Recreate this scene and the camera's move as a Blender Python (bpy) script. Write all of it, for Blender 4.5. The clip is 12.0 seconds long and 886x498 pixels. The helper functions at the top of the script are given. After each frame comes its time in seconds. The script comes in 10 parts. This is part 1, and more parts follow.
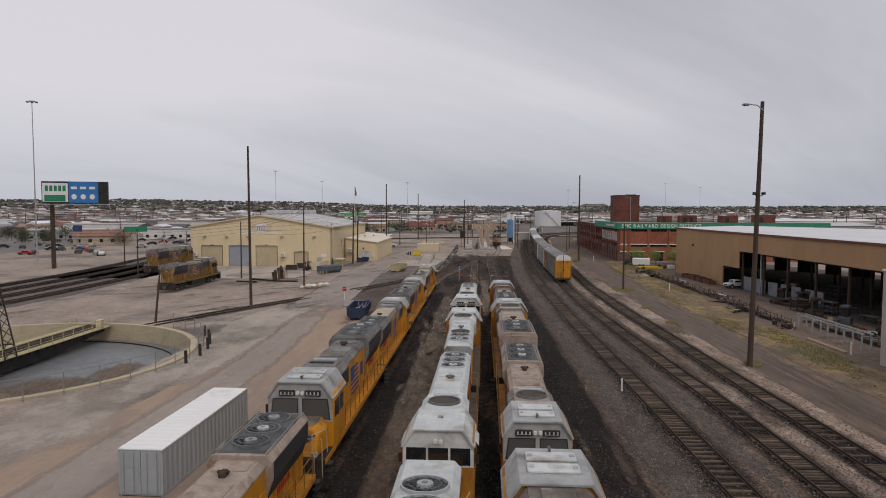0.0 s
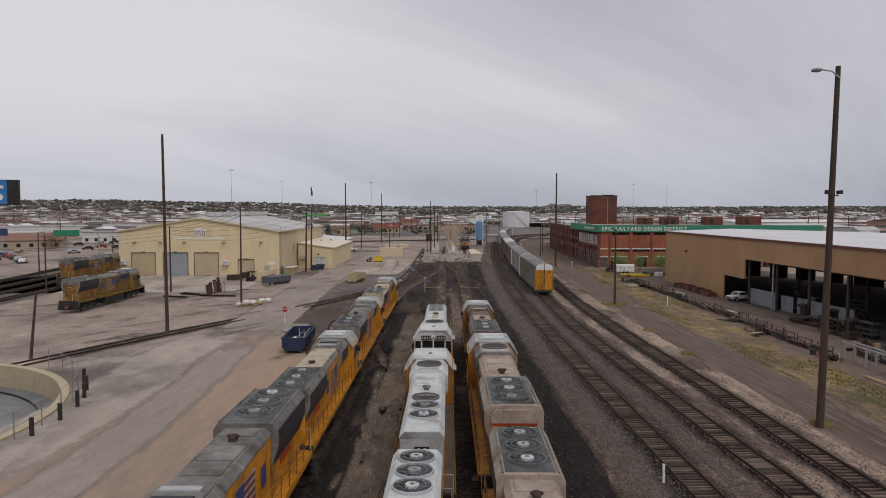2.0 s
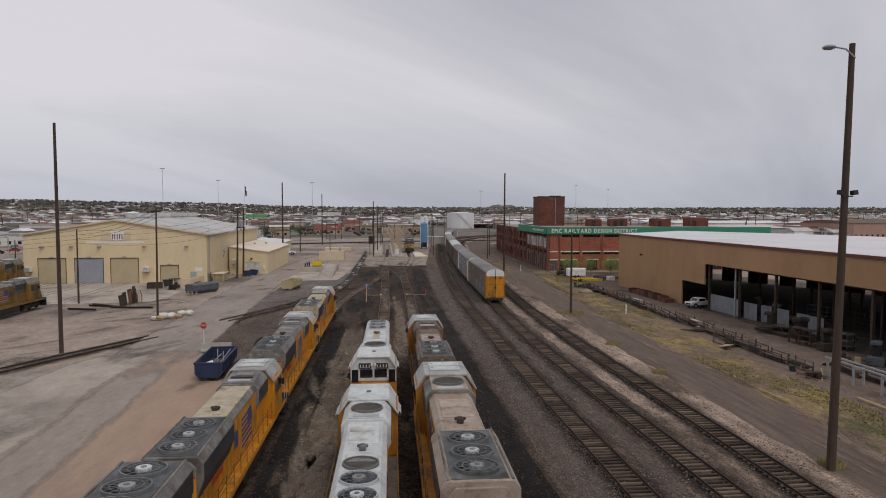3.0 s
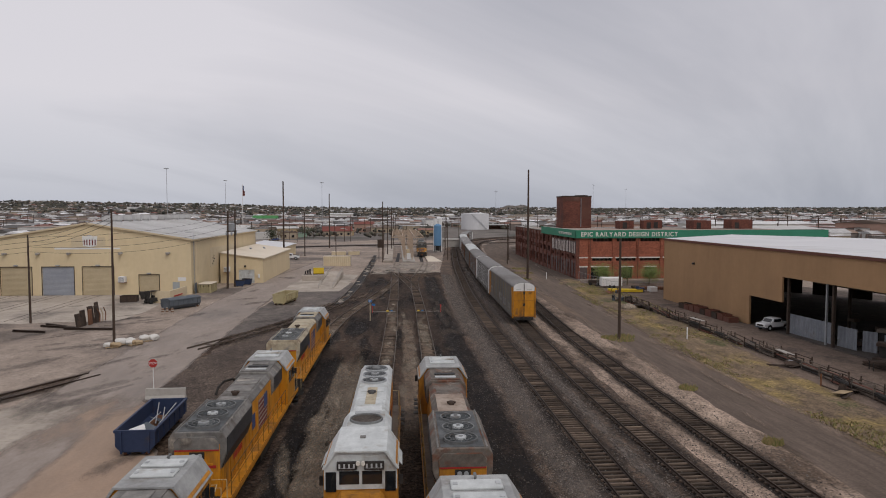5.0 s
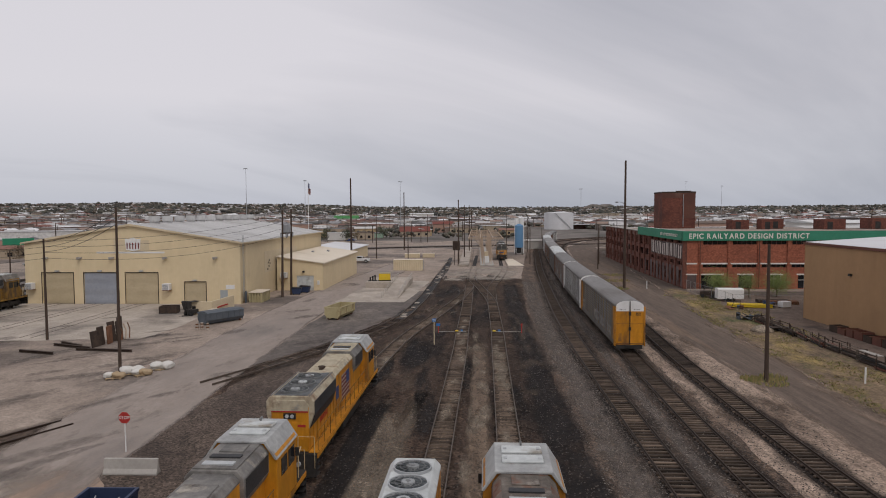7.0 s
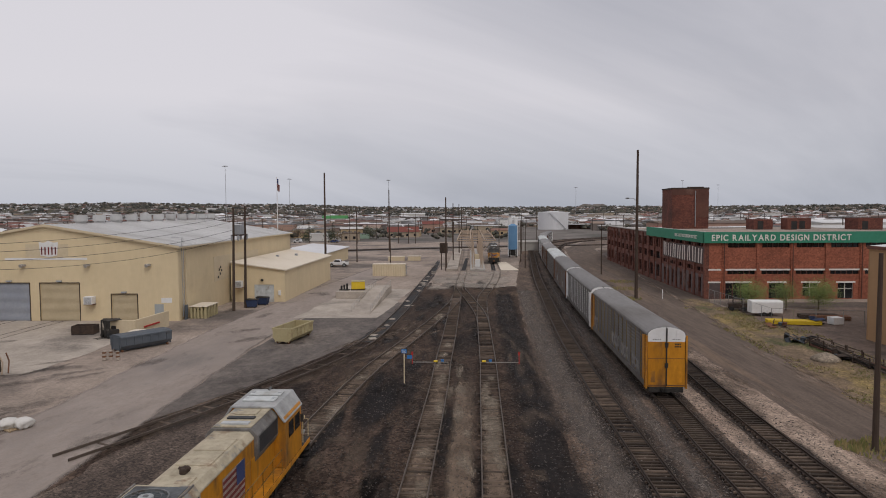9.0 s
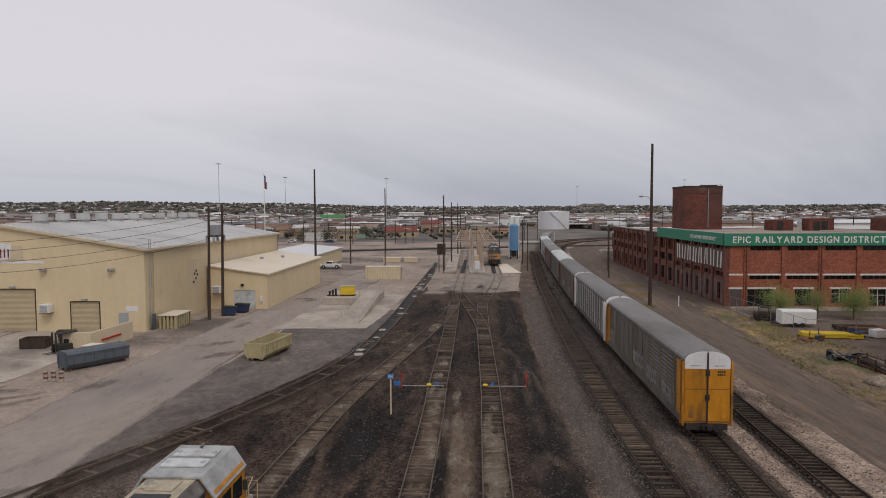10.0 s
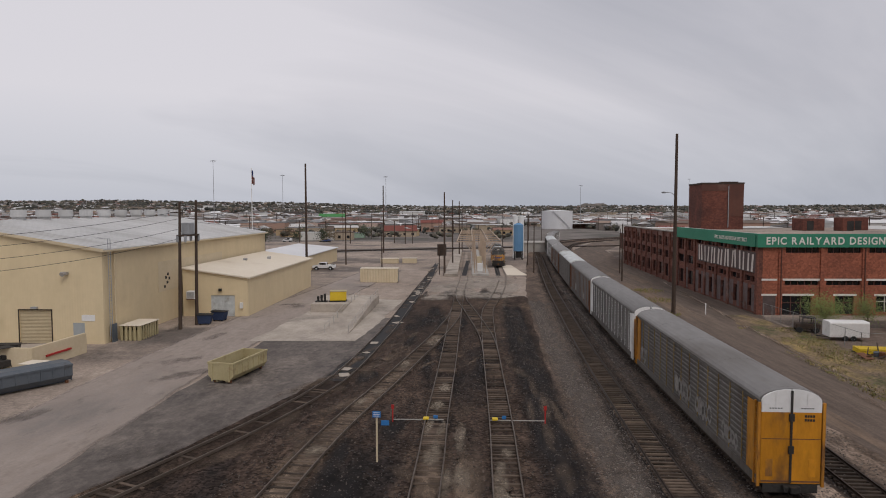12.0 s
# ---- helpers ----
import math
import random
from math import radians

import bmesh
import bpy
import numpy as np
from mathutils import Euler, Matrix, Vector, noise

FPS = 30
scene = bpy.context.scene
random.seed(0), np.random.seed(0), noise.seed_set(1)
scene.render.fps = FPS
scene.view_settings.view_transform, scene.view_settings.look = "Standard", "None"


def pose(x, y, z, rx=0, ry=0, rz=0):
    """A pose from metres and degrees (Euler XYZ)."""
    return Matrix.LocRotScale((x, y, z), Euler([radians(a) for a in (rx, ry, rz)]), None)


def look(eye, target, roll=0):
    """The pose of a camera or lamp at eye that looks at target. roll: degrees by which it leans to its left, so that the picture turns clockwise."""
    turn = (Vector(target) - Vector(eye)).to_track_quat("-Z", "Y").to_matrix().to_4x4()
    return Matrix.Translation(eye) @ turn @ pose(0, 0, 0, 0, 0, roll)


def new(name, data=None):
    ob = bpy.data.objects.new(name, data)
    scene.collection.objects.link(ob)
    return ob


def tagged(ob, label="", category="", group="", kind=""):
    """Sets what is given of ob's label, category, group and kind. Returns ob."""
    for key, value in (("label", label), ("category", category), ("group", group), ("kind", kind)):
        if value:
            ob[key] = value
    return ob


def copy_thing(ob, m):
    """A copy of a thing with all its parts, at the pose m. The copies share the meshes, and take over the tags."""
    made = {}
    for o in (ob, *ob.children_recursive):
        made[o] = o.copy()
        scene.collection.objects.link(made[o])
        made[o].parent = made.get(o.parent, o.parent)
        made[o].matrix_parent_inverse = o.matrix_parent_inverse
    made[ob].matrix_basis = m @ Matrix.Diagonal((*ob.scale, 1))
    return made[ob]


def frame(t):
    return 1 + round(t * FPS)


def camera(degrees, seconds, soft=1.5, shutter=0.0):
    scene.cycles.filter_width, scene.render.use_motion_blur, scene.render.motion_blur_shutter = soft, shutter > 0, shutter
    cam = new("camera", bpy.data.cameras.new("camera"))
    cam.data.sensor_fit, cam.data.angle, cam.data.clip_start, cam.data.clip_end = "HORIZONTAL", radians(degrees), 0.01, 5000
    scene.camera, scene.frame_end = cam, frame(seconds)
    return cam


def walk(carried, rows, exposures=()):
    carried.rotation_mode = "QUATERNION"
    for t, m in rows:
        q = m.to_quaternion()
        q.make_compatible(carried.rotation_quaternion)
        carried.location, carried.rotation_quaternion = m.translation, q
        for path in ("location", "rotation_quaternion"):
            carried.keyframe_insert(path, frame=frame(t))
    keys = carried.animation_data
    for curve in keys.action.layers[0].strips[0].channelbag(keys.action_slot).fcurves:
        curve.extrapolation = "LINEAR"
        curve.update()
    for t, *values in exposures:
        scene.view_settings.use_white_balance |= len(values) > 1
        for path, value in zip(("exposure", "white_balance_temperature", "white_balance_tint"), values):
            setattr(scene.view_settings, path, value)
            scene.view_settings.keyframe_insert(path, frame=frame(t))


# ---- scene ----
cam = camera(67.2, 12.0, soft=1.0)
# seconds, eye x y z, yaw to the left, pitch, roll
PATH = [
    (0, -0.013, 0.021, 15.329, 2.58, -3.40, 0.08),
    (0.1, -0.046, 0.969, 15.344, 1.12, -3.41, 0.08),
    (0.2, -0.079, 1.916, 15.360, 0.06, -3.41, 0.09),
    (0.3, -0.112, 2.864, 15.375, -0.22, -3.41, 0.09),
    (0.5, -0.178, 4.759, 15.406, -0.22, -3.41, 0.10),
    (1, -0.264, 9.451, 15.494, -0.25, -3.39, 0.07),
    (1.5, -0.284, 14.124, 15.565, -0.28, -3.39, 0.06),
    (2, -0.270, 18.791, 15.645, -0.32, -3.36, 0.03),
    (2.1, -0.259, 19.739, 15.654, -0.42, -3.35, 0.04),
    (2.2, -0.247, 20.688, 15.663, -1.92, -3.34, 0.06),
    (2.3, -0.236, 21.636, 15.673, -4.15, -3.33, 0.07),
    (2.4, -0.224, 22.584, 15.682, -5.17, -3.32, 0.08),
    (2.5, -0.213, 23.533, 15.691, -5.17, -3.30, 0.09),
    (3, -0.058, 28.205, 15.779, -5.14, -3.29, 0.10),
    (3.2, 0.009, 30.060, 15.793, -5.16, -3.32, 0.10),
    (4.8, 0.738, 44.873, 15.954, -4.56, -3.21, -0.10),
    (5, 0.860, 46.759, 15.964, -4.02, -3.25, -0.01),
    (5.5, 1.185, 51.467, 15.927, -4.03, -3.26, -0.03),
    (6, 1.470, 56.199, 15.865, -4.08, -3.26, -0.05),
    (6.3, 1.579, 59.041, 15.828, -4.08, -3.25, -0.15),
    (6.4, 1.615, 59.988, 15.816, -3.84, -3.25, -0.18),
    (6.5, 1.651, 60.935, 15.803, -1.70, -3.25, -0.21),
    (6.6, 1.761, 61.887, 15.798, 1.12, -3.25, -0.23),
    (6.7, 1.871, 62.839, 15.792, 2.62, -3.26, -0.24),
    (6.8, 1.982, 63.790, 15.787, 2.95, -3.26, -0.26),
    (7, 2.202, 65.693, 15.776, 2.99, -3.27, -0.29),
    (9, 2.984, 84.853, 15.387, 2.36, -3.27, -0.35),
    (9.5, 2.987, 89.644, 15.341, 2.28, -3.29, -0.33),
    (10, 2.974, 94.336, 15.342, 2.29, -3.33, -0.25),
    (10.5, 2.931, 98.377, 15.335, 2.29, -3.34, -0.12),
    (11, 2.853, 101.380, 15.301, 2.29, -3.34, -0.15),
    (11.5, 2.726, 103.504, 15.183, 2.34, -3.35, -0.13),
    (12, 2.565, 104.911, 14.978, 2.35, -3.37, -0.11),
]


def aim(x, y, z, yaw, pitch, roll):
    a, b = radians(yaw), radians(pitch)
    way = Vector((-math.sin(a) * math.cos(b), math.cos(a) * math.cos(b), math.sin(b)))
    return look(Vector((x, y, z)), Vector((x, y, z)) + way, roll)


walk(cam, [(t, aim(*row)) for t, *row in PATH], [(0.0, 0.03, 6530, 13), (12.0, 0.03, 6530, 13)])

# ---- world and sun: high overcast with streaks of cloud ----
SUN_ELEVATION, SUN_TURN = radians(52), radians(150)
world = bpy.data.worlds.new("overcast_sky")
scene.world = world
world.use_nodes = True
wn, wl = world.node_tree.nodes, world.node_tree.links
wn.clear()
w_out = wn.new("ShaderNodeOutputWorld")
w_bg = wn.new("ShaderNodeBackground")
w_sky = wn.new("ShaderNodeTexSky")
w_sky.sky_type, w_sky.sun_disc = "NISHITA", False
w_sky.sun_elevation, w_sky.sun_rotation = SUN_ELEVATION, SUN_TURN
w_sky.air_density, w_sky.dust_density = 1.0, 2.0
w_co = wn.new("ShaderNodeTexCoord")
w_sep = wn.new("ShaderNodeSeparateXYZ")
wl.new(w_co.outputs["Generated"], w_sep.inputs[0])


def w_math(op, a, b):
    n = wn.new("ShaderNodeMath")
    n.operation = op
    for i, v in enumerate((a, b)):
        if isinstance(v, (int, float)):
            n.inputs[i].default_value = v
        else:
            wl.new(v, n.inputs[i])
    return n.outputs[0]


w_up = w_math("MAXIMUM", w_sep.outputs[2], 0.0)
w_den = w_math("ADD", w_up, 0.36)
w_px, w_py = w_math("DIVIDE", w_sep.outputs[0], w_den), w_math("DIVIDE", w_sep.outputs[1], w_den)
w_cmb = wn.new("ShaderNodeCombineXYZ")
wl.new(w_px, w_cmb.inputs[0])
wl.new(w_py, w_cmb.inputs[1])


def w_noise(scale, turn, stretch, detail, rough, warp, shift=(0, 0, 0)):
    turned = wn.new("ShaderNodeMapping")
    turned.inputs["Rotation"].default_value = (0, 0, radians(turn))
    m = wn.new("ShaderNodeMapping")
    m.inputs["Scale"].default_value = stretch
    m.inputs["Location"].default_value = shift
    n = wn.new("ShaderNodeTexNoise")
    n.inputs["Scale"].default_value, n.inputs["Detail"].default_value = scale, detail
    n.inputs["Roughness"].default_value, n.inputs["Distortion"].default_value = rough, warp
    wl.new(w_cmb.outputs[0], turned.inputs["Vector"])
    wl.new(turned.outputs[0], m.inputs["Vector"])
    wl.new(m.outputs[0], n.inputs["Vector"])
    return n.outputs["Fac"]


w_long = w_noise(1.15, -38, (0.40, 1.0, 1), 6, 0.55, 0.6, (2.3, 0.6, 0))
w_wide = w_noise(0.42, 20, (1.0, 0.8, 1), 3, 0.5, 0.3, (7.1, 3.0, 0))
w_mix = w_math("ADD", w_math("MULTIPLY", w_long, 0.6), w_math("MULTIPLY", w_wide, 0.4))
# the deck is thicker towards +x
w_side = w_math("MULTIPLY", w_math("MAXIMUM", w_math("MINIMUM", w_px, 1.3), -1.3), -0.085)
w_mix = w_math("ADD", w_mix, w_side)
w_ramp = wn.new("ShaderNodeValToRGB")
w_ramp.color_ramp.elements[0].position, w_ramp.color_ramp.elements[0].color = 0.33, (0.500, 0.510, 0.556, 1)
w_ramp.color_ramp.elements[1].position, w_ramp.color_ramp.elements[1].color = 0.57, (0.812, 0.800, 0.832, 1)
wl.new(w_mix, w_ramp.inputs[0])
# towards the horizon the deck of cloud thins and shows a bluer grey
w_low = wn.new("ShaderNodeValToRGB")
w_low.color_ramp.elements[0].position, w_low.color_ramp.elements[0].color = 0.0, (0.72, 0.775, 0.83, 1)
w_low.color_ramp.elements[1].position, w_low.color_ramp.elements[1].color = 0.16, (1, 1, 1, 1)
wl.new(w_up, w_low.inputs[0])
w_mul = wn.new("ShaderNodeMixRGB")
w_mul.blend_type = "MULTIPLY"
w_mul.inputs[0].default_value = 1.0
wl.new(w_ramp.outputs[0], w_mul.inputs[1])
wl.new(w_low.outputs[0], w_mul.inputs[2])
w_scl = wn.new("ShaderNodeMixRGB")
w_scl.blend_type = "MULTIPLY"
w_scl.inputs[0].default_value = 1.0
w_scl.inputs[2].default_value = (0.08, 0.08, 0.08, 1)
wl.new(w_sky.outputs[0], w_scl.inputs[1])
w_all = wn.new("ShaderNodeMixRGB")
w_all.inputs[0].default_value = 0.9
wl.new(w_scl.outputs[0], w_all.inputs[1])
wl.new(w_mul.outputs[0], w_all.inputs[2])
wl.new(w_all.outputs[0], w_bg.inputs[0])
w_bg.inputs[1].default_value = 0.88
wl.new(w_bg.outputs[0], w_out.inputs[0])

sun_data = bpy.data.lights.new("sun", "SUN")
sun_data.energy, sun_data.angle, sun_data.color = 0.9, radians(25), (1.0, 0.96, 0.9)
sun = new("sun", sun_data)
sun.rotation_euler = (math.pi / 2 - SUN_ELEVATION, 0, math.pi - SUN_TURN)
scene.view_settings.exposure = 0.0


# ---- materials ----
def surf(name, a, b, big=0.3, fine=6.0, rough=0.8, bump=0.0, metal=0.0, rand=0.0, stretch=(1, 1, 1), sharp=0.25, spots=None, cracks=0.0, ribs=None, spec=0.3, spots2=None, speck=None, mottle=None):
    """A surface between colours a and b, broken up at two scales; spots: a third colour in islands, with their scale and how much."""
    m = bpy.data.materials.new(name)
    m.use_nodes = True
    n, k = m.node_tree.nodes, m.node_tree.links
    bsdf = n["Principled BSDF"]
    co = n.new("ShaderNodeTexCoord")
    mp = n.new("ShaderNodeMapping")
    mp.inputs["Scale"].default_value = stretch
    k.new(co.outputs["Object"], mp.inputs["Vector"])
    vec = mp.outputs[0]
    info = None
    if rand:
        info = n.new("ShaderNodeObjectInfo")
        off = n.new("ShaderNodeVectorMath")
        off.operation = "MULTIPLY_ADD"
        off.inputs[1].default_value = (37, 53, 29)
        k.new(info.outputs["Random"], off.inputs[0])
        k.new(vec, off.inputs[2])
        vec = off.outputs[0]

    def ntex(scale, detail=4.0, rough_=0.6):
        t = n.new("ShaderNodeTexNoise")
        t.inputs["Scale"].default_value, t.inputs["Detail"].default_value, t.inputs["Roughness"].default_value = scale, detail, rough_
        k.new(vec, t.inputs["Vector"])
        return t.outputs["Fac"]

    def mth(op, x, y):
        t = n.new("ShaderNodeMath")
        t.operation = op
        for i, v in enumerate((x, y)):
            if isinstance(v, (int, float)):
                t.inputs[i].default_value = v
            else:
                k.new(v, t.inputs[i])
        return t.outputs[0]

    def ramp(fac, lo, hi):
        t = n.new("ShaderNodeMapRange")
        t.inputs[1].default_value, t.inputs[2].default_value = lo, hi
        k.new(fac, t.inputs[0])
        return t.outputs[0]

    def mix(fac, x, y, blend="MIX"):
        t = n.new("ShaderNodeMixRGB")
        t.blend_type = blend
        for i, v in enumerate((fac, x, y)):
            if isinstance(v, (int, float)):
                t.inputs[i].default_value = v
            elif isinstance(v, tuple):
                t.inputs[i].default_value = (*v, 1)
            else:
                k.new(v, t.inputs[i])
        return t.outputs[0]

    n_big, n_fine = ntex(big), ntex(fine, 5.0)
    fac = ramp(mth("ADD", mth("MULTIPLY", n_big, 0.6), mth("MULTIPLY", n_fine, 0.4)), 0.5 - sharp / 2, 0.5 + sharp / 2)
    col = mix(fac, a, b)
    if spots:
        colour, scale, lo, hi = spots
        col = mix(ramp(mth("ADD", mth("MULTIPLY", ntex(scale, 5.0), 0.8), mth("MULTIPLY", n_fine, 0.2)), lo, hi), col, colour)
    if spots2:
        colour, scale, lo, hi = spots2
        col = mix(ramp(mth("ADD", mth("MULTIPLY", ntex(scale, 6.0, 0.65), 0.75), mth("MULTIPLY", n_fine, 0.25)), lo, hi), col, colour)
    if speck:
        v = n.new("ShaderNodeTexVoronoi")
        v.inputs["Scale"].default_value = speck[0]
        k.new(co.outputs["Object"], v.inputs["Vector"])
        sp = n.new("ShaderNodeSeparateColor")
        k.new(v.outputs["Color"], sp.inputs[0])
        mr = n.new("ShaderNodeMapRange")
        mr.inputs[3].default_value, mr.inputs[4].default_value = 1 - speck[1], 1 + speck[1]
        k.new(sp.outputs[0], mr.inputs[0])
        hv = n.new("ShaderNodeHueSaturation")
        k.new(mr.outputs[0], hv.inputs["Value"])
        k.new(col, hv.inputs["Color"])
        col = hv.outputs[0]
    if mottle:
        # broken patches and scuffs between the large tones and the grain
        scale, amp, pull = mottle
        mm = n.new("ShaderNodeMapping")
        mm.inputs["Scale"].default_value = pull
        k.new(co.outputs["Object"], mm.inputs["Vector"])
        mt = n.new("ShaderNodeTexNoise")
        mt.inputs["Scale"].default_value, mt.inputs["Detail"].default_value, mt.inputs["Roughness"].default_value = scale, 9.0, 0.72
        k.new(mm.outputs[0], mt.inputs["Vector"])
        mr2 = n.new("ShaderNodeMapRange")
        mr2.inputs[1].default_value, mr2.inputs[2].default_value = 0.3, 0.7
        mr2.inputs[3].default_value, mr2.inputs[4].default_value = 1 - amp, 1 + amp
        k.new(mt.outputs["Fac"], mr2.inputs[0])
        hm = n.new("ShaderNodeHueSaturation")
        k.new(mr2.outputs[0], hm.inputs["Value"])
        k.new(col, hm.inputs["Color"])
        col = hm.outputs[0]
    if cracks:
        v = n.new("ShaderNodeTexVoronoi")
        v.feature = "DISTANCE_TO_EDGE"
        v.inputs["Scale"].default_value = cracks
        wob = n.new("ShaderNodeMixRGB")
        wob.blend_type = "ADD"
        wob.inputs[0].default_value = 1.0
        t = n.new("ShaderNodeTexNoise")
        t.inputs["Scale"].default_value = cracks * 3
        k.new(vec, t.inputs["Vector"])
        sc = n.new("ShaderNodeVectorMath")
        sc.operation = "SCALE"
        sc.inputs["Scale"].default_value = 0.5 / cracks
        k.new(t.outputs["Color"], sc.inputs[0])
        k.new(vec, wob.inputs[1])
        k.new(sc.outputs[0], wob.inputs[2])
        k.new(wob.outputs[0], v.inputs["Vector"])
        col = mix(mth("MULTIPLY", ramp(v.outputs["Distance"], 0.006, 0.0), 0.3), col, tuple(0.3 * c for c in a))
    if info:
        bright = n.new("ShaderNodeMapRange")
        bright.inputs[3].default_value, bright.inputs[4].default_value = 1 - rand, 1 + rand * 0.6
        k.new(info.outputs["Random"], bright.inputs[0])
        hs = n.new("ShaderNodeHueSaturation")
        k.new(bright.outputs[0], hs.inputs["Value"])
        k.new(col, hs.inputs["Color"])
        col = hs.outputs[0]
    k.new(col, bsdf.inputs["Base Color"])
    bsdf.inputs["Roughness"].default_value, bsdf.inputs["Metallic"].default_value = rough, metal
    bsdf.inputs["Specular IOR Level"].default_value = spec
    height = n_fine
    if ribs:
        axis, pitch, depth = ribs
        wv = n.new("ShaderNodeTexWave")
        wv.wave_type, wv.bands_direction, wv.wave_profile = "BANDS", axis, "SIN"
        wv.inputs["Scale"].default_value = 2 * math.pi / (20 * pitch)
        k.new(co.outputs["Object"], wv.inputs["Vector"])
        rb = n.new("ShaderNodeBump")
        rb.inputs["Strength"].default_value, rb.inputs["Distance"].default_value = 1.0, depth
        k.new(wv.outputs["Fac"], rb.inputs["Height"])
        k.new(rb.outputs[0], bsdf.inputs["Normal"])
    elif bump:
        bp = n.new("ShaderNodeBump")
        bp.inputs["Strength"].default_value, bp.inputs["Distance"].default_value = 1.0, bump
        k.new(height, bp.inputs["Height"])
        k.new(bp.outputs[0], bsdf.inputs["Normal"])
    return m


def island(name, stops, rough=0.8):
    """For joined stuff: a colour for each loose piece, out of a row of stops."""
    m = bpy.data.materials.new(name)
    m.use_nodes = True
    n, k = m.node_tree.nodes, m.node_tree.links
    bsdf = n["Principled BSDF"]
    g = n.new("ShaderNodeNewGeometry")
    r = n.new("ShaderNodeValToRGB")
    r.color_ramp.interpolation = "CONSTANT"
    while len(r.color_ramp.elements) < len(stops):
        r.color_ramp.elements.new(0.5)
    for i, c in enumerate(stops):
        r.color_ramp.elements[i].position = i / len(stops)
        r.color_ramp.elements[i].color = (*c, 1)
    k.new(g.outputs["Random Per Island"], r.inputs[0])
    co = n.new("ShaderNodeTexCoord")
    t = n.new("ShaderNodeTexNoise")
    t.inputs["Scale"].default_value = 0.8
    k.new(co.outputs["Object"], t.inputs["Vector"])
    mr = n.new("ShaderNodeMapRange")
    mr.inputs[3].default_value, mr.inputs[4].default_value = 0.6, 1.25
    k.new(t.outputs["Fac"], mr.inputs[0])
    hs = n.new("ShaderNodeHueSaturation")
    k.new(mr.outputs[0], hs.inputs["Value"])
    k.new(r.outputs[0], hs.inputs["Color"])
    k.new(hs.outputs[0], bsdf.inputs["Base Color"])
    bsdf.inputs["Roughness"].default_value = rough
    return m


def glass(name, tint, rough=0.08):
    m = bpy.data.materials.new(name)
    m.use_nodes = True
    b = m.node_tree.nodes["Principled BSDF"]
    b.inputs["Base Color"].default_value = (*tint, 1)
    b.inputs["Roughness"].default_value = rough
    b.inputs["Specular IOR Level"].default_value = 0.6
    return m


M = {}
M["lot"] = surf("old_grey_asphalt", (0.2536, 0.2027, 0.1651), (0.345, 0.2798, 0.2287), 0.06, 2.0, 0.92, 0.01, sharp=0.2, spots=((0.1347, 0.1123, 0.09711), 0.045, 0.50, 0.60), spots2=((0.4112, 0.3415, 0.2826), 0.10, 0.57, 0.68), cracks=0.07, speck=(7.0, 0.15), mottle=(0.5, 0.24, (1, 0.6, 1)))
M["pale"] = surf("pale_concrete", (0.345, 0.30, 0.25), (0.445, 0.388, 0.328), 0.12, 3.0, 0.9, 0.006, sharp=0.2, spots=((0.21, 0.182, 0.155), 0.08, 0.52, 0.62), cracks=0.1, speck=(9.0, 0.06), mottle=(0.6, 0.18, (1, 0.6, 1)))
M["pink"] = surf("dusty_pink_road", (0.3551, 0.2534, 0.184), (0.3021, 0.2266, 0.174), 0.07, 1.6, 0.95, 0.006, sharp=0.24, stretch=(1, 0.25, 1), spots=((0.2173, 0.1772, 0.148), 0.05, 0.54, 0.68), spots2=((0.3816, 0.2935, 0.222), 0.08, 0.58, 0.7), speck=(9.0, 0.05), mottle=(0.5, 0.13, (1, 0.25, 1)))
M["dark"] = surf("oily_cinder_ground", (0.04389, 0.03079, 0.02478), (0.08653, 0.05972, 0.04463), 0.10, 1.8, 0.97, 0.03, spec=0.08, sharp=0.2, stretch=(1, 0.3, 1), spots=((0.1376, 0.09647, 0.0671), 0.09, 0.54, 0.67), spots2=((0.0232, 0.01866, 0.0168), 0.16, 0.50, 0.60), speck=(6.0, 0.6), mottle=(1.1, 0.6, (1, 0.4, 1)))
M["gravel"] = surf("grey_brown_gravel", (0.0555, 0.0410, 0.0330), (0.1110, 0.0826, 0.0646), 0.2, 5.0, 0.95, 0.03, sharp=0.2, spots=((0.1506, 0.1135, 0.0874), 0.14, 0.54, 0.66), speck=(9.0, 0.6), mottle=(0.8, 0.4, (1, 0.5, 1)))
M["ballast"] = surf("crushed_stone_ballast", (0.06466, 0.04504, 0.0341), (0.1464, 0.1041, 0.077), 0.2, 3.0, 0.95, 0.05, sharp=0.22, stretch=(1, 0.4, 1), spots=((0.1625, 0.1061, 0.07205), 0.11, 0.54, 0.66), speck=(8.0, 0.55), mottle=(0.9, 0.5, (1, 0.4, 1)))
M["tanballast"] = surf("pale_tan_gravel", (0.225, 0.165, 0.125), (0.37, 0.282, 0.218), 0.25, 3.0, 0.95, 0.05, sharp=0.22, stretch=(1, 0.4, 1), spots=((0.0959, 0.0667, 0.0477), 0.16, 0.48, 0.60), speck=(9.0, 0.4), mottle=(0.9, 0.4, (1, 0.4, 1)))
M["road"] = surf("worn_dirt_road", (0.0954, 0.07155, 0.05665), (0.1508, 0.1137, 0.08936), 0.10, 2.0, 0.95, 0.012, sharp=0.2, stretch=(1, 0.06, 1), spots=((0.1921, 0.1338, 0.09409), 0.25, 0.54, 0.67), speck=(9.0, 0.14), mottle=(1.2, 0.3, (1, 0.12, 1)))
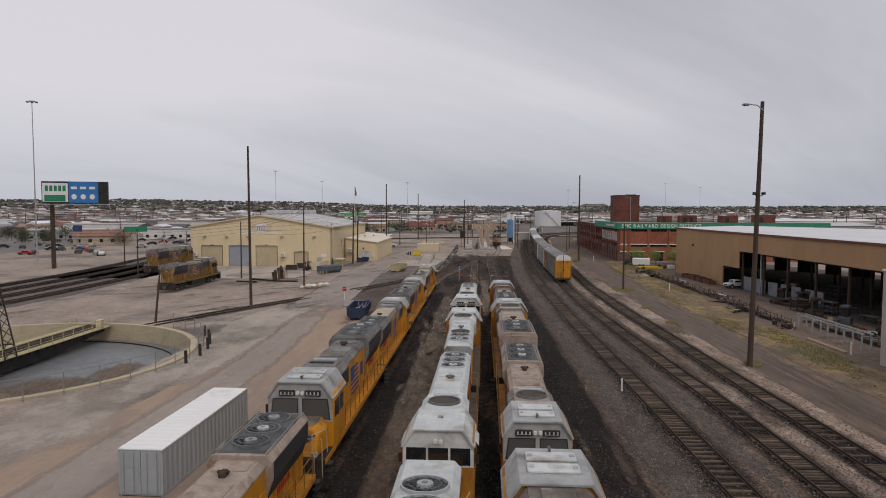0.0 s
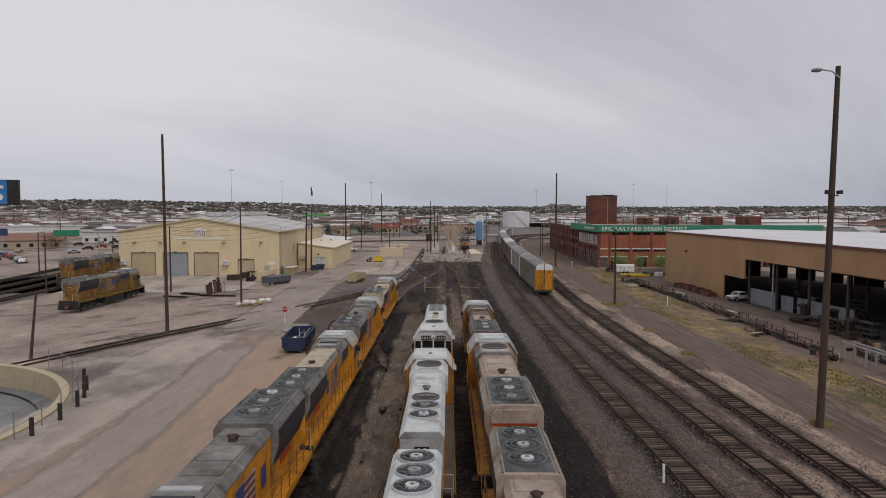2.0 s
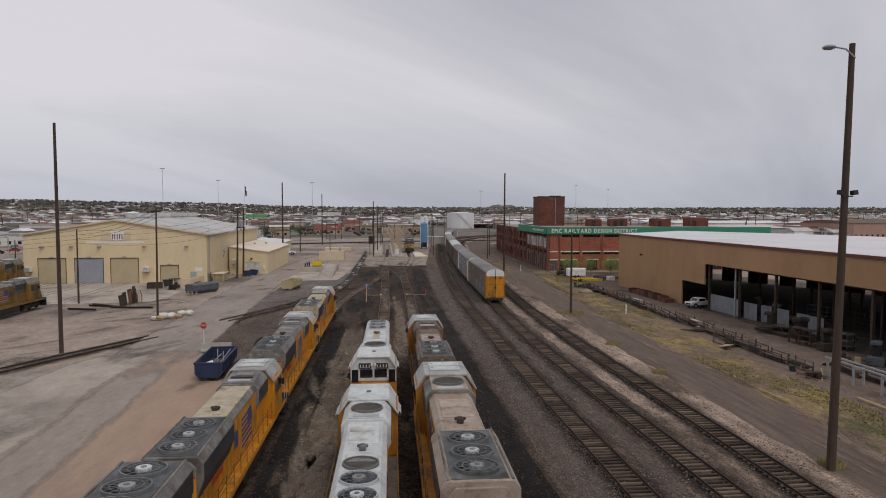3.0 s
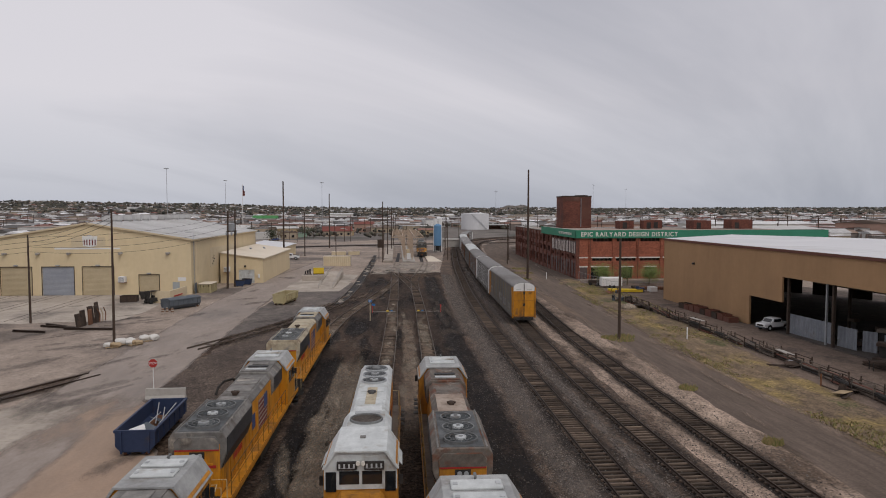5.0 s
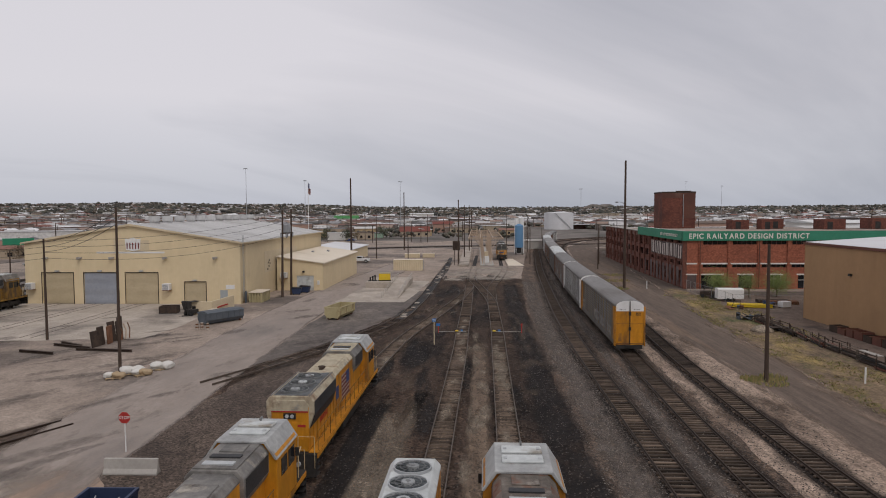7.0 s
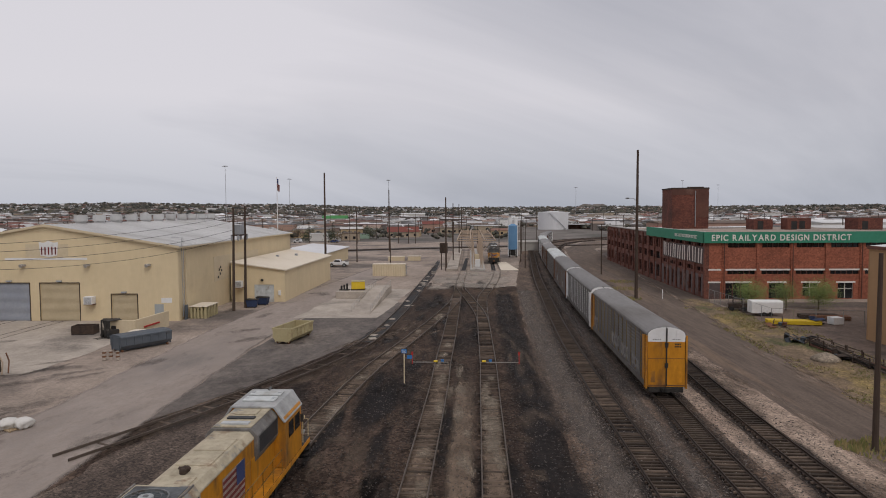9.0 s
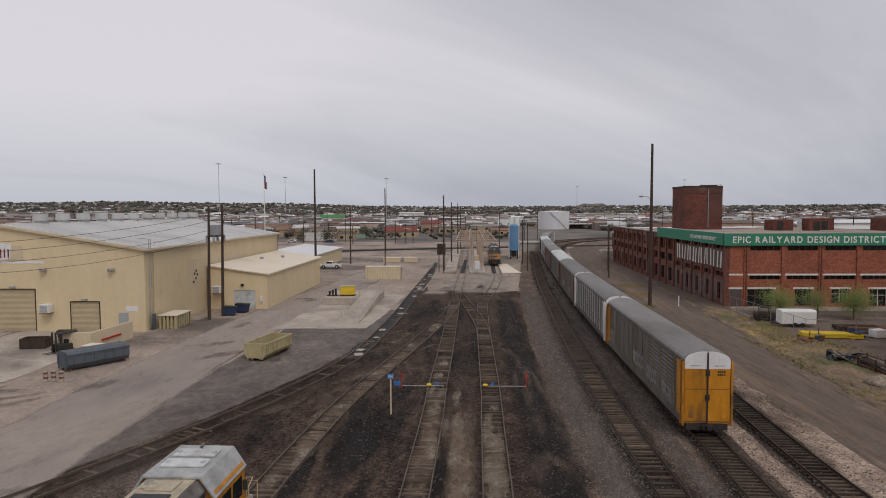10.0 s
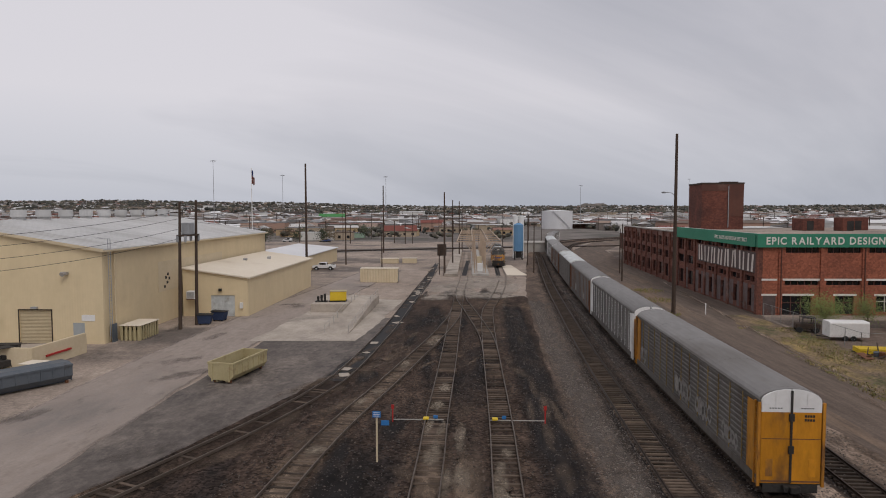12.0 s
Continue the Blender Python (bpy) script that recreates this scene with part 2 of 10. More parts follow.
M["shedyard"] = surf("brown_shed_yard_dirt", (0.129, 0.0952, 0.0756), (0.1849, 0.136, 0.1075), 0.12, 2.0, 0.95, 0.012, sharp=0.2, spots=((0.0731, 0.0561, 0.04704), 0.12, 0.54, 0.66), spots2=((0.2322, 0.1785, 0.1428), 0.16, 0.57, 0.68), speck=(9.0, 0.2), mottle=(1.0, 0.3, (1, 0.6, 1)))
M["shopdirt"] = surf("grey_brown_shop_dirt", (0.080, 0.062, 0.052), (0.135, 0.106, 0.088), 0.12, 2.0, 0.95, 0.015, sharp=0.2, spots=((0.045, 0.037, 0.033), 0.12, 0.52, 0.64), spots2=((0.20, 0.165, 0.138), 0.16, 0.57, 0.68), speck=(9.0, 0.2), mottle=(1.0, 0.35, (1, 0.6, 1)))
M["grass"] = surf("dry_grass_verge", (0.2038, 0.1458, 0.0921), (0.1306, 0.0946, 0.0639), 0.22, 5.0, 0.95, 0.05, sharp=0.2, stretch=(1, 0.6, 1), spots=((0.2560, 0.1872, 0.0752), 0.2, 0.50, 0.62), spots2=((0.0784, 0.0867, 0.0301), 0.13, 0.54, 0.62), speck=(7.0, 0.35), mottle=(0.8, 0.5, (1, 0.5, 1)))
M["far"] = surf("distant_dusty_land", (0.1207, 0.1058, 0.0943), (0.1898, 0.1667, 0.1472), 0.02, 0.2, 0.95, sharp=0.2, spots=((0.069, 0.0667, 0.0552), 0.03, 0.5, 0.62), mottle=(0.05, 0.4, (1, 1, 1)))
M["tie"] = surf("weathered_timber", (0.054, 0.0385, 0.029), (0.145, 0.107, 0.080), 0.8, 6.0, 0.95, 0.01, rand=0.6, stretch=(0.3, 1, 1), sharp=0.2)
M["rail"] = surf("rusty_steel_rail", (0.034, 0.022, 0.016), (0.062, 0.041, 0.030), 0.6, 8.0, 0.6, 0.0, 0.35)
M["yellow"] = surf("armour_yellow_paint", (0.5936, 0.2503, 0.0162), (0.477, 0.1959, 0.0144), 0.35, 3.0, 0.5, rand=0.12, stretch=(1, 1, 0.4), sharp=0.2, spots=((0.159, 0.08245, 0.036), 0.5, 0.53, 0.68), mottle=(1.4, 0.22, (1, 1, 0.35)))
M["yellow2"] = surf("faded_yellow_paint", (0.4876, 0.2136, 0.0234), (0.371, 0.1548, 0.0207), 0.4, 3.5, 0.6, rand=0.1, stretch=(1, 1, 0.4), sharp=0.2, spots=((0.1378, 0.0686, 0.0342), 0.5, 0.50, 0.66), mottle=(1.4, 0.26, (1, 1, 0.35)))
M["greyroof"] = surf("harbour_grey_roof", (0.125, 0.120, 0.113), (0.225, 0.213, 0.195), 0.5, 3.0, 0.65, rand=0.15, sharp=0.2, spots=((0.085, 0.068, 0.056), 0.6, 0.52, 0.64), spots2=((0.37, 0.335, 0.28), 0.7, 0.57, 0.68), mottle=(1.6, 0.3, (1, 0.5, 1)))
M["rustroof"] = surf("grimy_rust_streaked_roof", (0.105, 0.088, 0.074), (0.185, 0.160, 0.135), 0.5, 3.0, 0.8, rand=0.1, sharp=0.2, spots=((0.15, 0.062, 0.036), 0.8, 0.50, 0.62), spots2=((0.30, 0.27, 0.235), 0.9, 0.57, 0.68), mottle=(1.8, 0.4, (1, 0.5, 1)))
M["whiteroof"] = surf("sun_bleached_white_paint", (0.4576, 0.4804, 0.4738), (0.5808, 0.6039, 0.5934), 0.4, 3.0, 0.6, rand=0.06, sharp=0.2, spots=((0.2640, 0.2333, 0.1886), 0.6, 0.54, 0.68), mottle=(1.6, 0.16, (1, 0.5, 1)))
M["tanroof"] = surf("rust_stained_tan_roof", (0.37, 0.305, 0.25), (0.30, 0.235, 0.185), 0.5, 3.0, 0.75, rand=0.12, sharp=0.2, spots=((0.19, 0.122, 0.085), 0.7, 0.53, 0.66), spots2=((0.42, 0.37, 0.32), 0.8, 0.56, 0.68), mottle=(1.6, 0.25, (1, 0.5, 1)))
M["black"] = surf("grimy_black_steel", (0.018, 0.017, 0.016), (0.045, 0.04, 0.036), 0.7, 6.0, 0.7, rand=0.1)
M["grille"] = surf("dark_radiator_grille", (0.022, 0.022, 0.023), (0.05, 0.05, 0.052), 0.5, 9.0, 0.6)
M["fan"] = surf("dusty_fan_metal", (0.045, 0.052, 0.056), (0.10, 0.115, 0.122), 1.2, 8.0, 0.6, metal=0.2, rand=0.3)
M["guard"] = surf("grey_blue_fan_guard", (0.14, 0.145, 0.145), (0.21, 0.215, 0.21), 1.2, 7.0, 0.6, metal=0.2, rand=0.3, sharp=0.2, spots=((0.10, 0.085, 0.07), 1.1, 0.55, 0.66))
M["deck"] = surf("sooty_grey_fan_deck", (0.078, 0.083, 0.086), (0.138, 0.146, 0.150), 0.6, 5.0, 0.75, rand=0.2, sharp=0.2, spots=((0.045, 0.04, 0.036), 0.7, 0.52, 0.66), mottle=(1.6, 0.3, (1, 0.5, 1)))
M["glare"] = surf("dull_dark_nose_paint", (0.075, 0.066, 0.052), (0.15, 0.128, 0.095), 0.8, 4.0, 0.85, sharp=0.2, spots=((0.22, 0.17, 0.10), 1.0, 0.54, 0.66))
M["hub"] = surf("pale_fan_hub", (0.36, 0.38, 0.39), (0.46, 0.47, 0.47), 1.5, 8.0, 0.5, rand=0.2)
M["fanscreen"] = surf("dusty_brown_fan_screen", (0.105, 0.088, 0.075), (0.165, 0.142, 0.125), 0.9, 7.0, 0.8, rand=0.2, sharp=0.2, spots=((0.06, 0.052, 0.046), 1.2, 0.52, 0.64))
M["fanhub"] = surf("weathered_fan_hub", (0.36, 0.38, 0.385), (0.46, 0.475, 0.47), 2.5, 9.0, 0.6, rand=0.5, sharp=0.2, spots=((0.13, 0.115, 0.10), 2.0, 0.52, 0.64))
M["window"] = glass("dark_window_glass", (0.012, 0.014, 0.017))
M["handrail"] = surf("pale_yellow_handrail", (0.52, 0.42, 0.25), (0.42, 0.32, 0.17), 1.0, 9.0, 0.6)
M["red"] = surf("red_paint", (0.42, 0.03, 0.025), (0.33, 0.03, 0.025), 1.0, 6.0, 0.6)
M["white"] = surf("white_paint", (0.68, 0.67, 0.65), (0.76, 0.755, 0.74), 0.5, 4.0, 0.55, spots=((0.45, 0.42, 0.38), 0.6, 0.60, 0.75))
M["blue"] = surf("faded_blue_paint", (0.035, 0.05, 0.14), (0.05, 0.07, 0.17), 0.8, 4.0, 0.6)
M["rust"] = surf("rusted_steel", (0.12, 0.055, 0.03), (0.21, 0.10, 0.055), 0.9, 6.0, 0.9)
M["concrete"] = surf("grey_concrete", (0.34, 0.32, 0.29), (0.43, 0.405, 0.37), 0.3, 5.0, 0.9, 0.004, spots=((0.24, 0.22, 0.20), 0.3, 0.56, 0.7))
M["khaki"] = surf("faded_khaki_post_paint", (0.30, 0.21, 0.085), (0.22, 0.155, 0.07), 0.6, 4.0, 0.7, stretch=(1, 1, 0.4), sharp=0.2, spots=((0.12, 0.075, 0.045), 0.8, 0.54, 0.66))
M["screen"] = surf("galvanised_rack_screen", (0.098, 0.088, 0.078), (0.150, 0.138, 0.125), 0.35, 3.0, 0.6, metal=0.2, rand=0.2, stretch=(1, 1, 0.3), sharp=0.2, spots=((0.07, 0.055, 0.045), 0.4, 0.54, 0.68))
M["rackroof"] = surf("dull_zinc_roof", (0.175, 0.167, 0.160), (0.235, 0.226, 0.217), 0.12, 2.0, 0.65, metal=0.1, rand=0.18, stretch=(1, 0.3, 1), sharp=0.2, spots=((0.13, 0.118, 0.107), 0.2, 0.54, 0.68))
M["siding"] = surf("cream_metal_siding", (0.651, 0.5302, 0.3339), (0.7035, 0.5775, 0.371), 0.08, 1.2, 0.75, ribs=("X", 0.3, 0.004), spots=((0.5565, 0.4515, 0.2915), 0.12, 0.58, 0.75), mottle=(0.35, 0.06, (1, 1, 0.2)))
# same siding for the side walls, their shade put into a darker colour
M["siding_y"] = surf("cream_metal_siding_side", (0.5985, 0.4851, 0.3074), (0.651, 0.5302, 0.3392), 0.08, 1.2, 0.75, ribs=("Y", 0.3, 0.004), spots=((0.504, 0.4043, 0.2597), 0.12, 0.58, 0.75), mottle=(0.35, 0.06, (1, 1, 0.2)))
M["creamtrim"] = surf("cream_trim_paint", (0.62, 0.52, 0.36), (0.55, 0.45, 0.30), 0.3, 3.0, 0.7)
M["metalroof"] = surf("pale_grey_metal_roof", (0.43, 0.43, 0.425), (0.53, 0.525, 0.515), 0.06, 0.8, 0.6, stretch=(0.3, 1, 1), spots=((0.34, 0.325, 0.305), 0.07, 0.53, 0.68), mottle=(0.5, 0.14, (0.25, 1, 1)))
M["creamroof"] = surf("cream_flat_roof", (0.66, 0.58, 0.46), (0.72, 0.645, 0.53), 0.1, 1.5, 0.8, spots=((0.56, 0.48, 0.37), 0.12, 0.56, 0.72))
M["whiteflat"] = surf("white_membrane_roof", (0.5976, 0.5976, 0.6048), (0.664, 0.664, 0.672), 0.08, 1.0, 0.7, spots=((0.498, 0.4897, 0.4872), 0.06, 0.56, 0.72))
M["rolldoor"] = surf("cream_roller_door", (0.52, 0.43, 0.28), (0.46, 0.375, 0.24), 0.4, 3.0, 0.7, ribs=("Z", 0.16, 0.03))
M["bluedoor"] = surf("blue_grey_roller_door", (0.27, 0.29, 0.33), (0.33, 0.35, 0.385), 0.4, 3.0, 0.7, ribs=("Z", 0.16, 0.03))
M["shedwall"] = surf("brown_metal_siding", (0.345, 0.208, 0.108), (0.392, 0.240, 0.125), 0.07, 1.0, 0.75, spots=((0.31, 0.188, 0.10), 0.1, 0.56, 0.74), mottle=(0.25, 0.10, (1, 1, 0.2)))
M["shedtrim"] = surf("red_brown_gutter", (0.16, 0.065, 0.045), (0.12, 0.05, 0.035), 0.4, 3.0, 0.7)
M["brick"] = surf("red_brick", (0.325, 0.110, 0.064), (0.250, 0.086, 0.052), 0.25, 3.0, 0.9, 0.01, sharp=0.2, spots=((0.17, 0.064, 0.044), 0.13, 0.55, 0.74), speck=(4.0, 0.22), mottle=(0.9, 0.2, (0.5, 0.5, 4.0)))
# side walls: a darker base than the front brick, with pale weathered patches
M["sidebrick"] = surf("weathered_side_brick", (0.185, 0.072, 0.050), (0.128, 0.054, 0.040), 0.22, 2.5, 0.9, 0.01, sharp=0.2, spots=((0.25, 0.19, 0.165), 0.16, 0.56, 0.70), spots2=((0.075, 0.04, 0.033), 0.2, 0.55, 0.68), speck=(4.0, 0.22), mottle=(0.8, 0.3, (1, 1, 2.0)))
M["mauve"] = surf("weathered_mauve_render", (0.165, 0.128, 0.122), (0.118, 0.090, 0.086), 0.3, 3.0, 0.9, sharp=0.2, spots=((0.13, 0.06, 0.045), 0.35, 0.54, 0.66), spots2=((0.24, 0.21, 0.20), 0.3, 0.57, 0.68), mottle=(0.9, 0.25, (1, 1, 0.6)))
M["towerbrick"] = surf("sooted_tower_brick", (0.160, 0.058, 0.040), (0.108, 0.042, 0.032), 0.2, 2.5, 0.9, 0.01, sharp=0.2, spots=((0.075, 0.036, 0.03), 0.11, 0.52, 0.70), speck=(4.0, 0.2), mottle=(0.8, 0.25, (1, 1, 3.0)))
M["oldbrick"] = surf("dark_sooted_brick", (0.135, 0.058, 0.042), (0.095, 0.045, 0.035), 0.25, 3.0, 0.9, 0.01, spots=((0.19, 0.12, 0.095), 0.15, 0.56, 0.7))
M["green"] = surf("green_fascia_paint", (0.035, 0.20, 0.12), (0.045, 0.24, 0.15), 0.15, 2.0, 0.7, spots=((0.10, 0.22, 0.15), 0.2, 0.58, 0.75))
M["letter"] = surf("cream_white_lettering", (0.72, 0.70, 0.64), (0.66, 0.64, 0.58), 0.3, 3.0, 0.7)
M["fadedletter"] = surf("faded_white_wall_paint", (0.56, 0.50, 0.45), (0.68, 0.62, 0.57), 0.5, 3.0, 0.9)
M["pole"] = surf("creosoted_wood_pole", (0.052, 0.035, 0.027), (0.085, 0.06, 0.045), 0.8, 6.0, 0.95, stretch=(1, 1, 0.15))
M["steelpole"] = surf("galvanised_pole", (0.30, 0.31, 0.32), (0.37, 0.38, 0.39), 0.5, 3.0, 0.55, metal=0.3)
M["wire"] = surf("black_cable", (0.03, 0.03, 0.03), (0.05, 0.05, 0.05), 1, 3, 0.7)
M["tanpaint"] = surf("tan_steel_paint", (0.45, 0.385, 0.22), (0.38, 0.32, 0.175), 0.6, 4.0, 0.7, spots=((0.24, 0.17, 0.09), 0.7, 0.56, 0.7))
M["navy"] = surf("navy_blue_steel", (0.02, 0.033, 0.075), (0.03, 0.045, 0.095), 0.6, 4.0, 0.6, spots=((0.06, 0.045, 0.04), 0.7, 0.60, 0.75))
M["slate"] = surf("slate_blue_steel", (0.08, 0.095, 0.1116), (0.112, 0.1254, 0.1404), 0.6, 4.0, 0.65, spots=((0.056, 0.0456, 0.0396), 0.6, 0.58, 0.72))
M["boxwhite"] = surf("white_container_roof", (0.74, 0.73, 0.71), (0.80, 0.795, 0.78), 0.15, 2.0, 0.6, spots=((0.58, 0.55, 0.52), 0.3, 0.58, 0.74))
M["boxgrey"] = surf("blue_grey_container_side", (0.30, 0.325, 0.33), (0.35, 0.375, 0.38), 0.3, 3.0, 0.6, stretch=(1, 1, 0.3), spots=((0.22, 0.22, 0.21), 0.4, 0.58, 0.74))
M["water"] = surf("grey_muddy_pit_floor", (0.150, 0.158, 0.166), (0.205, 0.213, 0.220), 0.08, 1.0, 0.5, sharp=0.2, spots=((0.125, 0.108, 0.090), 0.075, 0.50, 0.60), mottle=(0.5, 0.2, (1, 1, 1)))
M["cream_wall"] = surf("cream_pit_wall", (0.47, 0.40, 0.27), (0.40, 0.335, 0.225), 0.25, 3.0, 0.9, spots=((0.30, 0.25, 0.17), 0.3, 0.55, 0.7))
M["skyblue"] = surf("pale_blue_silo_paint", (0.11, 0.24, 0.40), (0.14, 0.28, 0.44), 0.3, 3.0, 0.6)
M["salmon"] = surf("salmon_pipe_paint", (0.47, 0.36, 0.27), (0.38, 0.29, 0.21), 0.5, 3.0, 0.7)
M["leaf"] = surf("spring_leaves", (0.1313, 0.1688, 0.045), (0.1995, 0.25, 0.0675), 0.8, 4.0, 0.7, rand=0.2)
M["bark"] = surf("grey_bark", (0.12, 0.09, 0.065), (0.17, 0.13, 0.10), 1.5, 8.0, 0.95)
M["tyre"] = surf("tyre_rubber", (0.02, 0.02, 0.02), (0.03, 0.03, 0.03), 1, 6, 0.85)
M["carwhite"] = surf("white_car_paint", (0.70, 0.70, 0.69), (0.75, 0.75, 0.745), 0.4, 3.0, 0.25)
M["bright_yellow"] = surf("bright_yellow_paint", (0.68, 0.48, 0.03), (0.60, 0.41, 0.03), 0.6, 4.0, 0.6)
M["brightblue"] = surf("bright_blue_sign", (0.03, 0.16, 0.42), (0.04, 0.19, 0.46), 0.6, 4.0, 0.6)
M["bag"] = surf("white_woven_bag", (0.66, 0.64, 0.60), (0.54, 0.52, 0.48), 0.8, 4.0, 0.85)
M["wood"] = surf("pale_pallet_wood", (0.42, 0.32, 0.20), (0.33, 0.24, 0.145), 0.8, 5.0, 0.9)
M["signgreen"] = surf("road_sign_green", (0.02, 0.19, 0.10), (0.025, 0.22, 0.12), 0.5, 3, 0.6)
# shed floor: the bay's shade is put into this dark colour
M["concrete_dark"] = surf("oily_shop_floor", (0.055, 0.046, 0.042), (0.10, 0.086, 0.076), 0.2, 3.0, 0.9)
M["walkway"] = surf("brown_grey_walkway_plate", (0.12, 0.095, 0.075), (0.18, 0.15, 0.125), 0.5, 4.0, 0.85, sharp=0.2, spots=((0.07, 0.055, 0.045), 0.6, 0.52, 0.66), rand=0.15)
M["baysheet"] = surf("blue_grey_corrugated_steel", (0.185, 0.20, 0.225), (0.235, 0.25, 0.275), 0.5, 4.0, 0.65, rand=0.15, spots=((0.13, 0.115, 0.105), 0.5, 0.56, 0.72), mottle=(1.2, 0.2, (1, 1, 0.3)))
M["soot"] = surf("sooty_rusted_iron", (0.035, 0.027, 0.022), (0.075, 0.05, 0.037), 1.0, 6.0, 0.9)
M["graffiti"] = surf("pale_sprayed_paint", (0.30, 0.285, 0.26), (0.20, 0.19, 0.18), 0.9, 4.0, 0.7, sharp=0.2, spots=((0.18, 0.16, 0.15), 1.1, 0.52, 0.62))
M["drain_pit_dark"] = surf("dark_damp_drain", (0.014, 0.0135, 0.014), (0.03, 0.028, 0.027), 0.3, 3.0, 0.8)
M["dirt"] = surf("tan_track_dirt", (0.1097, 0.0793, 0.0571), (0.2247, 0.1643, 0.1167), 0.25, 4.0, 0.95, 0.02, sharp=0.22, stretch=(1, 0.5, 1), speck=(9.0, 0.2), mottle=(1.2, 0.35, (1, 0.5, 1)))
M["oil"] = surf("oil_black_ground", (0.017, 0.0155, 0.0155), (0.034, 0.030, 0.0285), 0.25, 3.0, 0.9, 0.02, spec=0.12, speck=(9.0, 0.25), mottle=(1.0, 0.4, (1, 0.4, 1)))


def worn(key, scale, pull, bias=0.0, most=0.9):
    """The same surface thinning out in ragged patches where its layer ends."""
    m = M[key].copy()
    m.name = M[key].name + "_thin"
    n, k = m.node_tree.nodes, m.node_tree.links
    at = n.new("ShaderNodeAttribute")
    at.attribute_name = "cover"
    co = n.new("ShaderNodeTexCoord")
    mp = n.new("ShaderNodeMapping")
    mp.inputs["Scale"].default_value = pull
    k.new(co.outputs["Object"], mp.inputs["Vector"])
    t = n.new("ShaderNodeTexNoise")
    t.inputs["Scale"].default_value, t.inputs["Detail"].default_value, t.inputs["Roughness"].default_value = scale, 8.0, 0.7
    k.new(mp.outputs[0], t.inputs["Vector"])
    mul = n.new("ShaderNodeMath")
    mul.operation = "MULTIPLY_ADD"
    mul.inputs[1].default_value = 0.55
    k.new(at.outputs["Fac"], mul.inputs[0])
    k.new(t.outputs["Fac"], mul.inputs[2])
    mr = n.new("ShaderNodeMapRange")
    mr.inputs[1].default_value, mr.inputs[2].default_value = 0.62 - bias, 1.0 - bias
    mr.inputs[4].default_value = most
    k.new(mul.outputs[0], mr.inputs[0])
    k.new(mr.outputs[0], n["Principled BSDF"].inputs["Alpha"])
    return m


M["dirt_thin"] = worn("dirt", 1.3, (1, 0.45, 1), 0.0, 0.8)
M["dust_thin"] = worn("dirt", 2.2, (1, 0.5, 1), -0.15, 0.55)
M["drydirt"] = surf("pale_dry_dirt", (0.20, 0.163, 0.122), (0.33, 0.272, 0.208), 0.5, 5.0, 0.95, 0.02, sharp=0.2, speck=(8.0, 0.35))
M["drydirt_thin"] = worn("drydirt", 2.4, (1, 0.5, 1), -0.08, 0.6)
M["apron_thin"] = worn("pale", 0.3, (1, 0.6, 1), 0.22, 0.9)
M["pale_thin"] = worn("pale", 0.3, (1, 0.6, 1), 0.02, 0.8)
M["oil_thin"] = worn("oil", 0.6, (1, 0.3, 1), 0.0, 0.75)
M["dark_thin"] = worn("dark", 0.5, (1, 0.5, 1), 0.0, 0.7)
M["tan_thin"] = worn("tanballast", 0.7, (1, 0.25, 1), -0.02, 0.42)
M["flagwhite"] = surf("faded_flag_white", (0.40, 0.34, 0.30), (0.27, 0.20, 0.16), 0.8, 5.0, 0.7, sharp=0.2)
M["flagred"] = surf("faded_flag_red", (0.20, 0.035, 0.03), (0.13, 0.035, 0.03), 0.8, 5.0, 0.7)
M["lane"] = surf("smooth_grey_lane", (0.2842, 0.2353, 0.2014), (0.3381, 0.2858, 0.248), 0.08, 2.0, 0.92, 0.006, sharp=0.2, stretch=(1, 0.4, 1), spots=((0.2156, 0.1868, 0.1675), 0.06, 0.54, 0.66), speck=(9.0, 0.05), mottle=(0.5, 0.12, (1, 0.4, 1)))
M["lane_thin"] = worn("lane", 0.4, (1, 0.4, 1), 0.1, 0.95)
M["path_thin"] = worn("dirt", 1.1, (1, 0.35, 1), 0.05, 0.85)
M["sparse_dirt"] = worn("dirt", 1.5, (1, 0.45, 1), -0.05, 0.75)
M["grime"] = surf("grimy_dark_asphalt", (0.08775, 0.07442, 0.06646), (0.158, 0.1337, 0.1166), 0.12, 2.0, 0.92, 0.01, sharp=0.2, stretch=(1, 0.6, 1), spots=((0.2223, 0.186, 0.1574), 0.1, 0.55, 0.68), spots2=((0.05265, 0.04651, 0.04431), 0.12, 0.55, 0.66), speck=(9.0, 0.1), mottle=(0.7, 0.35, (1, 0.6, 1)))
M["scuff_thin"] = worn("grime", 1.1, (1, 0.6, 1), -0.13, 0.5)
M["greydust"] = surf("grey_ballast_dust", (0.10, 0.085, 0.074), (0.16, 0.138, 0.12), 0.3, 4.0, 0.95, 0.03, speck=(8.0, 0.35), mottle=(1.2, 0.4, (1, 0.5, 1)))
M["grey_thin"] = worn("greydust", 1.2, (1, 0.4, 1), -0.02, 0.6)
M["cabroof"] = surf("pale_grey_cab_roof", (0.30, 0.305, 0.30), (0.42, 0.425, 0.415), 0.5, 3.0, 0.6, rand=0.15, sharp=0.2, spots=((0.20, 0.18, 0.155), 0.6, 0.55, 0.68), mottle=(1.6, 0.2, (1, 0.5, 1)))
# the sky's reflection is put into this glass as a lighter grey base
M["cabglass"] = glass("grey_cab_glass", (0.085, 0.087, 0.086), 0.1)
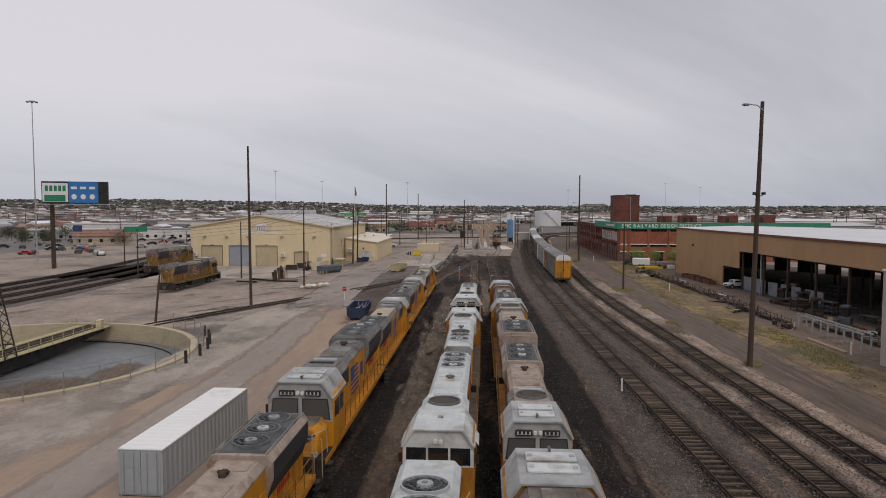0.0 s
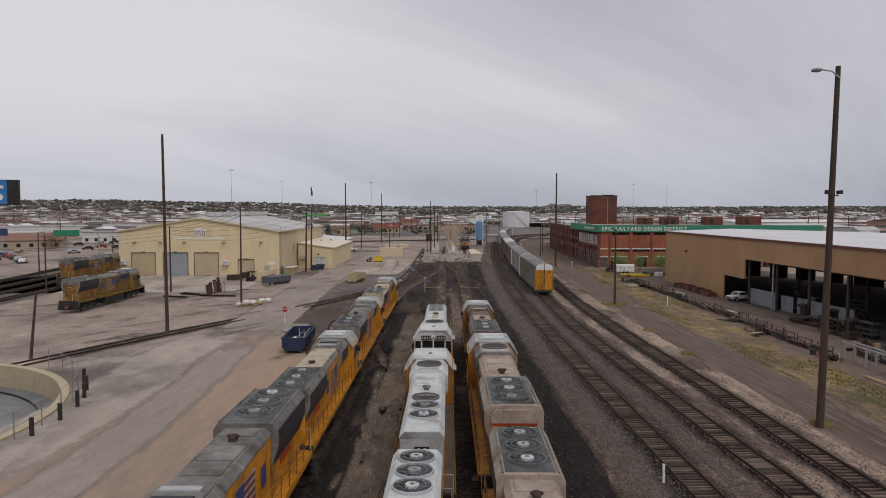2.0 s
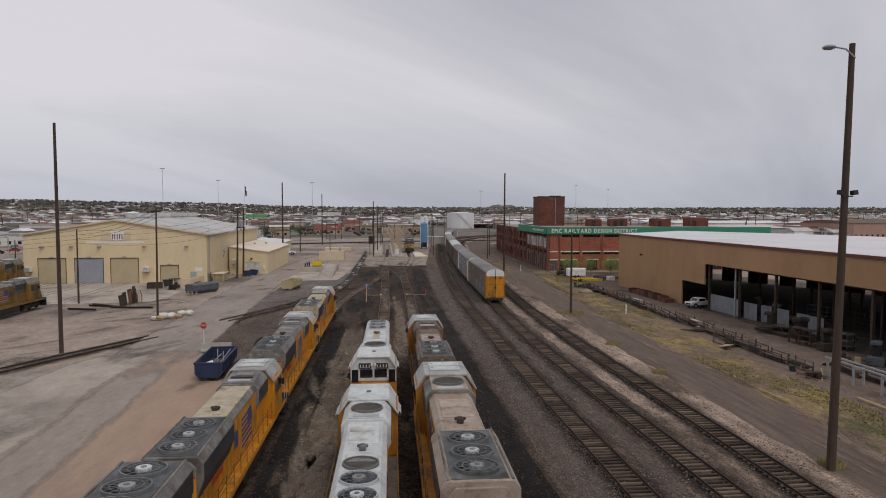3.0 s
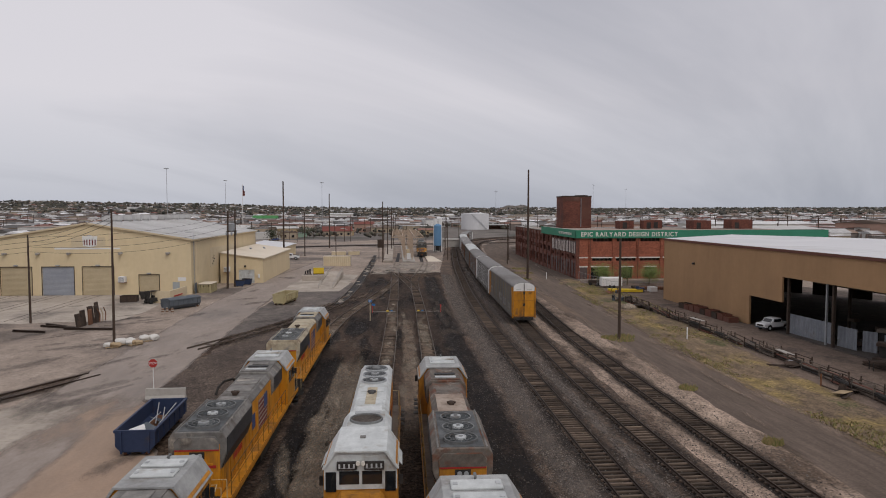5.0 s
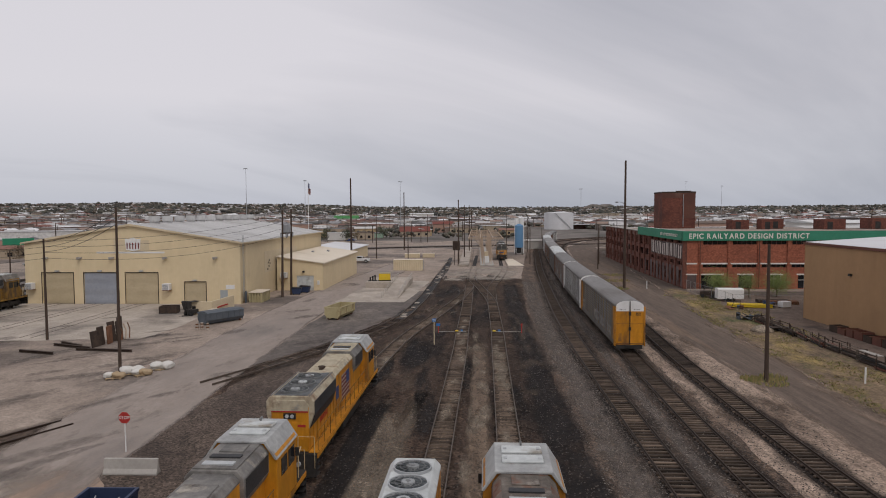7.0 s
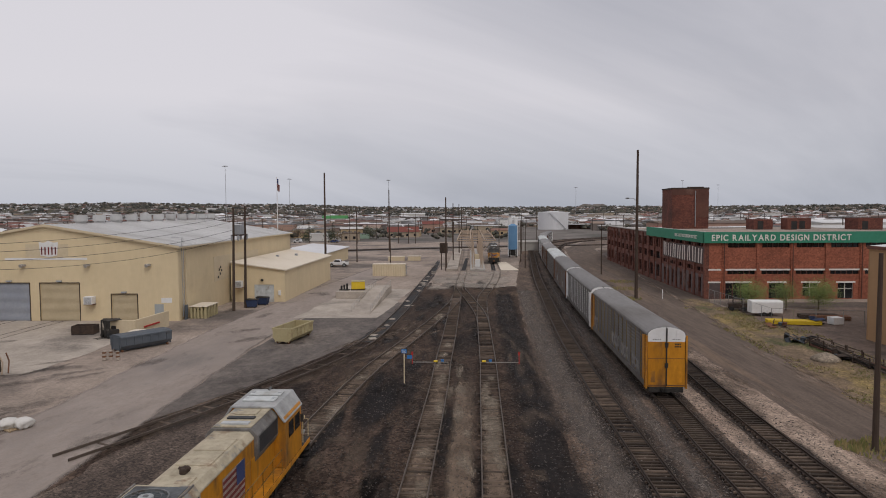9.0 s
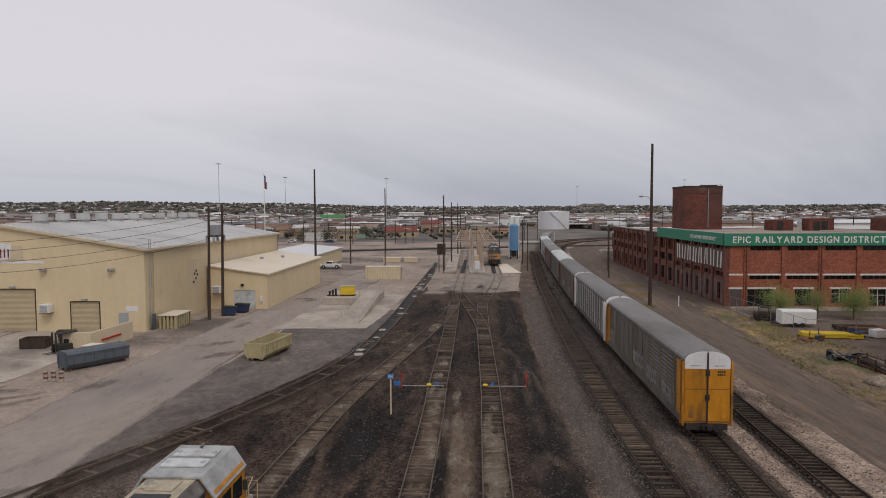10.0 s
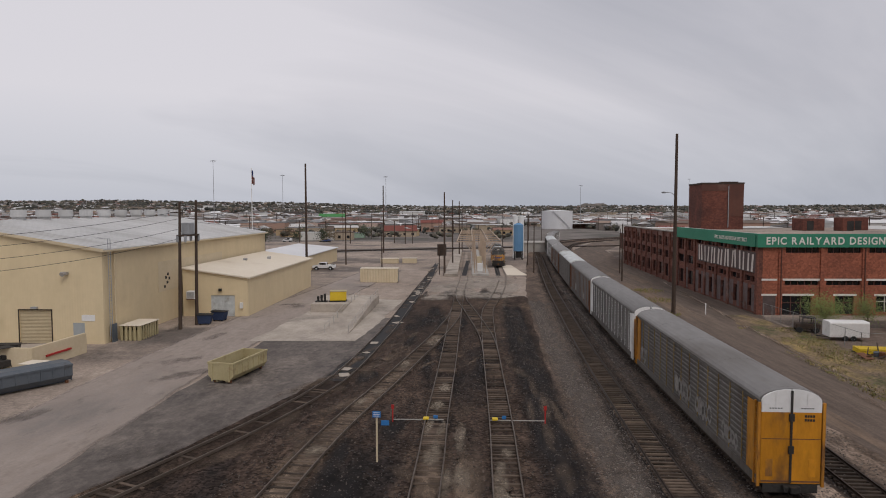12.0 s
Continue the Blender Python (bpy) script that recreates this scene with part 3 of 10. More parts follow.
M["creamhood"] = surf("stained_cream_hood_roof", (0.46, 0.40, 0.29), (0.36, 0.31, 0.22), 0.5, 3.0, 0.75, sharp=0.2, spots=((0.20, 0.13, 0.08), 0.7, 0.54, 0.66), spots2=((0.22, 0.22, 0.205), 0.6, 0.55, 0.62), mottle=(1.6, 0.25, (1, 0.5, 1)))
M["highway"] = surf("grey_highway_asphalt", (0.150, 0.136, 0.125), (0.205, 0.187, 0.172), 0.03, 0.6, 0.92, sharp=0.2, stretch=(1, 0.3, 1), spots=((0.24, 0.215, 0.19), 0.03, 0.55, 0.68), mottle=(0.2, 0.25, (1, 0.4, 1)))
M["yellow3"] = surf("grimy_dark_yellow_paint", (0.27, 0.15, 0.026), (0.16, 0.09, 0.028), 0.4, 3.5, 0.65, rand=0.1, stretch=(1, 1, 0.4), sharp=0.2, spots=((0.06, 0.045, 0.035), 0.5, 0.50, 0.64), mottle=(1.4, 0.3, (1, 1, 0.35)))
M["cloth"] = surf("dull_navy_sign", (0.03, 0.05, 0.12), (0.04, 0.06, 0.14), 0.5, 3.0, 0.7)
M["bluebrick"] = surf("dull_painted_brick", (0.085, 0.065, 0.062), (0.12, 0.09, 0.083), 0.4, 3.0, 0.9, sharp=0.2, spots=((0.14, 0.06, 0.045), 0.3, 0.54, 0.66))
M["rail2"] = surf("worn_yard_rail", (0.10, 0.078, 0.062), (0.15, 0.12, 0.098), 0.6, 8.0, 0.55, 0.0, 0.3)
M["edge_thin"] = worn("tanballast", 0.9, (1, 0.5, 1), -0.06, 0.6)
M["paledust_thin"] = worn("pale", 0.5, (1, 0.6, 1), 0.03, 0.6)

from mathutils.geometry import tessellate_polygon


# ---- mesh helpers ----
def box(bm, x0, x1, y0, y1, z0, z1):
    v = [bm.verts.new(p) for p in ((x0, y0, z0), (x1, y0, z0), (x1, y1, z0), (x0, y1, z0), (x0, y0, z1), (x1, y0, z1), (x1, y1, z1), (x0, y1, z1))]
    for f in ((0, 3, 2, 1), (4, 5, 6, 7), (0, 1, 5, 4), (1, 2, 6, 5), (2, 3, 7, 6), (3, 0, 4, 7)):
        bm.faces.new([v[i] for i in f])
    return v


def prism(bm, outline, y0, y1, axis="y"):
    """A closed outline of (a, z) pulled along y (a is x) or along x (a is y), or of (x, y) pulled along z."""
    def at(a, b, s):
        return (a, s, b) if axis == "y" else (s, a, b) if axis == "x" else (a, b, s)
    lo = [bm.verts.new(at(a, b, y0)) for a, b in outline]
    hi = [bm.verts.new(at(a, b, y1)) for a, b in outline]
    n = len(outline)
    for i in range(n):
        bm.faces.new((lo[i], lo[(i + 1) % n], hi[(i + 1) % n], hi[i]))
    bm.faces.new(lo[::-1])
    bm.faces.new(hi)


def cyl(bm, p, q, r, r2=None, n=12):
    p, q, r2 = Vector(p), Vector(q), r if r2 is None else r2
    d = (q - p).normalized()
    a = d.orthogonal().normalized()
    b = d.cross(a)
    ring = [[bm.verts.new(c + (a * math.cos(2 * math.pi * i / n) + b * math.sin(2 * math.pi * i / n)) * s) for i in range(n)] for c, s in ((p, r), (q, r2))]
    for i in range(n):
        bm.faces.new((ring[0][i], ring[0][(i + 1) % n], ring[1][(i + 1) % n], ring[1][i]))
    bm.faces.new(ring[0][::-1])
    bm.faces.new(ring[1])


def tube(bm, pts, r, n=6):
    pts = [Vector(p) for p in pts]
    side = (pts[1] - pts[0]).orthogonal().normalized()
    rings = []
    for i, p in enumerate(pts):
        d = (pts[min(i + 1, len(pts) - 1)] - pts[max(i - 1, 0)]).normalized()
        side = (side - d * side.dot(d)).normalized()
        up = d.cross(side)
        rings.append([bm.verts.new(p + (side * math.cos(2 * math.pi * j / n) + up * math.sin(2 * math.pi * j / n)) * r) for j in range(n)])
    for u, v in zip(rings, rings[1:]):
        for j in range(n):
            bm.faces.new((u[j], u[(j + 1) % n], v[(j + 1) % n], v[j]))
    bm.faces.new(rings[0][::-1])
    bm.faces.new(rings[-1])


def blob(bm, c, r, squash=0.8, seed=0, rough=0.3, sub=1):
    """A lumpy rounded clump."""
    made = bmesh.ops.create_icosphere(bm, subdivisions=sub, radius=1.0)["verts"]
    for v in made:
        k = 1 + rough * noise.noise(v.co * 2.1 + Vector((seed * 7.3, seed * 3.1, seed)))
        v.co = Vector((v.co.x * r * k, v.co.y * r * k, v.co.z * r * k * squash)) + Vector(c)


def mesh_of(name, bm, mat, bevel=0.0, smooth=False, weld=False):
    bmesh.ops.recalc_face_normals(bm, faces=bm.faces)
    if weld:
        bmesh.ops.remove_doubles(bm, verts=bm.verts, dist=0.001)
    if bevel:
        sharp = [e for e in bm.edges if len(e.link_faces) == 2 and e.calc_face_angle(0) > 0.6]
        bmesh.ops.bevel(bm, geom=sharp, offset=bevel, segments=1, affect="EDGES", clamp_overlap=True)
    me = bpy.data.meshes.new(name)
    bm.to_mesh(me)
    bm.free()
    me.materials.append(mat)
    if smooth:
        for p in me.polygons:
            p.use_smooth = True
    return me


def part(name, bm, mat, parent, label="", bevel=0.0, smooth=False, at=None, weld=False):
    ob = new(name, mesh_of(name, bm, mat, bevel, smooth, weld) if isinstance(bm, bmesh.types.BMesh) else bm)
    ob.parent = parent
    if at is not None:
        ob.matrix_basis = at
    return tagged(ob, label=label)


def thing(name, label, category, at=None, group="", kind=""):
    ob = new(name)
    ob.empty_display_size = 0.3
    if at is not None:
        ob.matrix_basis = at
    return tagged(ob, label=label, category=category, group=group, kind=kind)


def solid(name, bm, mat, label, category, kind="", at=None, bevel=0.0, group="", smooth=False):
    """A thing that is one mesh."""
    ob = new(name, mesh_of(name, bm, mat, bevel, smooth))
    if at is not None:
        ob.matrix_basis = at
    return tagged(ob, label=label, category=category, group=group, kind=kind)


def B():
    return bmesh.new()


def one_box(*b):
    bm = B()
    box(bm, *b)
    return bm


def spline(ctrl, step=1.0):
    """Points about a step apart along a smooth line through the given ones."""
    c = [Vector((*p[:2], 0)) for p in ctrl]
    c = [c[0] * 2 - c[1], *c, c[-1] * 2 - c[-2]]
    out = []
    for a, b, d, e in zip(c, c[1:], c[2:], c[3:]):
        n = max(1, round((d - b).length / step))
        for i in range(n):
            s = i / n
            out.append(0.5 * (2 * b + (d - a) * s + (2 * a - 5 * b + 4 * d - e) * s * s + (3 * b - a - 3 * d + e) * s**3))
    out.append(c[-2])
    return out


def sides(pts):
    """The unit vectors to the right of a line's points."""
    out = []
    for i in range(len(pts)):
        d = (pts[min(i + 1, len(pts) - 1)] - pts[max(i - 1, 0)]).normalized()
        out.append(Vector((d.y, -d.x, 0)))
    return out


def sheet(name, outline, z, mat, label, category, amp=0.0, step=2.5, seed=1):
    """A flat piece of ground with a worn, wandering edge."""
    pts = []
    n = len(outline)
    for i in range(n):
        a, b = Vector(outline[i]), Vector(outline[(i + 1) % n])
        m = max(1, int((b - a).length / step)) if amp else 1
        for j in range(m):
            p = a.lerp(b, j / m)
            if amp:
                p += Vector((noise.noise(Vector((p.x * 0.3, p.y * 0.3, seed))), noise.noise(Vector((p.x * 0.3, p.y * 0.3, seed + 9))))) * amp
            pts.append(p)
    bm = B()
    vs = [bm.verts.new((p.x, p.y, z)) for p in pts]
    for tri in tessellate_polygon([[Vector((p.x, p.y, 0)) for p in pts]]):
        bm.faces.new([vs[i] for i in tri])
    ob = solid(name, bm, mat, label, category, "structure")
    for f in ob.data.polygons:
        if f.normal.z < 0:
            f.flip()
    return ob


# ---- ground ----
PIT = (-50.0, 66.0)
PIT_R = 19.6


def rise(x, y):
    """The land lifts gently towards the far suburbs."""
    d = math.hypot(x - 10, y - 100)
    s = min(1.0, max(0.0, (d - 620) / 2600))
    left = min(1.0, max(0.0, -x / max(d, 1) / 0.45))
    return s * s * (3 - 2 * s) * (23 + 25 * left) + s * 10 * noise.noise(Vector((x / 520, y / 520, 3.0)))


bm = B()
rings, segs = [], 144
radius = PIT_R
while radius < 4700:
    rings.append(radius)
    radius = radius * 1.06 + 0.3
last = None
for r in rings:
    ring = []
    for i in range(segs):
        a = 2 * math.pi * i / segs
        x, y = PIT[0] + r * math.cos(a), PIT[1] + r * math.sin(a)
        ring.append(bm.verts.new((x, y, rise(x, y))))
    if last:
        for i in range(segs):
            bm.faces.new((last[i], ring[i], ring[(i + 1) % segs], last[(i + 1) % segs]))
    last = ring
ground = solid("ground", bm, M["lot"], "weathered grey asphalt and dust of the rail yard", "ground", "structure")
ground.data.materials.append(M["far"])
for f in ground.data.polygons:
    if f.center.y > 420 or f.center.x < -260 or f.center.x > 160:
        f.material_index = 1

sheet("far_land", [(-230, 420), (-170, 330), (-150, 120), (-112, 60), (-112, -60), (-900, -60), (-900, 560), (-300, 560)], 0.012, M["highway"], "grey highway land beside the freight lines", "ground", 3, 12)
sheet("cinder_yard", [(-11.4, -60), (-11.2, 60), (-11.6, 82), (-14.5, 89), (-18.5, 99), (-21.0, 112), (-21.5, 125), (-20.6, 138), (-20.0, 149), (-19.4, 157), (-17.0, 168), (-12.5, 177), (-8.6, 190), (-7.2, 210), (-5.8, 221), (3, 224), (12.2, 220), (12.2, 214), (11.0, 190), (10.2, 168), (9.4, 141), (9.6, 100), (9.8, 60), (10.0, -60)],
      0.03, M["dark"], "dark oily cinder ground between the yard tracks", "ground", 0.7)
sheet("ballast_bed", [(9.6, -60), (9.5, 60), (9.2, 100), (9.0, 141), (9.8, 168), (10.8, 190), (12.6, 225), (17.2, 280), (22, 330), (28, 380), (46, 430), (80, 470), (120, 500), (120, 470), (78, 440), (56, 410), (43, 370), (34.5, 310), (30.0, 250), (27.4, 200), (26.2, 170), (25.6, 140), (25.6, 100), (27.0, 60), (27.5, -60)],
      0.05, M["ballast"], "crushed stone ballast under the main tracks", "ballast", 0.5)
sheet("gravel_strip", [(20.6, -60), (20.8, 40), (20.6, 70), (20.0, 100), (20.2, 132), (21.1, 160), (22.6, 190), (23.4, 190), (22.7, 160), (22.0, 140), (21.5, 120), (21.7, 100), (22.3, 70), (22.5, 40), (22.5, -60)],
      0.075, M["tanballast"], "pale tan gravel strip between two tracks", "gravel", 0.35, 1.5, 4)
sheet("gravel_shoulder", [(24.8, -60), (25.0, 40), (24.6, 70), (24.3, 100), (24.4, 132), (25.3, 160), (27.0, 190), (29.6, 235), (30.6, 235), (28.4, 190), (27.3, 160), (27.0, 132), (26.9, 100), (26.9, 70), (26.8, 40), (26.8, -60)],
      0.065, M["tanballast"], "pale tan gravel shoulder beside the track", "gravel", 0.5, 1.5, 5)
sheet("dirt_road", [(25.6, -60), (25.8, 40), (25.4, 80), (25.2, 130), (26.4, 170), (29.2, 220), (33, 280), (40, 350), (58, 410), (95, 455), (100, 440), (70, 400), (52, 350), (46.5, 300), (43.0, 250), (39.0, 205), (36.6, 175), (35.0, 150), (33.4, 130), (32.8, 100), (33.0, 60), (33.4, 20), (33.4, -60)],
      0.04, M["road"], "grey-brown worn dirt road beside the tracks", "road", 0.6)
sheet("shed_yard", [(38.2, 58), (38.3, 96), (40.2, 122), (42.8, 145), (43.2, 165), (42.6, 190), (64, 190), (58.5, 171.5), (49.2, 163.6), (50.4, 132), (53.2, 58)], 0.053, M["shedyard"], "brown oil-stained dirt of the shed yard", "ground", 0.4, 2.0, 23)
sheet("dry_verge", [(33.0, -60), (32.9, 30), (32.5, 70), (32.4, 100), (33.0, 128), (34.7, 150), (36.6, 178), (38.2, 200), (41.5, 200), (42.8, 182), (43.6, 165), (43.2, 145), (40.6, 122), (38.8, 95), (38.6, 60), (39.5, 20), (40, -60)],
      0.06, M["grass"], "dry yellow grass verge with green patches", "grass", 0.8, 1.8, 6)
sheet("dusty_lane", [(-11.5, -60), (-11.2, 50), (-11.6, 80), (-15, 90), (-18.8, 100), (-21.5, 113), (-25, 118), (-26.5, 105), (-25, 85), (-25.5, 60), (-27.5, 40), (-30, 20), (-40, -20), (-50, -60)],
      0.02, M["pink"], "dusty pinkish road surface beside the locomotives", "road", 1.6, 3.0, 7)
sheet("gravel_patch", [(-21.3, 112), (-20.6, 104), (-16, 96), (-12, 92), (-11.5, 130), (-13.5, 137), (-19, 134)], 0.036, M["gravel"], "grey gravel beside the locomotives", "gravel", 0.8, 2.0, 10)
sheet("wall_foot", [(36.4, 172), (38.6, 203), (42.6, 246), (46.2, 300), (52, 345), (56, 340), (49, 320), (46.0, 292), (44.2, 240), (43.6, 199), (42.5, 196), (42.8, 180)], 0.038, M["road"], "brown dirt along the foot of the brick wall", "ground", 0.6, 2.5, 18)
sheet("service_pavement", [(-6.2, 218), (-8, 262), (-8, 352), (22, 352), (21.0, 300), (15.2, 262), (13.6, 240), (12.4, 218), (3, 220)], 0.026, M["lot"], "pale concrete apron of the fuelling point", "pavement", 1.2, 2.5, 11)
sheet("shop_apron", [(-95, 142), (-57, 144.2), (-39.6, 146.3), (-38.8, 159.5), (-41.3, 169), (-40.6, 177.2), (-77, 177.2), (-95, 177)], 0.030, M["pale"], "pale concrete apron before the workshop doors", "pavement", 0.8, 2.5, 19)
sheet("loading_pad", [(-22.5, 179.5), (-10.6, 179.8), (-9.6, 190), (-8.5, 214), (-14, 216), (-20.5, 214)], 0.049, M["pale"], "pale concrete pad round the loading ramp", "pavement", 0.7, 2.0, 12)
sheet("shop_yard", [(36.5, 20), (37.0, 68), (37.2, 100), (39.5, 124), (43.4, 160), (43.4, 196), (80, 196), (120, 100), (100, 40), (60, 20)], 0.045, M["shopdirt"], "grey-brown dirt yard beside the open shed", "pavement", 0.5, 4.0, 13)
sheet("main_line_bed", [(-80, -60), (-76, 60), (-71, 110), (-73, 150), (-80, 200), (-92, 280), (-60, 330), (0, 362), (60, 380), (60, 392), (0, 376), (-70, 345), (-110, 290), (-104, 210), (-97, 150), (-99, 80), (-102, -60)], 0.03, M["grime"], "dark ballast of the freight main line", "ballast", 0.8, 4.0, 14)
sheet("drain_strip", [(-10.6, 162), (-9.2, 174), (-8.4, 188), (-8.0, 217), (-7.4, 240), (-7.3, 290), (-6.2, 290), (-5.6, 240), (-6.2, 217), (-6.5, 190), (-7.4, 174), (-8.6, 162)], 0.05, M["drain_pit_dark"], "damp black drain strip along the kerb", "ground", 0.2, 1.5, 15)



def cover_mesh(name, verts, faces, cover, mat, label):
    me = bpy.data.meshes.new(name)
    me.from_pydata(verts, [], faces)
    me.attributes.new("cover", "FLOAT", "POINT").data.foreach_set("value", cover)
    me.materials.append(mat)
    return tagged(new(name, me), label, "ground", kind="structure")


def ribbon(name, ctrl, left, right, z, mat, label, y0=-1e9, y1=1e9, core=0.45):
    """A layer along a line, full in its middle and thin at both sides."""
    pts = [p for p in spline(ctrl, 1.5) if y0 <= p.y <= y1]
    sd = sides(pts)
    verts, faces, cover = [], [], []
    for i, (p, r) in enumerate(zip(pts, sd)):
        fade = min(1.0, i / 6, (len(pts) - 1 - i) / 6)
        for off, c in ((-left, 0.0), (-left * core, 0.85), (right * core, 0.85), (right, 0.0)):
            q = p + r * off
            verts.append((q.x, q.y, z))
            cover.append(c * fade)
    for i in range(len(pts) - 1):
        for j in range(3):
            o = i * 4 + j
            faces.append((o, o + 1, o + 5, o + 4))
    return cover_mesh(name, verts, faces, cover, mat, label)


def smears(name, spots, z, mat, label, seed=1):
    """Loose patches of a thin layer: x, y, half width, half length, turn."""
    rng = random.Random(seed)
    verts, faces, cover = [], [], []
    n = 10
    for i, (x, y, hw, hl, turn) in enumerate(spots):
        ca, sa = math.cos(radians(turn)), math.sin(radians(turn))
        o = len(verts)
        zz = z + (i % 12) * 0.0008
        verts.append((x, y, zz))
        cover.append(1.0)
        for f, c in ((0.55, 0.75), (1.15, 0.0)):
            for j in range(n):
                a = 2 * math.pi * j / n
                g = f * rng.uniform(0.8, 1.2)
                u, v = hw * g * math.cos(a), hl * g * math.sin(a)
                verts.append((x + u * ca - v * sa, y + u * sa + v * ca, zz))
                cover.append(c)
        for j in range(n):
            k = (j + 1) % n
            faces.append((o, o + 1 + j, o + 1 + k))
            faces.append((o + 1 + j, o + 1 + n + j, o + 1 + n + k, o + 1 + k))
    return cover_mesh(name, verts, faces, cover, mat, label)


# ---- tracks ----
RAIL_FOOT = [(-0.07, 0.0), (0.07, 0.0), (0.012, 0.03), (0.012, 0.11), (0.037, 0.12), (0.037, 0.16), (-0.037, 0.16), (-0.037, 0.12), (-0.012, 0.11), (-0.012, 0.03)]
RAIL_HEAD = [(-0.037, 0.0), (0.037, 0.0), (0.037, 0.15), (0.025, 0.16), (-0.025, 0.16), (-0.037, 0.15)]
bm = B()
box(bm, -0.96, 0.96, -0.105, 0.105, -0.1, 0.05)
TIE = mesh_of("tie", bm, M["tie"], bevel=0.02)
bm = B()
box(bm, -0.82, 0.8, -0.11, 0.11, -0.1, 0.05)
SUNK_TIE = mesh_of("tie", bm, M["tie"], bevel=0.02)


def track(label, ctrl, z=0.14, ties=(0, 0), gap=0.53, near=260, every=1.0, sunk=False, rail="rail"):
    """Two rails on a line, and its sleepers between two marks along y: the nearest ones singly."""
    t = thing("railway_track", label, "track", kind="structure")
    pts = spline(ctrl, 1.2)
    right = sides(pts)
    for side in (-0.785, 0.785):
        bm = B()
        rows = [[bm.verts.new((p + r * (side + a)).to_3d() + Vector((0, 0, z + b - (0.0 if b else 0.02)))) for a, b in (RAIL_HEAD if sunk else RAIL_FOOT)] for p, r in zip(pts, right)]
        n = len(RAIL_HEAD if sunk else RAIL_FOOT)
        for u, v in zip(rows, rows[1:]):
            for i in range(n):
                bm.faces.new((u[i], u[(i + 1) % n], v[(i + 1) % n], v[i]))
        part("rail", bm, M["rail2" if sunk and rail == "rail" else rail], t)
    rng = random.Random(len(label) * 31 + len(ctrl))
    fine = spline(ctrl, gap)
    fr = sides(fine)
    made, rest = 0, B()
    for p, r in zip(fine, fr):
        if not ties[0] <= p.y <= ties[1] or rng.random() > every:
            continue
        m = pose(p.x + rng.uniform(-0.06, 0.06), p.y, z - 0.05 + rng.uniform(-0.012, 0.006), 0, 0, math.degrees(math.atan2(r.y, r.x)) + rng.uniform(-1.2, 1.2))
        if made < near:
            part("tie", SUNK_TIE if sunk and rng.random() < 0.8 else TIE, None, t, at=m)
            made += 1
        else:
            v = box(rest, -1.0, 1.0, -0.105, 0.105, -0.1, 0.05)
            for q in v:
                q.co = m @ q.co
    if rest.verts:
        tagged(part("far_ties", rest, M["tie"], t), kind="stuff")
    else:
        rest.free()
    return t


LINE_L = [(-9.95, 10), (-9.6, 37), (-9.27, 58), (-8.95, 82), (-8.7, 104), (-8.42, 124), (-7.64, 138), (-6.8, 146.8), (-5.8, 153.6), (-4.95, 158.5), (-3.9, 165), (-1.55, 180.5), (0.12, 194.5), (0.5, 203), (0.6, 212)]
LINE_B = [(-1.95, 5), (-1.6, 30), (-1.0, 60), (-0.55, 95), (0.17, 138), (0.2, 151), (0.36, 165), (0.44, 181), (0.5, 196), (0.6, 212), (0.75, 230), (1.2, 254), (1.4, 350)]
LINE_C = [(2.6, 5), (3.0, 25), (3.6, 54), (4.1, 95), (4.56, 139), (4.7, 151), (4.7, 176), (4.78, 187), (5.0, 199), (5.35, 205), (6.0, 210), (6.7, 216), (8.2, 230), (9.4, 246), (9.75, 256), (9.9, 275), (10.6, 350)]
LINE_D = [(14.45, -40), (14.4, 35), (14.05, 64), (13.75, 90), (13.7, 130), (13.83, 145), (14.58, 170), (15.99, 198), (18.4, 240), (23.0, 300), (28.2, 360), (38, 405), (60, 440), (110, 480)]
LINE_E = [(19.52, -40), (19.42, 45), (19.02, 62), (18.32, 86), (17.92, 105), (18.19, 125), (18.71, 140), (19.39, 169), (20.6, 200), (22.6, 235), (27.0, 301), (32, 352), (41, 398), (62, 432), (112, 472)]
LINE_F = [(23.95, -40), (23.85, 40), (23.55, 56), (23.25, 80), (22.85, 100), (22.85, 118), (23.12, 133), (23.68, 146), (24.75, 165), (26.35, 195), (28.6, 235), (33, 300), (38.5, 352), (49, 396), (70, 426), (116, 464)]
LINE_A = [(-52, 66), (-42.9, 84.6), (-39.2, 92.8), (-34.8, 101.6), (-28.6, 113.4), (-22.6, 124.6), (-18.9, 132.4), (-16.7, 137.7), (-14.1, 144.4), (-11.75, 151.2), (-9.7, 159.0), (-8.75, 165.5), (-8.0, 178.0), (-7.55, 190), (-7.2, 216), (-6.8, 240), (-6.3, 270)]
# the turntable's own bridge carries the first metres of that line
LINE_A = LINE_A[1:]
track("rusty yard track under the yellow locomotives", LINE_L, 0.14, (126, 203), 0.6, every=0.9, sunk=True)
track("rusty yard track under the white-roofed locomotives", LINE_B, 0.14, (96, 226), 0.56, every=0.9, sunk=True)
track("rusty yard track under the rust-stained locomotives", LINE_C, 0.14, (98, 226), 0.62, every=0.78, sunk=True)
track("main track on timber ties and ballast", LINE_D, 0.20, (22, 420), 0.53)
track("track on timber ties under the auto carriers", LINE_E, 0.20, (24, 420), 0.53, near=200)
track("outer track on timber ties beside the dirt road", LINE_F, 0.20, (30, 420), 0.53, near=200)
track("curved old track half buried in the yard surface", LINE_A[:4], 0.0, (0, 0), 0.75)
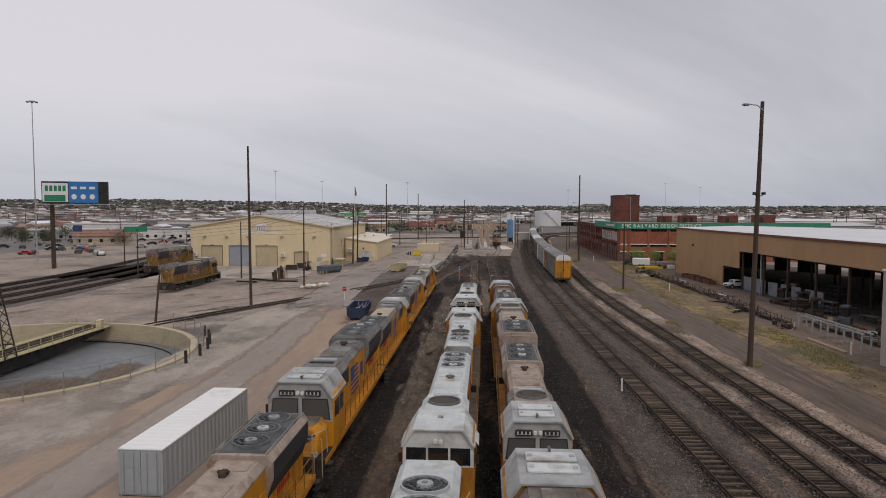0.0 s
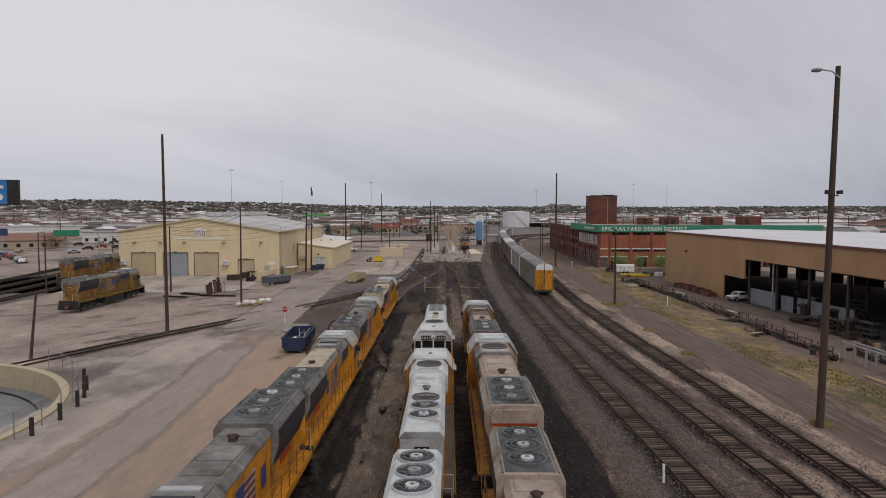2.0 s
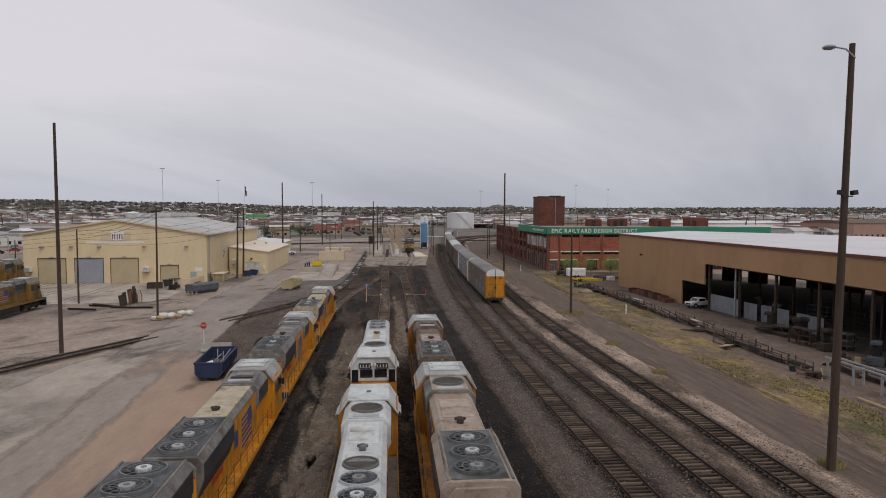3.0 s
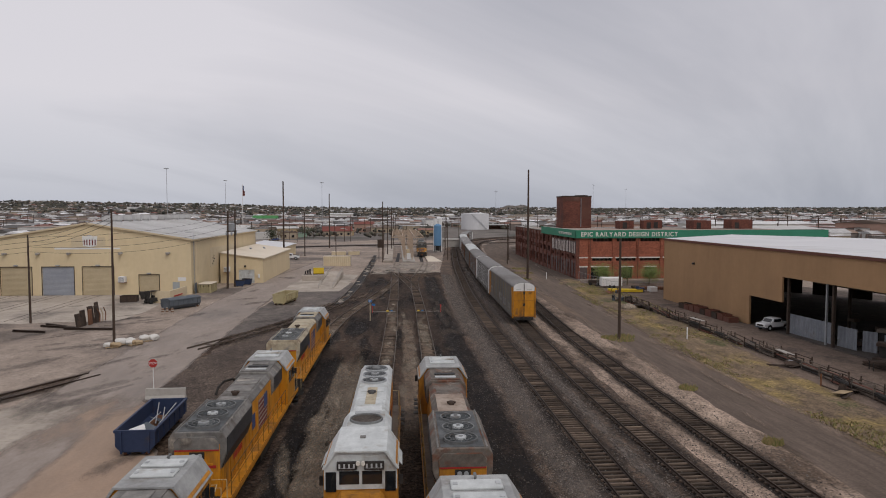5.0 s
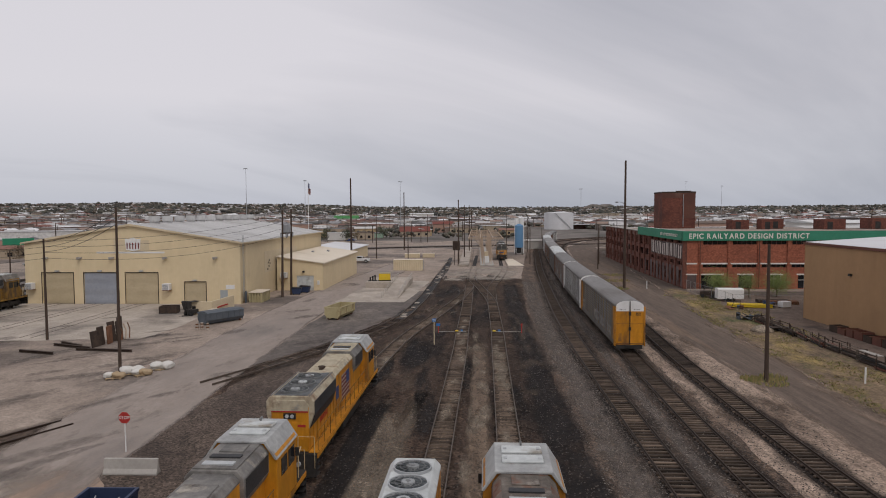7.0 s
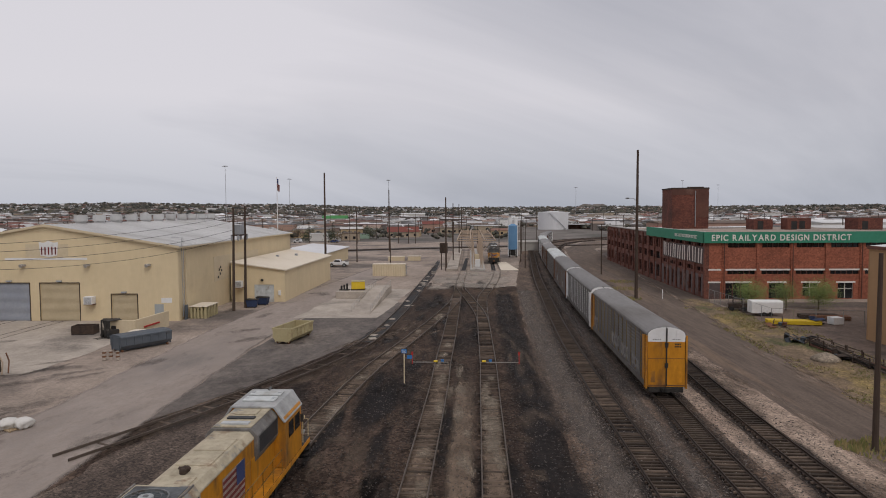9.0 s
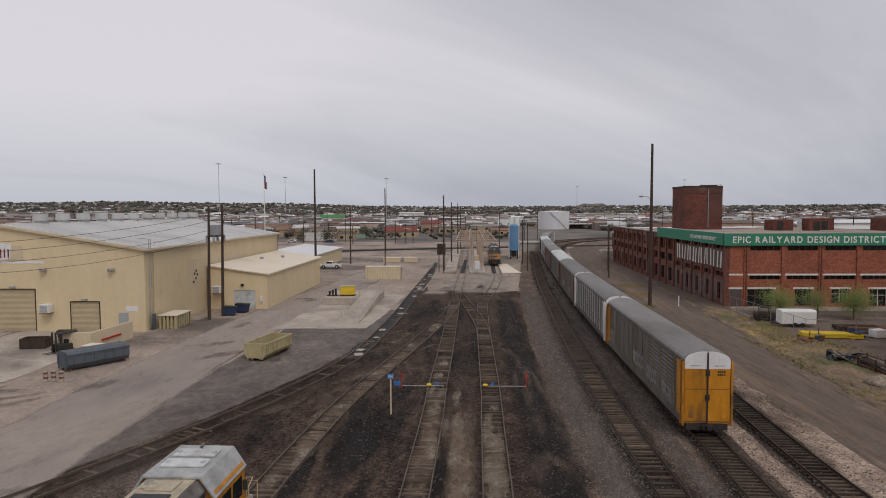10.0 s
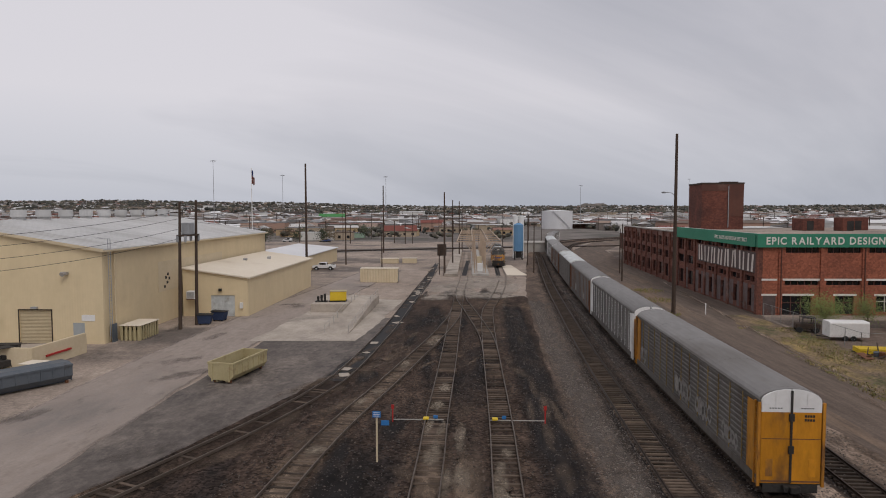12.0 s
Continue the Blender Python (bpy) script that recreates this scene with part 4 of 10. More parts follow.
track("curved old track half buried in the yard surface", LINE_A[4:], 0.09, (127, 168), 0.75, every=0.35, sunk=True, rail="rail")
track("crossover track between two yard tracks", [(4.72, 171), (4.55, 180), (4.0, 187.7), (3.0, 197.4), (2.4, 203), (1.2, 214), (0.75, 226)], 0.137, (182, 210), 0.6, every=0.8, sunk=True)
for x0, x1 in ((-55.65, -54.9), (-63.0, -62.6), (-70.6, -70.9)):
    track("worn rails set flush in the workshop apron", [(x0, 177.2), (x0, 168), (x1, 146)], -0.105, (0, 0), rail="soot")
track("far track crossing behind the fuelling point", [(-104, 285), (-84, 318), (-40, 347), (0, 362), (40, 374), (80, 386)], 0.10, (0, 0), rail="soot")
for off in (0, 6, 12, 18):
    track("freight main line on dark ballast", [(-79 - off, -60), (-77 - off, 60), (-75.5 - off, 120), (-78 - off, 165), (-87 - off, 225), (-98 - off * 0.7, 290)], 0.14, (60, 190), 0.7, near=0)

# ---- thin layers of dirt, dust and oil ----
for line, y0, y1, m in ((LINE_L, 124, 176, "sparse_dirt"), (LINE_B, 92, 150, "sparse_dirt"), (LINE_C, 92, 146, "dirt_thin")):
    ribbon("track_dirt", line, 0.95, 0.95, 0.112, M[m], "tan dirt filling the space between old rails", y0, y1)
for line in (LINE_D, LINE_E, LINE_F):
    ribbon("grimy_ballast", line, 2.1, 2.1, 0.085, M["oil_thin"], "black grimy ballast under the ties", -30, 330)
ribbon("track_grime", LINE_A, 2.2, 2.6, 0.038, M["dark_thin"], "dark grime along the curved old track", 84, 175)
# darker strips of ground beside two rows of locomotives
ribbon("soot_band", [(x + 2.55, y) for x, y in LINE_L if y < 125], 1.0, 1.1, 0.064, M["oil_thin"], "black strip of ground along the parked locomotives", core=0.7)
ribbon("soot_band", [(x - 2.1, y) for x, y in LINE_B if y < 62], 0.5, 0.5, 0.064, M["oil_thin"], "black strip of ground along the parked locomotives", core=0.7)
ribbon("dirt_path", [(-4.9, 5), (-4.6, 30), (-4.2, 60), (-4.0, 84), (-3.8, 96)], 2.1, 2.0, 0.056, M["path_thin"], "trodden brown dirt between two rows of locomotives")
ribbon("dirt_path", [(1.9, 88), (2.2, 110), (2.4, 130), (2.5, 150)], 1.1, 1.1, 0.056, M["dirt_thin"], "trodden brown dirt between two yard tracks")
M["lane_dirt"] = worn("drydirt", 0.9, (1, 0.22, 1), 0.02, 0.5)
ribbon("worn_lane", [(-5.0, 40), (-4.7, 56), (-4.3, 80), (-4.1, 100), (-4.1, 122)], 1.7, 1.9, 0.060, M["lane_dirt"], "pale tyre-worn dirt between two rows of locomotives", core=0.6)
ribbon("road_edge", [(33.3, 10), (33.0, 60), (32.8, 100), (33.3, 128), (35.0, 150), (36.7, 176), (38.6, 200), (41.5, 235)], 0.5, 0.4, 0.084, M["edge_thin"], "pale crumbling edge of the dirt road", core=0.4)
ribbon("oily_path", [(8.2, -20), (8.1, 40), (8.2, 90), (8.0, 140), (8.4, 180), (9.2, 215)], 2.2, 2.2, 0.053, M["oil_thin"], "smooth oil-black path beside the locomotives")
sheet("grimy_yard", [(-20.4, 104), (-21.0, 121), (-21.3, 140), (-21.6, 158), (-21.0, 181), (-11.2, 181), (-9.6, 196), (-8.4, 196), (-8.9, 176), (-10.4, 164), (-12.9, 154), (-15.2, 146), (-19.2, 136), (-23.5, 126), (-22.0, 116), (-16.5, 108)], 0.034, M["grime"], "dark grey grimy asphalt between the lane and the old track", "pavement", 0.5, 2.0, 16)
for a, b in ((LINE_D, LINE_E),):
    mid = [((xa + xb) / 2, (ya + yb) / 2) for (xa, ya), (xb, yb) in zip([(p.x, p.y) for p in spline(a, 20)][:16], [(p.x, p.y) for p in spline(b, 20)][:16])]
    ribbon("dust_stripe", mid, 0.75, 0.75, 0.075, M["grey_thin"], "grey dust along the middle between two tracks", -20, 240)
ribbon("crossing_grime", [(-104, 285), (-84, 318), (-40, 347), (0, 362), (40, 374), (80, 386)], 4.5, 4.5, 0.045, M["oil_thin"], "black grime along the crossing track", core=0.7)
ribbon("gravel_edge", [(11.6, -20), (11.6, 40), (11.4, 90), (11.3, 140), (11.9, 180), (13.4, 220)], 1.8, 1.6, 0.075, M["grey_thin"], "grey loose gravel beside the main track")
ribbon("yard_lane", [(-24.4, 98), (-24.8, 112), (-25.3, 130), (-25.8, 148), (-26.2, 166), (-25.6, 184), (-24.6, 205), (-21.5, 235), (-18.5, 270)], 5.0, 4.6, 0.048, M["lane_thin"], "smooth pale lane worn across the yard", core=0.85)
for off in (0, 6, 12, 18):
    ribbon("grimy_ballast", [(-79 - off, -60), (-77 - off, 60), (-75.5 - off, 120), (-78 - off, 165), (-87 - off, 225), (-98 - off * 0.7, 290)], 2.0, 2.0, 0.06, M["oil_thin"], "black grimy ballast of the freight line", core=0.7)
tagged(smears("pale_dust", [(4, 238, 9, 10, 0), (-2, 230, 5, 8, 20), (9, 230, 4, 11, -10), (2, 222, 5, 5, 0), (6, 248, 8, 8, 0), (6, 219, 6, 4, 10), (-3, 217, 3, 5, 0)], 0.15, M["paledust_thin"], "pale dust drifted over the tracks before the fuelling point", 11), kind="stuff")
tagged(smears("pit_mud", [(-41.5, 62.5, 5.5, 4.0, 20), (-44, 58, 4, 3, 0), (-38, 68, 2.5, 5, 10)], -1.985, M["path_thin"], "brown mud on the floor of the turntable pit", 8), kind="stuff")
rng = random.Random(12)
U = rng.uniform
# dry dirt lying over the sleepers in patches
spots = []
for line, y0, y1, k in ((LINE_B, 94, 160, 14), (LINE_C, 92, 147, 26), (LINE_L, 128, 190, 9)):
    pts = [p for p in spline(line, 1.0) if y0 < p.y < y1]
    spots += [(p.x + U(-0.5, 0.5), p.y, U(0.35, 0.95), U(0.8, 3.6), U(-4, 4)) for p in (rng.choice(pts) for i in range(k))]
tagged(smears("dry_dirt", spots, 0.146, M["drydirt_thin"], "pale dry dirt lying over the old sleepers", 21), kind="stuff")
ribbon("worn_apron", [(-28.6, 56), (-28.4, 68), (-28.6, 80), (-29.6, 90), (-28.4, 99), (-26.6, 106)], 3.4, 4.2, 0.030, M["apron_thin"], "pale worn concrete between the turntable and the road", core=0.75)
ribbon("wheel_lane", [(-23.6, 10), (-22.6, 40), (-22.0, 62), (-22.6, 82), (-24.0, 100)], 2.4, 2.6, 0.027, M["lane_thin"], "smooth grey lane worn along the dusty road", core=0.6)
streaks = [(U(-6.6, -3.2), U(52, 104), U(0.3, 0.8), U(1.5, 6), U(-10, 10)) for i in range(34)]
streaks += [(U(0.9, 3.0), U(94, 150), U(0.3, 0.8), U(1.0, 4), U(-8, 8)) for i in range(16)]
tagged(smears("pale_streaks", streaks, 0.068, M["drydirt_thin"], "pale tyre-worn streaks of dry dirt", 31), kind="stuff")
spots = [(U(-7.0, -3.4), U(14, 128), U(0.35, 0.9), U(2, 7), U(-4, 4)) for i in range(26)]
spots += [(U(-9.0, 8.5), U(122, 234), U(0.4, 1.1), U(0.8, 4), U(-25, 25)) for i in range(54)]
spots += [(U(-15, -5), U(140, 176), U(0.5, 1.3), U(2, 6), U(-30, -5)) for i in range(12)]
spots += [(U(6.4, 9.6), U(20, 200), U(0.3, 0.8), U(2, 7), U(-3, 3)) for i in range(10)]
spots += [(U(10, 13), U(60, 260), U(0.4, 1.0), U(2, 6), U(-6, 0)) for i in range(14)]
tagged(smears("dust_smears", spots, 0.062, M["dust_thin"], "pale dust and trodden dirt over the cinder", 3), kind="stuff")
spots = [(U(-7.2, 6.0), U(10, 225), U(0.5, 1.5), U(3, 10), U(-4, 4)) for i in range(50)]
tagged(smears("oil_stains", spots, 0.05, M["oil_thin"], "oil-black stains on the cinder", 4), kind="stuff")
spots = [(U(-70, -14), U(85, 235), U(0.6, 2.2), U(2, 7), U(-70, 10)) for i in range(50)]
spots += [(U(-44, -30), U(126, 152), U(0.6, 1.6), U(2, 6), U(-70, -20)) for i in range(14)]
spots += [(U(-45, -24), U(98, 122), U(0.8, 2.0), U(4, 9), U(-50, -20)) for i in range(12)]
tagged(smears("yard_stains", [q for q in spots if math.hypot(q[0] - PIT[0], q[1] - PIT[1]) > 28], 0.05, M["scuff_thin"], "dark scuffs and oil marks on the old asphalt", 5), kind="stuff")
spots = [(-32.5, 92, 5, 12, -28), (-30.5, 46, 6, 9, 30), (-47, 33, 9, 5, 0), (-28.5, 60, 3, 14, 0), (-28.0, 78, 3, 9, -10), (-62, 60, 5, 10, 0)]
tagged(smears("pale_apron", spots, 0.028, M["pale_thin"], "pale worn concrete showing through the yard surface", 7), kind="stuff")
spots = [(U(26.6, 28.2) + max(0, y - 140) * 0.045, y, U(0.3, 0.7), U(2, 6), U(-3, 3)) for y in [U(20, 230) for i in range(34)]]
spots += [(U(31.4, 33.0) + max(0, y - 130) * 0.08, y, U(0.3, 0.8), U(2, 6), U(-3, 3)) for y in [U(30, 190) for i in range(34)]]
spots += [(U(28.5, 31.5) + max(0, y - 130) * 0.06, y, U(0.25, 0.5), U(5, 14), U(-2, 2)) for y in [U(20, 230) for i in range(8)]]
tagged(smears("road_dust", spots, 0.082, M["tan_thin"], "tan gravel and dust spilled over the dirt road", 6), kind="stuff")


# ---- locomotives ----
def wheelset(bm, y, z, r, half=0.72, n=18):
    for s in (-1, 1):
        cyl(bm, (s * half, y, z), (s * (half + 0.13), y, z), r, n=n)
        cyl(bm, (s * half - s * 0.02, y, z), (s * half, y, z), r + 0.03, n=n)
    cyl(bm, (-half, y, z), (half, y, z), 0.09, n=8)


def truck(parent, y, axles, r, top, half=1.02, spring=True):
    bm = B()
    length = max(axles) - min(axles) + 1.1
    for s in (-1, 1):
        prism(bm, [(y - length / 2, 0.27 + r - 0.05), (y - length / 2 + 0.3, 0.27 + r + 0.28), (y + length / 2 - 0.3, 0.27 + r + 0.28), (y + length / 2, 0.27 + r - 0.05), (y + length / 2 - 0.2, 0.27 + r - 0.2), (y - length / 2 + 0.2, 0.27 + r - 0.2)], s * half - 0.07, s * half + 0.07, "x")
        for a in axles:
            box(bm, s * half - 0.12, s * half + 0.14, y + a - 0.17, y + a + 0.17, 0.27 + r - 0.2, 0.27 + r + 0.18)
    box(bm, -half, half, y - 0.35, y + 0.35, 0.27 + r, top)
    t = part("truck", bm, M["black"], parent, "grimy steel bogie frame")
    for a in axles:
        bm = B()
        wheelset(bm, y + a, 0.27 + r, r)
        part("wheelset", bm, M["black"], t)


def fan_unit(parent, x, y, z, r, hub=True, ring="guard"):
    """A roof fan: a low collar, a shroud with its blades, a wire guard, and a pale motor hub; without a hub, a dusty screen covers it."""
    def hoop(bm, r0, r1, z0, z1, n=24):
        rows = [[bm.verts.new((x + rr * math.cos(2 * math.pi * i / n), y + rr * math.sin(2 * math.pi * i / n), zz)) for i in range(n)] for rr, zz in ((r1, z0), (r1, z1), (r0, z1), (r0, z0))]
        for u, v in zip(rows, rows[1:]):
            for i in range(n):
                bm.faces.new((u[i], u[(i + 1) % n], v[(i + 1) % n], v[i]))
    bm = B()
    hoop(bm, r - 0.05, r, z - 0.05, z + 0.10)
    f = part("fan", bm, M[ring], parent, "round roof fan with a dusty guard")
    bm = B()
    cyl(bm, (x, y, z - 0.04), (x, y, z + 0.01), r - 0.055, n=20)
    part("shroud", bm, M["fan" if hub else "fanscreen"], f)
    bm = B()
    if hub:
        mid = bm.verts.new((x, y, z + 0.05))
        for i in range(9):
            a, e = 2 * math.pi * i / 9, 2 * math.pi * (i + 0.6) / 9
            bm.faces.new((mid, bm.verts.new((x + (r - 0.1) * math.cos(a), y + (r - 0.1) * math.sin(a), z + 0.02)), bm.verts.new((x + (r - 0.1) * math.cos(e), y + (r - 0.1) * math.sin(e), z + 0.08))))
        part("impeller", bm, M["fan"], f)
        bm = B()
        hoop(bm, r * 0.66 - 0.012, r * 0.66 + 0.012, z + 0.09, z + 0.105)
        for i in range(14):
            a = 2 * math.pi * i / 14 + 0.2
            tube(bm, [(x + 0.2 * math.cos(a), y + 0.2 * math.sin(a), z + 0.1), (x + (r - 0.03) * math.cos(a), y + (r - 0.03) * math.sin(a), z + 0.09)], 0.009, 4)
        part("guard", bm, M["guard"], f)
        bm = B()
        cyl(bm, (x, y, z + 0.02), (x, y, z + 0.13), r * 0.36, r * 0.33, n=18)
        h = part("hub", bm, M["fanhub"], f)
        bm = B()
        cyl(bm, (x, y, z + 0.13), (x, y, z + 0.145), r * 0.13, n=12)
        part("hub_cap", bm, M["guard"], h)
    else:
        for i in range(-7, 8):
            q = i * (r - 0.06) / 8
            e = math.sqrt((r - 0.06) ** 2 - q * q)
            tube(bm, [(x - e, y + q, z + 0.05), (x + e, y + q, z + 0.05)], 0.008, 4)
        part("guard", bm, M["fanscreen"], f)


STANCHION = B()
cyl(STANCHION, (0, 0, 0), (0, 0, 1.05), 0.022, n=6)
STANCHION = mesh_of("stanchion", STANCHION, M["yellow3"])


def locomotive(label, roof, side, fans=(-8.9, -7.3, -5.7), hubs=True, flared=True, patch=None, flag=True, cab_roof=None, wide_cab=True, old=False, extra_fans=(), big_fan=False, boards=True, group=""):
    """A six-axle freight diesel, 22 m long; its cab faces +y."""
    rm, sm, cm = M[roof], M[side], M[cab_roof or roof]
    f = 1.05 if wide_cab else 0.0  # the newer ones carry their cab further forward
    t = thing("locomotive", label, "locomotive", group=group)
    bm = B()
    box(bm, -1.5, 1.5, -10.4, 10.4, 1.38, 1.66)
    box(bm, -0.5, 0.5, -10.9, 10.9, 1.0, 1.4)
    part("underframe", bm, M["black"], t, bevel=0.02)
    for s in (-1, 1):
        part("side_sill", one_box(*sorted((s * 1.5, s * 1.53)), -10.3, 10.3, 1.4, 1.64), sm, t)
        part("walkway", one_box(*sorted((s * 1.02, s * 1.5)), -10.2, 4.35 + f, 1.66, 1.69), M["walkway"] if old else sm, t)
    bm = B()
    prism(bm, [(-1.4, 0.75), (-1.15, 0.5), (1.15, 0.5), (1.4, 0.75), (1.4, 1.38), (-1.4, 1.38)], -3.0, 3.1)
    part("fuel_tank", bm, M["black"], t, bevel=0.04)
    for y in (-6.9, 6.9):
        truck(t, y, (-1.95, 0, 1.95), 0.53, 1.38)
    for s in (-1, 1):
        bm = B()
        box(bm, -1.48, 1.48, s * 10.4 - 0.05, s * 10.4 + 0.05, 0.45, 1.66)
        for k in range(4):
            for e in (-1, 1):
                box(bm, e * 1.5 - 0.28, e * 1.5 + 0.02, s * 10.0 - 0.3, s * 10.0 + 0.3, 0.5 + k * 0.3, 0.54 + k * 0.3)
        part("pilot", bm, M["black"], t)
        bm = B()
        box(bm, -0.14, 0.14, min(s * 10.4, s * 11.1), max(s * 10.4, s * 11.1), 0.75, 1.05)
        box(bm, -0.2, 0.2, min(s * 10.95, s * 11.25), max(s * 10.95, s * 11.25), 0.7, 1.1)
        part("coupler", bm, M["rust"], t, bevel=0.03)
        for e in (-1, 1):
            bm = B()
            tube(bm, [(e * 1.4, s * 10.42, 0.7), (e * 1.4, s * 10.5, 2.6), (e * 0.55, s * 10.5, 2.6), (e * 0.5, s * 10.45, 1.66)], 0.024)
            part("end_handrail", bm, M["handrail"], t)
    # long hood
    bm = B()
    prism(bm, [(-1.0, 1.66), (1.0, 1.66), (1.0, 4.12), (0.78, 4.36), (-0.78, 4.36), (-1.0, 4.12)], -10.05, 4.4 + f)
    part("long_hood", bm, sm, t, bevel=0.03)
    bm = B()
    prism(bm, [(-1.015, 4.05), (-1.015, 4.14), (-0.79, 4.39), (0.79, 4.39), (1.015, 4.14), (1.015, 4.05), (0.9, 4.05), (0.72, 4.30), (-0.72, 4.30), (-0.9, 4.05)], -10.08, 4.4 + f)
    hood_roof = part("hood_roof", bm, rm, t, bevel=0.02)
    door = mesh_of("hood_door", one_box(0, 0.025, -0.375, 0.375, 1.78, 3.30), sm, 0.01)
    for i in range(15):
        for s in (-1, 1):
            part("hood_door", door, None, t, at=pose(s * 1.0 - (0.025 if s < 0 else 0), -9.5 + i * 0.84, 0))
    # rear end of the hood: stripe, lamps, panel
    bm = B()
    low = 4.04 if old and not flared else 3.82
    prism(bm, [(-0.99, low), (0.99, low), (0.99, 4.12), (0.77, 4.345), (-0.77, 4.345), (-0.99, 4.12)], -10.09, -10.052)
    part("end_cap", bm, M["cabroof"] if old and not flared else rm, t, "roof-coloured top of the hood's end")
    if flared:
        part("end_stripe", one_box(-0.98, 0.98, -10.085, -10.055, 3.75, 3.818), M["red"], t)
    part("lamp_housing", one_box(-0.33, 0.33, -10.11, -10.052, 3.4, 3.7), M["black"], t)
    for e in (-0.14, 0.14):
        bm = B()
        cyl(bm, (e, -10.14, 3.55), (e, -10.05, 3.55), 0.1, n=12)
        part("rear_lamp", bm, M["hub"], t)
    part("rear_panel", one_box(-0.7, 0.7, -10.085, -10.05, 2.3, 3.2), sm, t, bevel=0.01)
    part("number_bar", one_box(0.42, 0.84, -10.09, -10.05, 2.97, 3.1), M["red"], t, "plain red bar in place of the number")
    if old and not flared:
        part("end_panel", one_box(-0.97, 0.97, -10.078, -10.052, 1.75, 4.04), M["cabroof"], t, "bleached grey end panel")
    # radiator
    z = 4.62 if flared else 4.40
    if flared:
        bm = B()
        prism(bm, [(-1.0, 2.85), (1.0, 2.85), (1.27, 3.6), (1.27, 4.3), (1.08, 4.58), (-1.08, 4.58), (-1.27, 4.3), (-1.27, 3.6)], -10.0, -4.3)
        rad = part("radiator", bm, rm, t, bevel=0.03)
        for s in (-1, 1):
            bm = B()
            q = [(s * 1.022, 2.88), (s * 1.275, 3.58), (s * 1.275, 4.27), (s * 1.30, 4.27), (s * 1.30, 3.57), (s * 1.05, 2.87)]
            prism(bm, q, -9.8, -4.5)
            part("grille", bm, M["grille"], rad)
            bm = B()
            tube(bm, [(s * 1.03, -9.95, 4.60), (s * 1.03, -4.35, 4.60)], 0.045)
            part("roof_rib", bm, M["greyroof"], rad)
        part("fan_deck", one_box(-0.92, 0.92, -9.85, -4.5, 4.57, 4.60), M["deck"], rad)
    for y in fans:
        fan_unit(t, 0, y, z, 0.74, hubs, "hub" if old and not flared else "guard")
    for y in extra_fans:
        fan_unit(t, 0, y, 4.40, 0.72, False)
    # engine-room roof: exhaust, hatches, lifting eyes
    bm = B()
    box(bm, -0.13, 0.13, -2.85, -2.4, 4.36, 4.60)
    box(bm, -0.24, 0.24, -2.68, -2.56, 4.48, 4.62)
    part("exhaust", bm, M["deck" if old and not flared else "soot"], t, "sooty exhaust outlet", bevel=0.05)
    for y0, y1 in ((-4.1, -3.1), (-1.9, -0.3), (-0.2, 1.2)):
        part("roof_hatch", one_box(-0.66, 0.66, y0, y1, 4.37, 4.43), rm, t, bevel=0.015)
    if patch:
        for y0, y1, w in patch:
            part("roof_patch", one_box(-w, w, y0, y1, 4.40, 4.452), M["tanroof" if old and flared else "creamhood"], t, "stained tan roof panel")
    # dynamic brake and blower housing behind the cab
    bm = B()
    prism(bm, [(-1.0, 3.0), (1.0, 3.0), (1.18, 3.35), (1.18, 4.2), (0.9, 4.52), (-0.9, 4.52), (-1.18, 4.2), (-1.18, 3.35)], 1.3 + f, 4.45 + f)
    db = part("brake_housing", bm, rm if old else M["greyroof"], t, bevel=0.03)
    part("housing_top", one_box(-0.86, 0.86, 1.4 + f, 4.4 + f, 4.53, 4.57), rm, db)
    if big_fan:
        fan_unit(t, 0, 2.9 + f, 4.58, 0.78, False)
        part("top_grille", one_box(-0.62, 0.62, 1.5 + f, 1.85 + f, 4.57, 4.62), M["hub"], db)
    else:
        for y in (1.7, 2.5):
            part("top_grille", one_box(-0.62, 0.62, y + f, y + f + 0.35, 4.57, 4.63), M["hub" if y < 2 else "grille"], db)
        part("top_hatch", one_box(-0.5, 0.5, 3.2 + f, 4.1 + f, 4.57, 4.62), rm, db, bevel=0.02)
    for s in (-1, 1):
        part("side_grille", one_box(*sorted((s * 1.185, s * 1.205)), 1.5 + f, 4.2 + f, 3.42, 4.14), M["grille"], db)
    # cab
    w, y0, y1 = 1.53, 4.4 + f, 7.5 + f
    bm = B()
    prism(bm, [(-w, 1.66), (w, 1.66), (w, 4.0), (1.05, 4.60), (-1.05, 4.60), (-w, 4.0)], y0, y1)
    cab = part("cab", bm, sm, t, bevel=0.04)
    bm = B()
    o = 0.05
    prism(bm, [(-w - o, 3.9), (-1.07, 4.67), (1.07, 4.67), (w + o, 3.9), (w - 0.05, 3.9), (1.0, 4.58), (-1.0, 4.58), (-w + 0.05, 3.9)], y0 - 0.12, y1 + 0.14)
    part("cab_roof", bm, cm, cab, bevel=0.015)
    for y in (5.15 + f, 6.25 + f) if wide_cab else ():
        part("roof_unit", one_box(-0.80, 0.80, y, y + 0.75, 4.66, 4.76), M["whiteroof"], cab, "pale roof air unit", bevel=0.03)
        for e in (-0.66, 0.66):
            part("unit_cap", one_box(e - 0.07, e + 0.07, y + 0.25, y + 0.45, 4.76, 4.79), M["hub"], cab)
    if not wide_cab:
        part("roof_vent", one_box(-0.12, 0.12, 5.7, 6.0, 4.66, 4.72), M["greyroof"], cab, bevel=0.02)
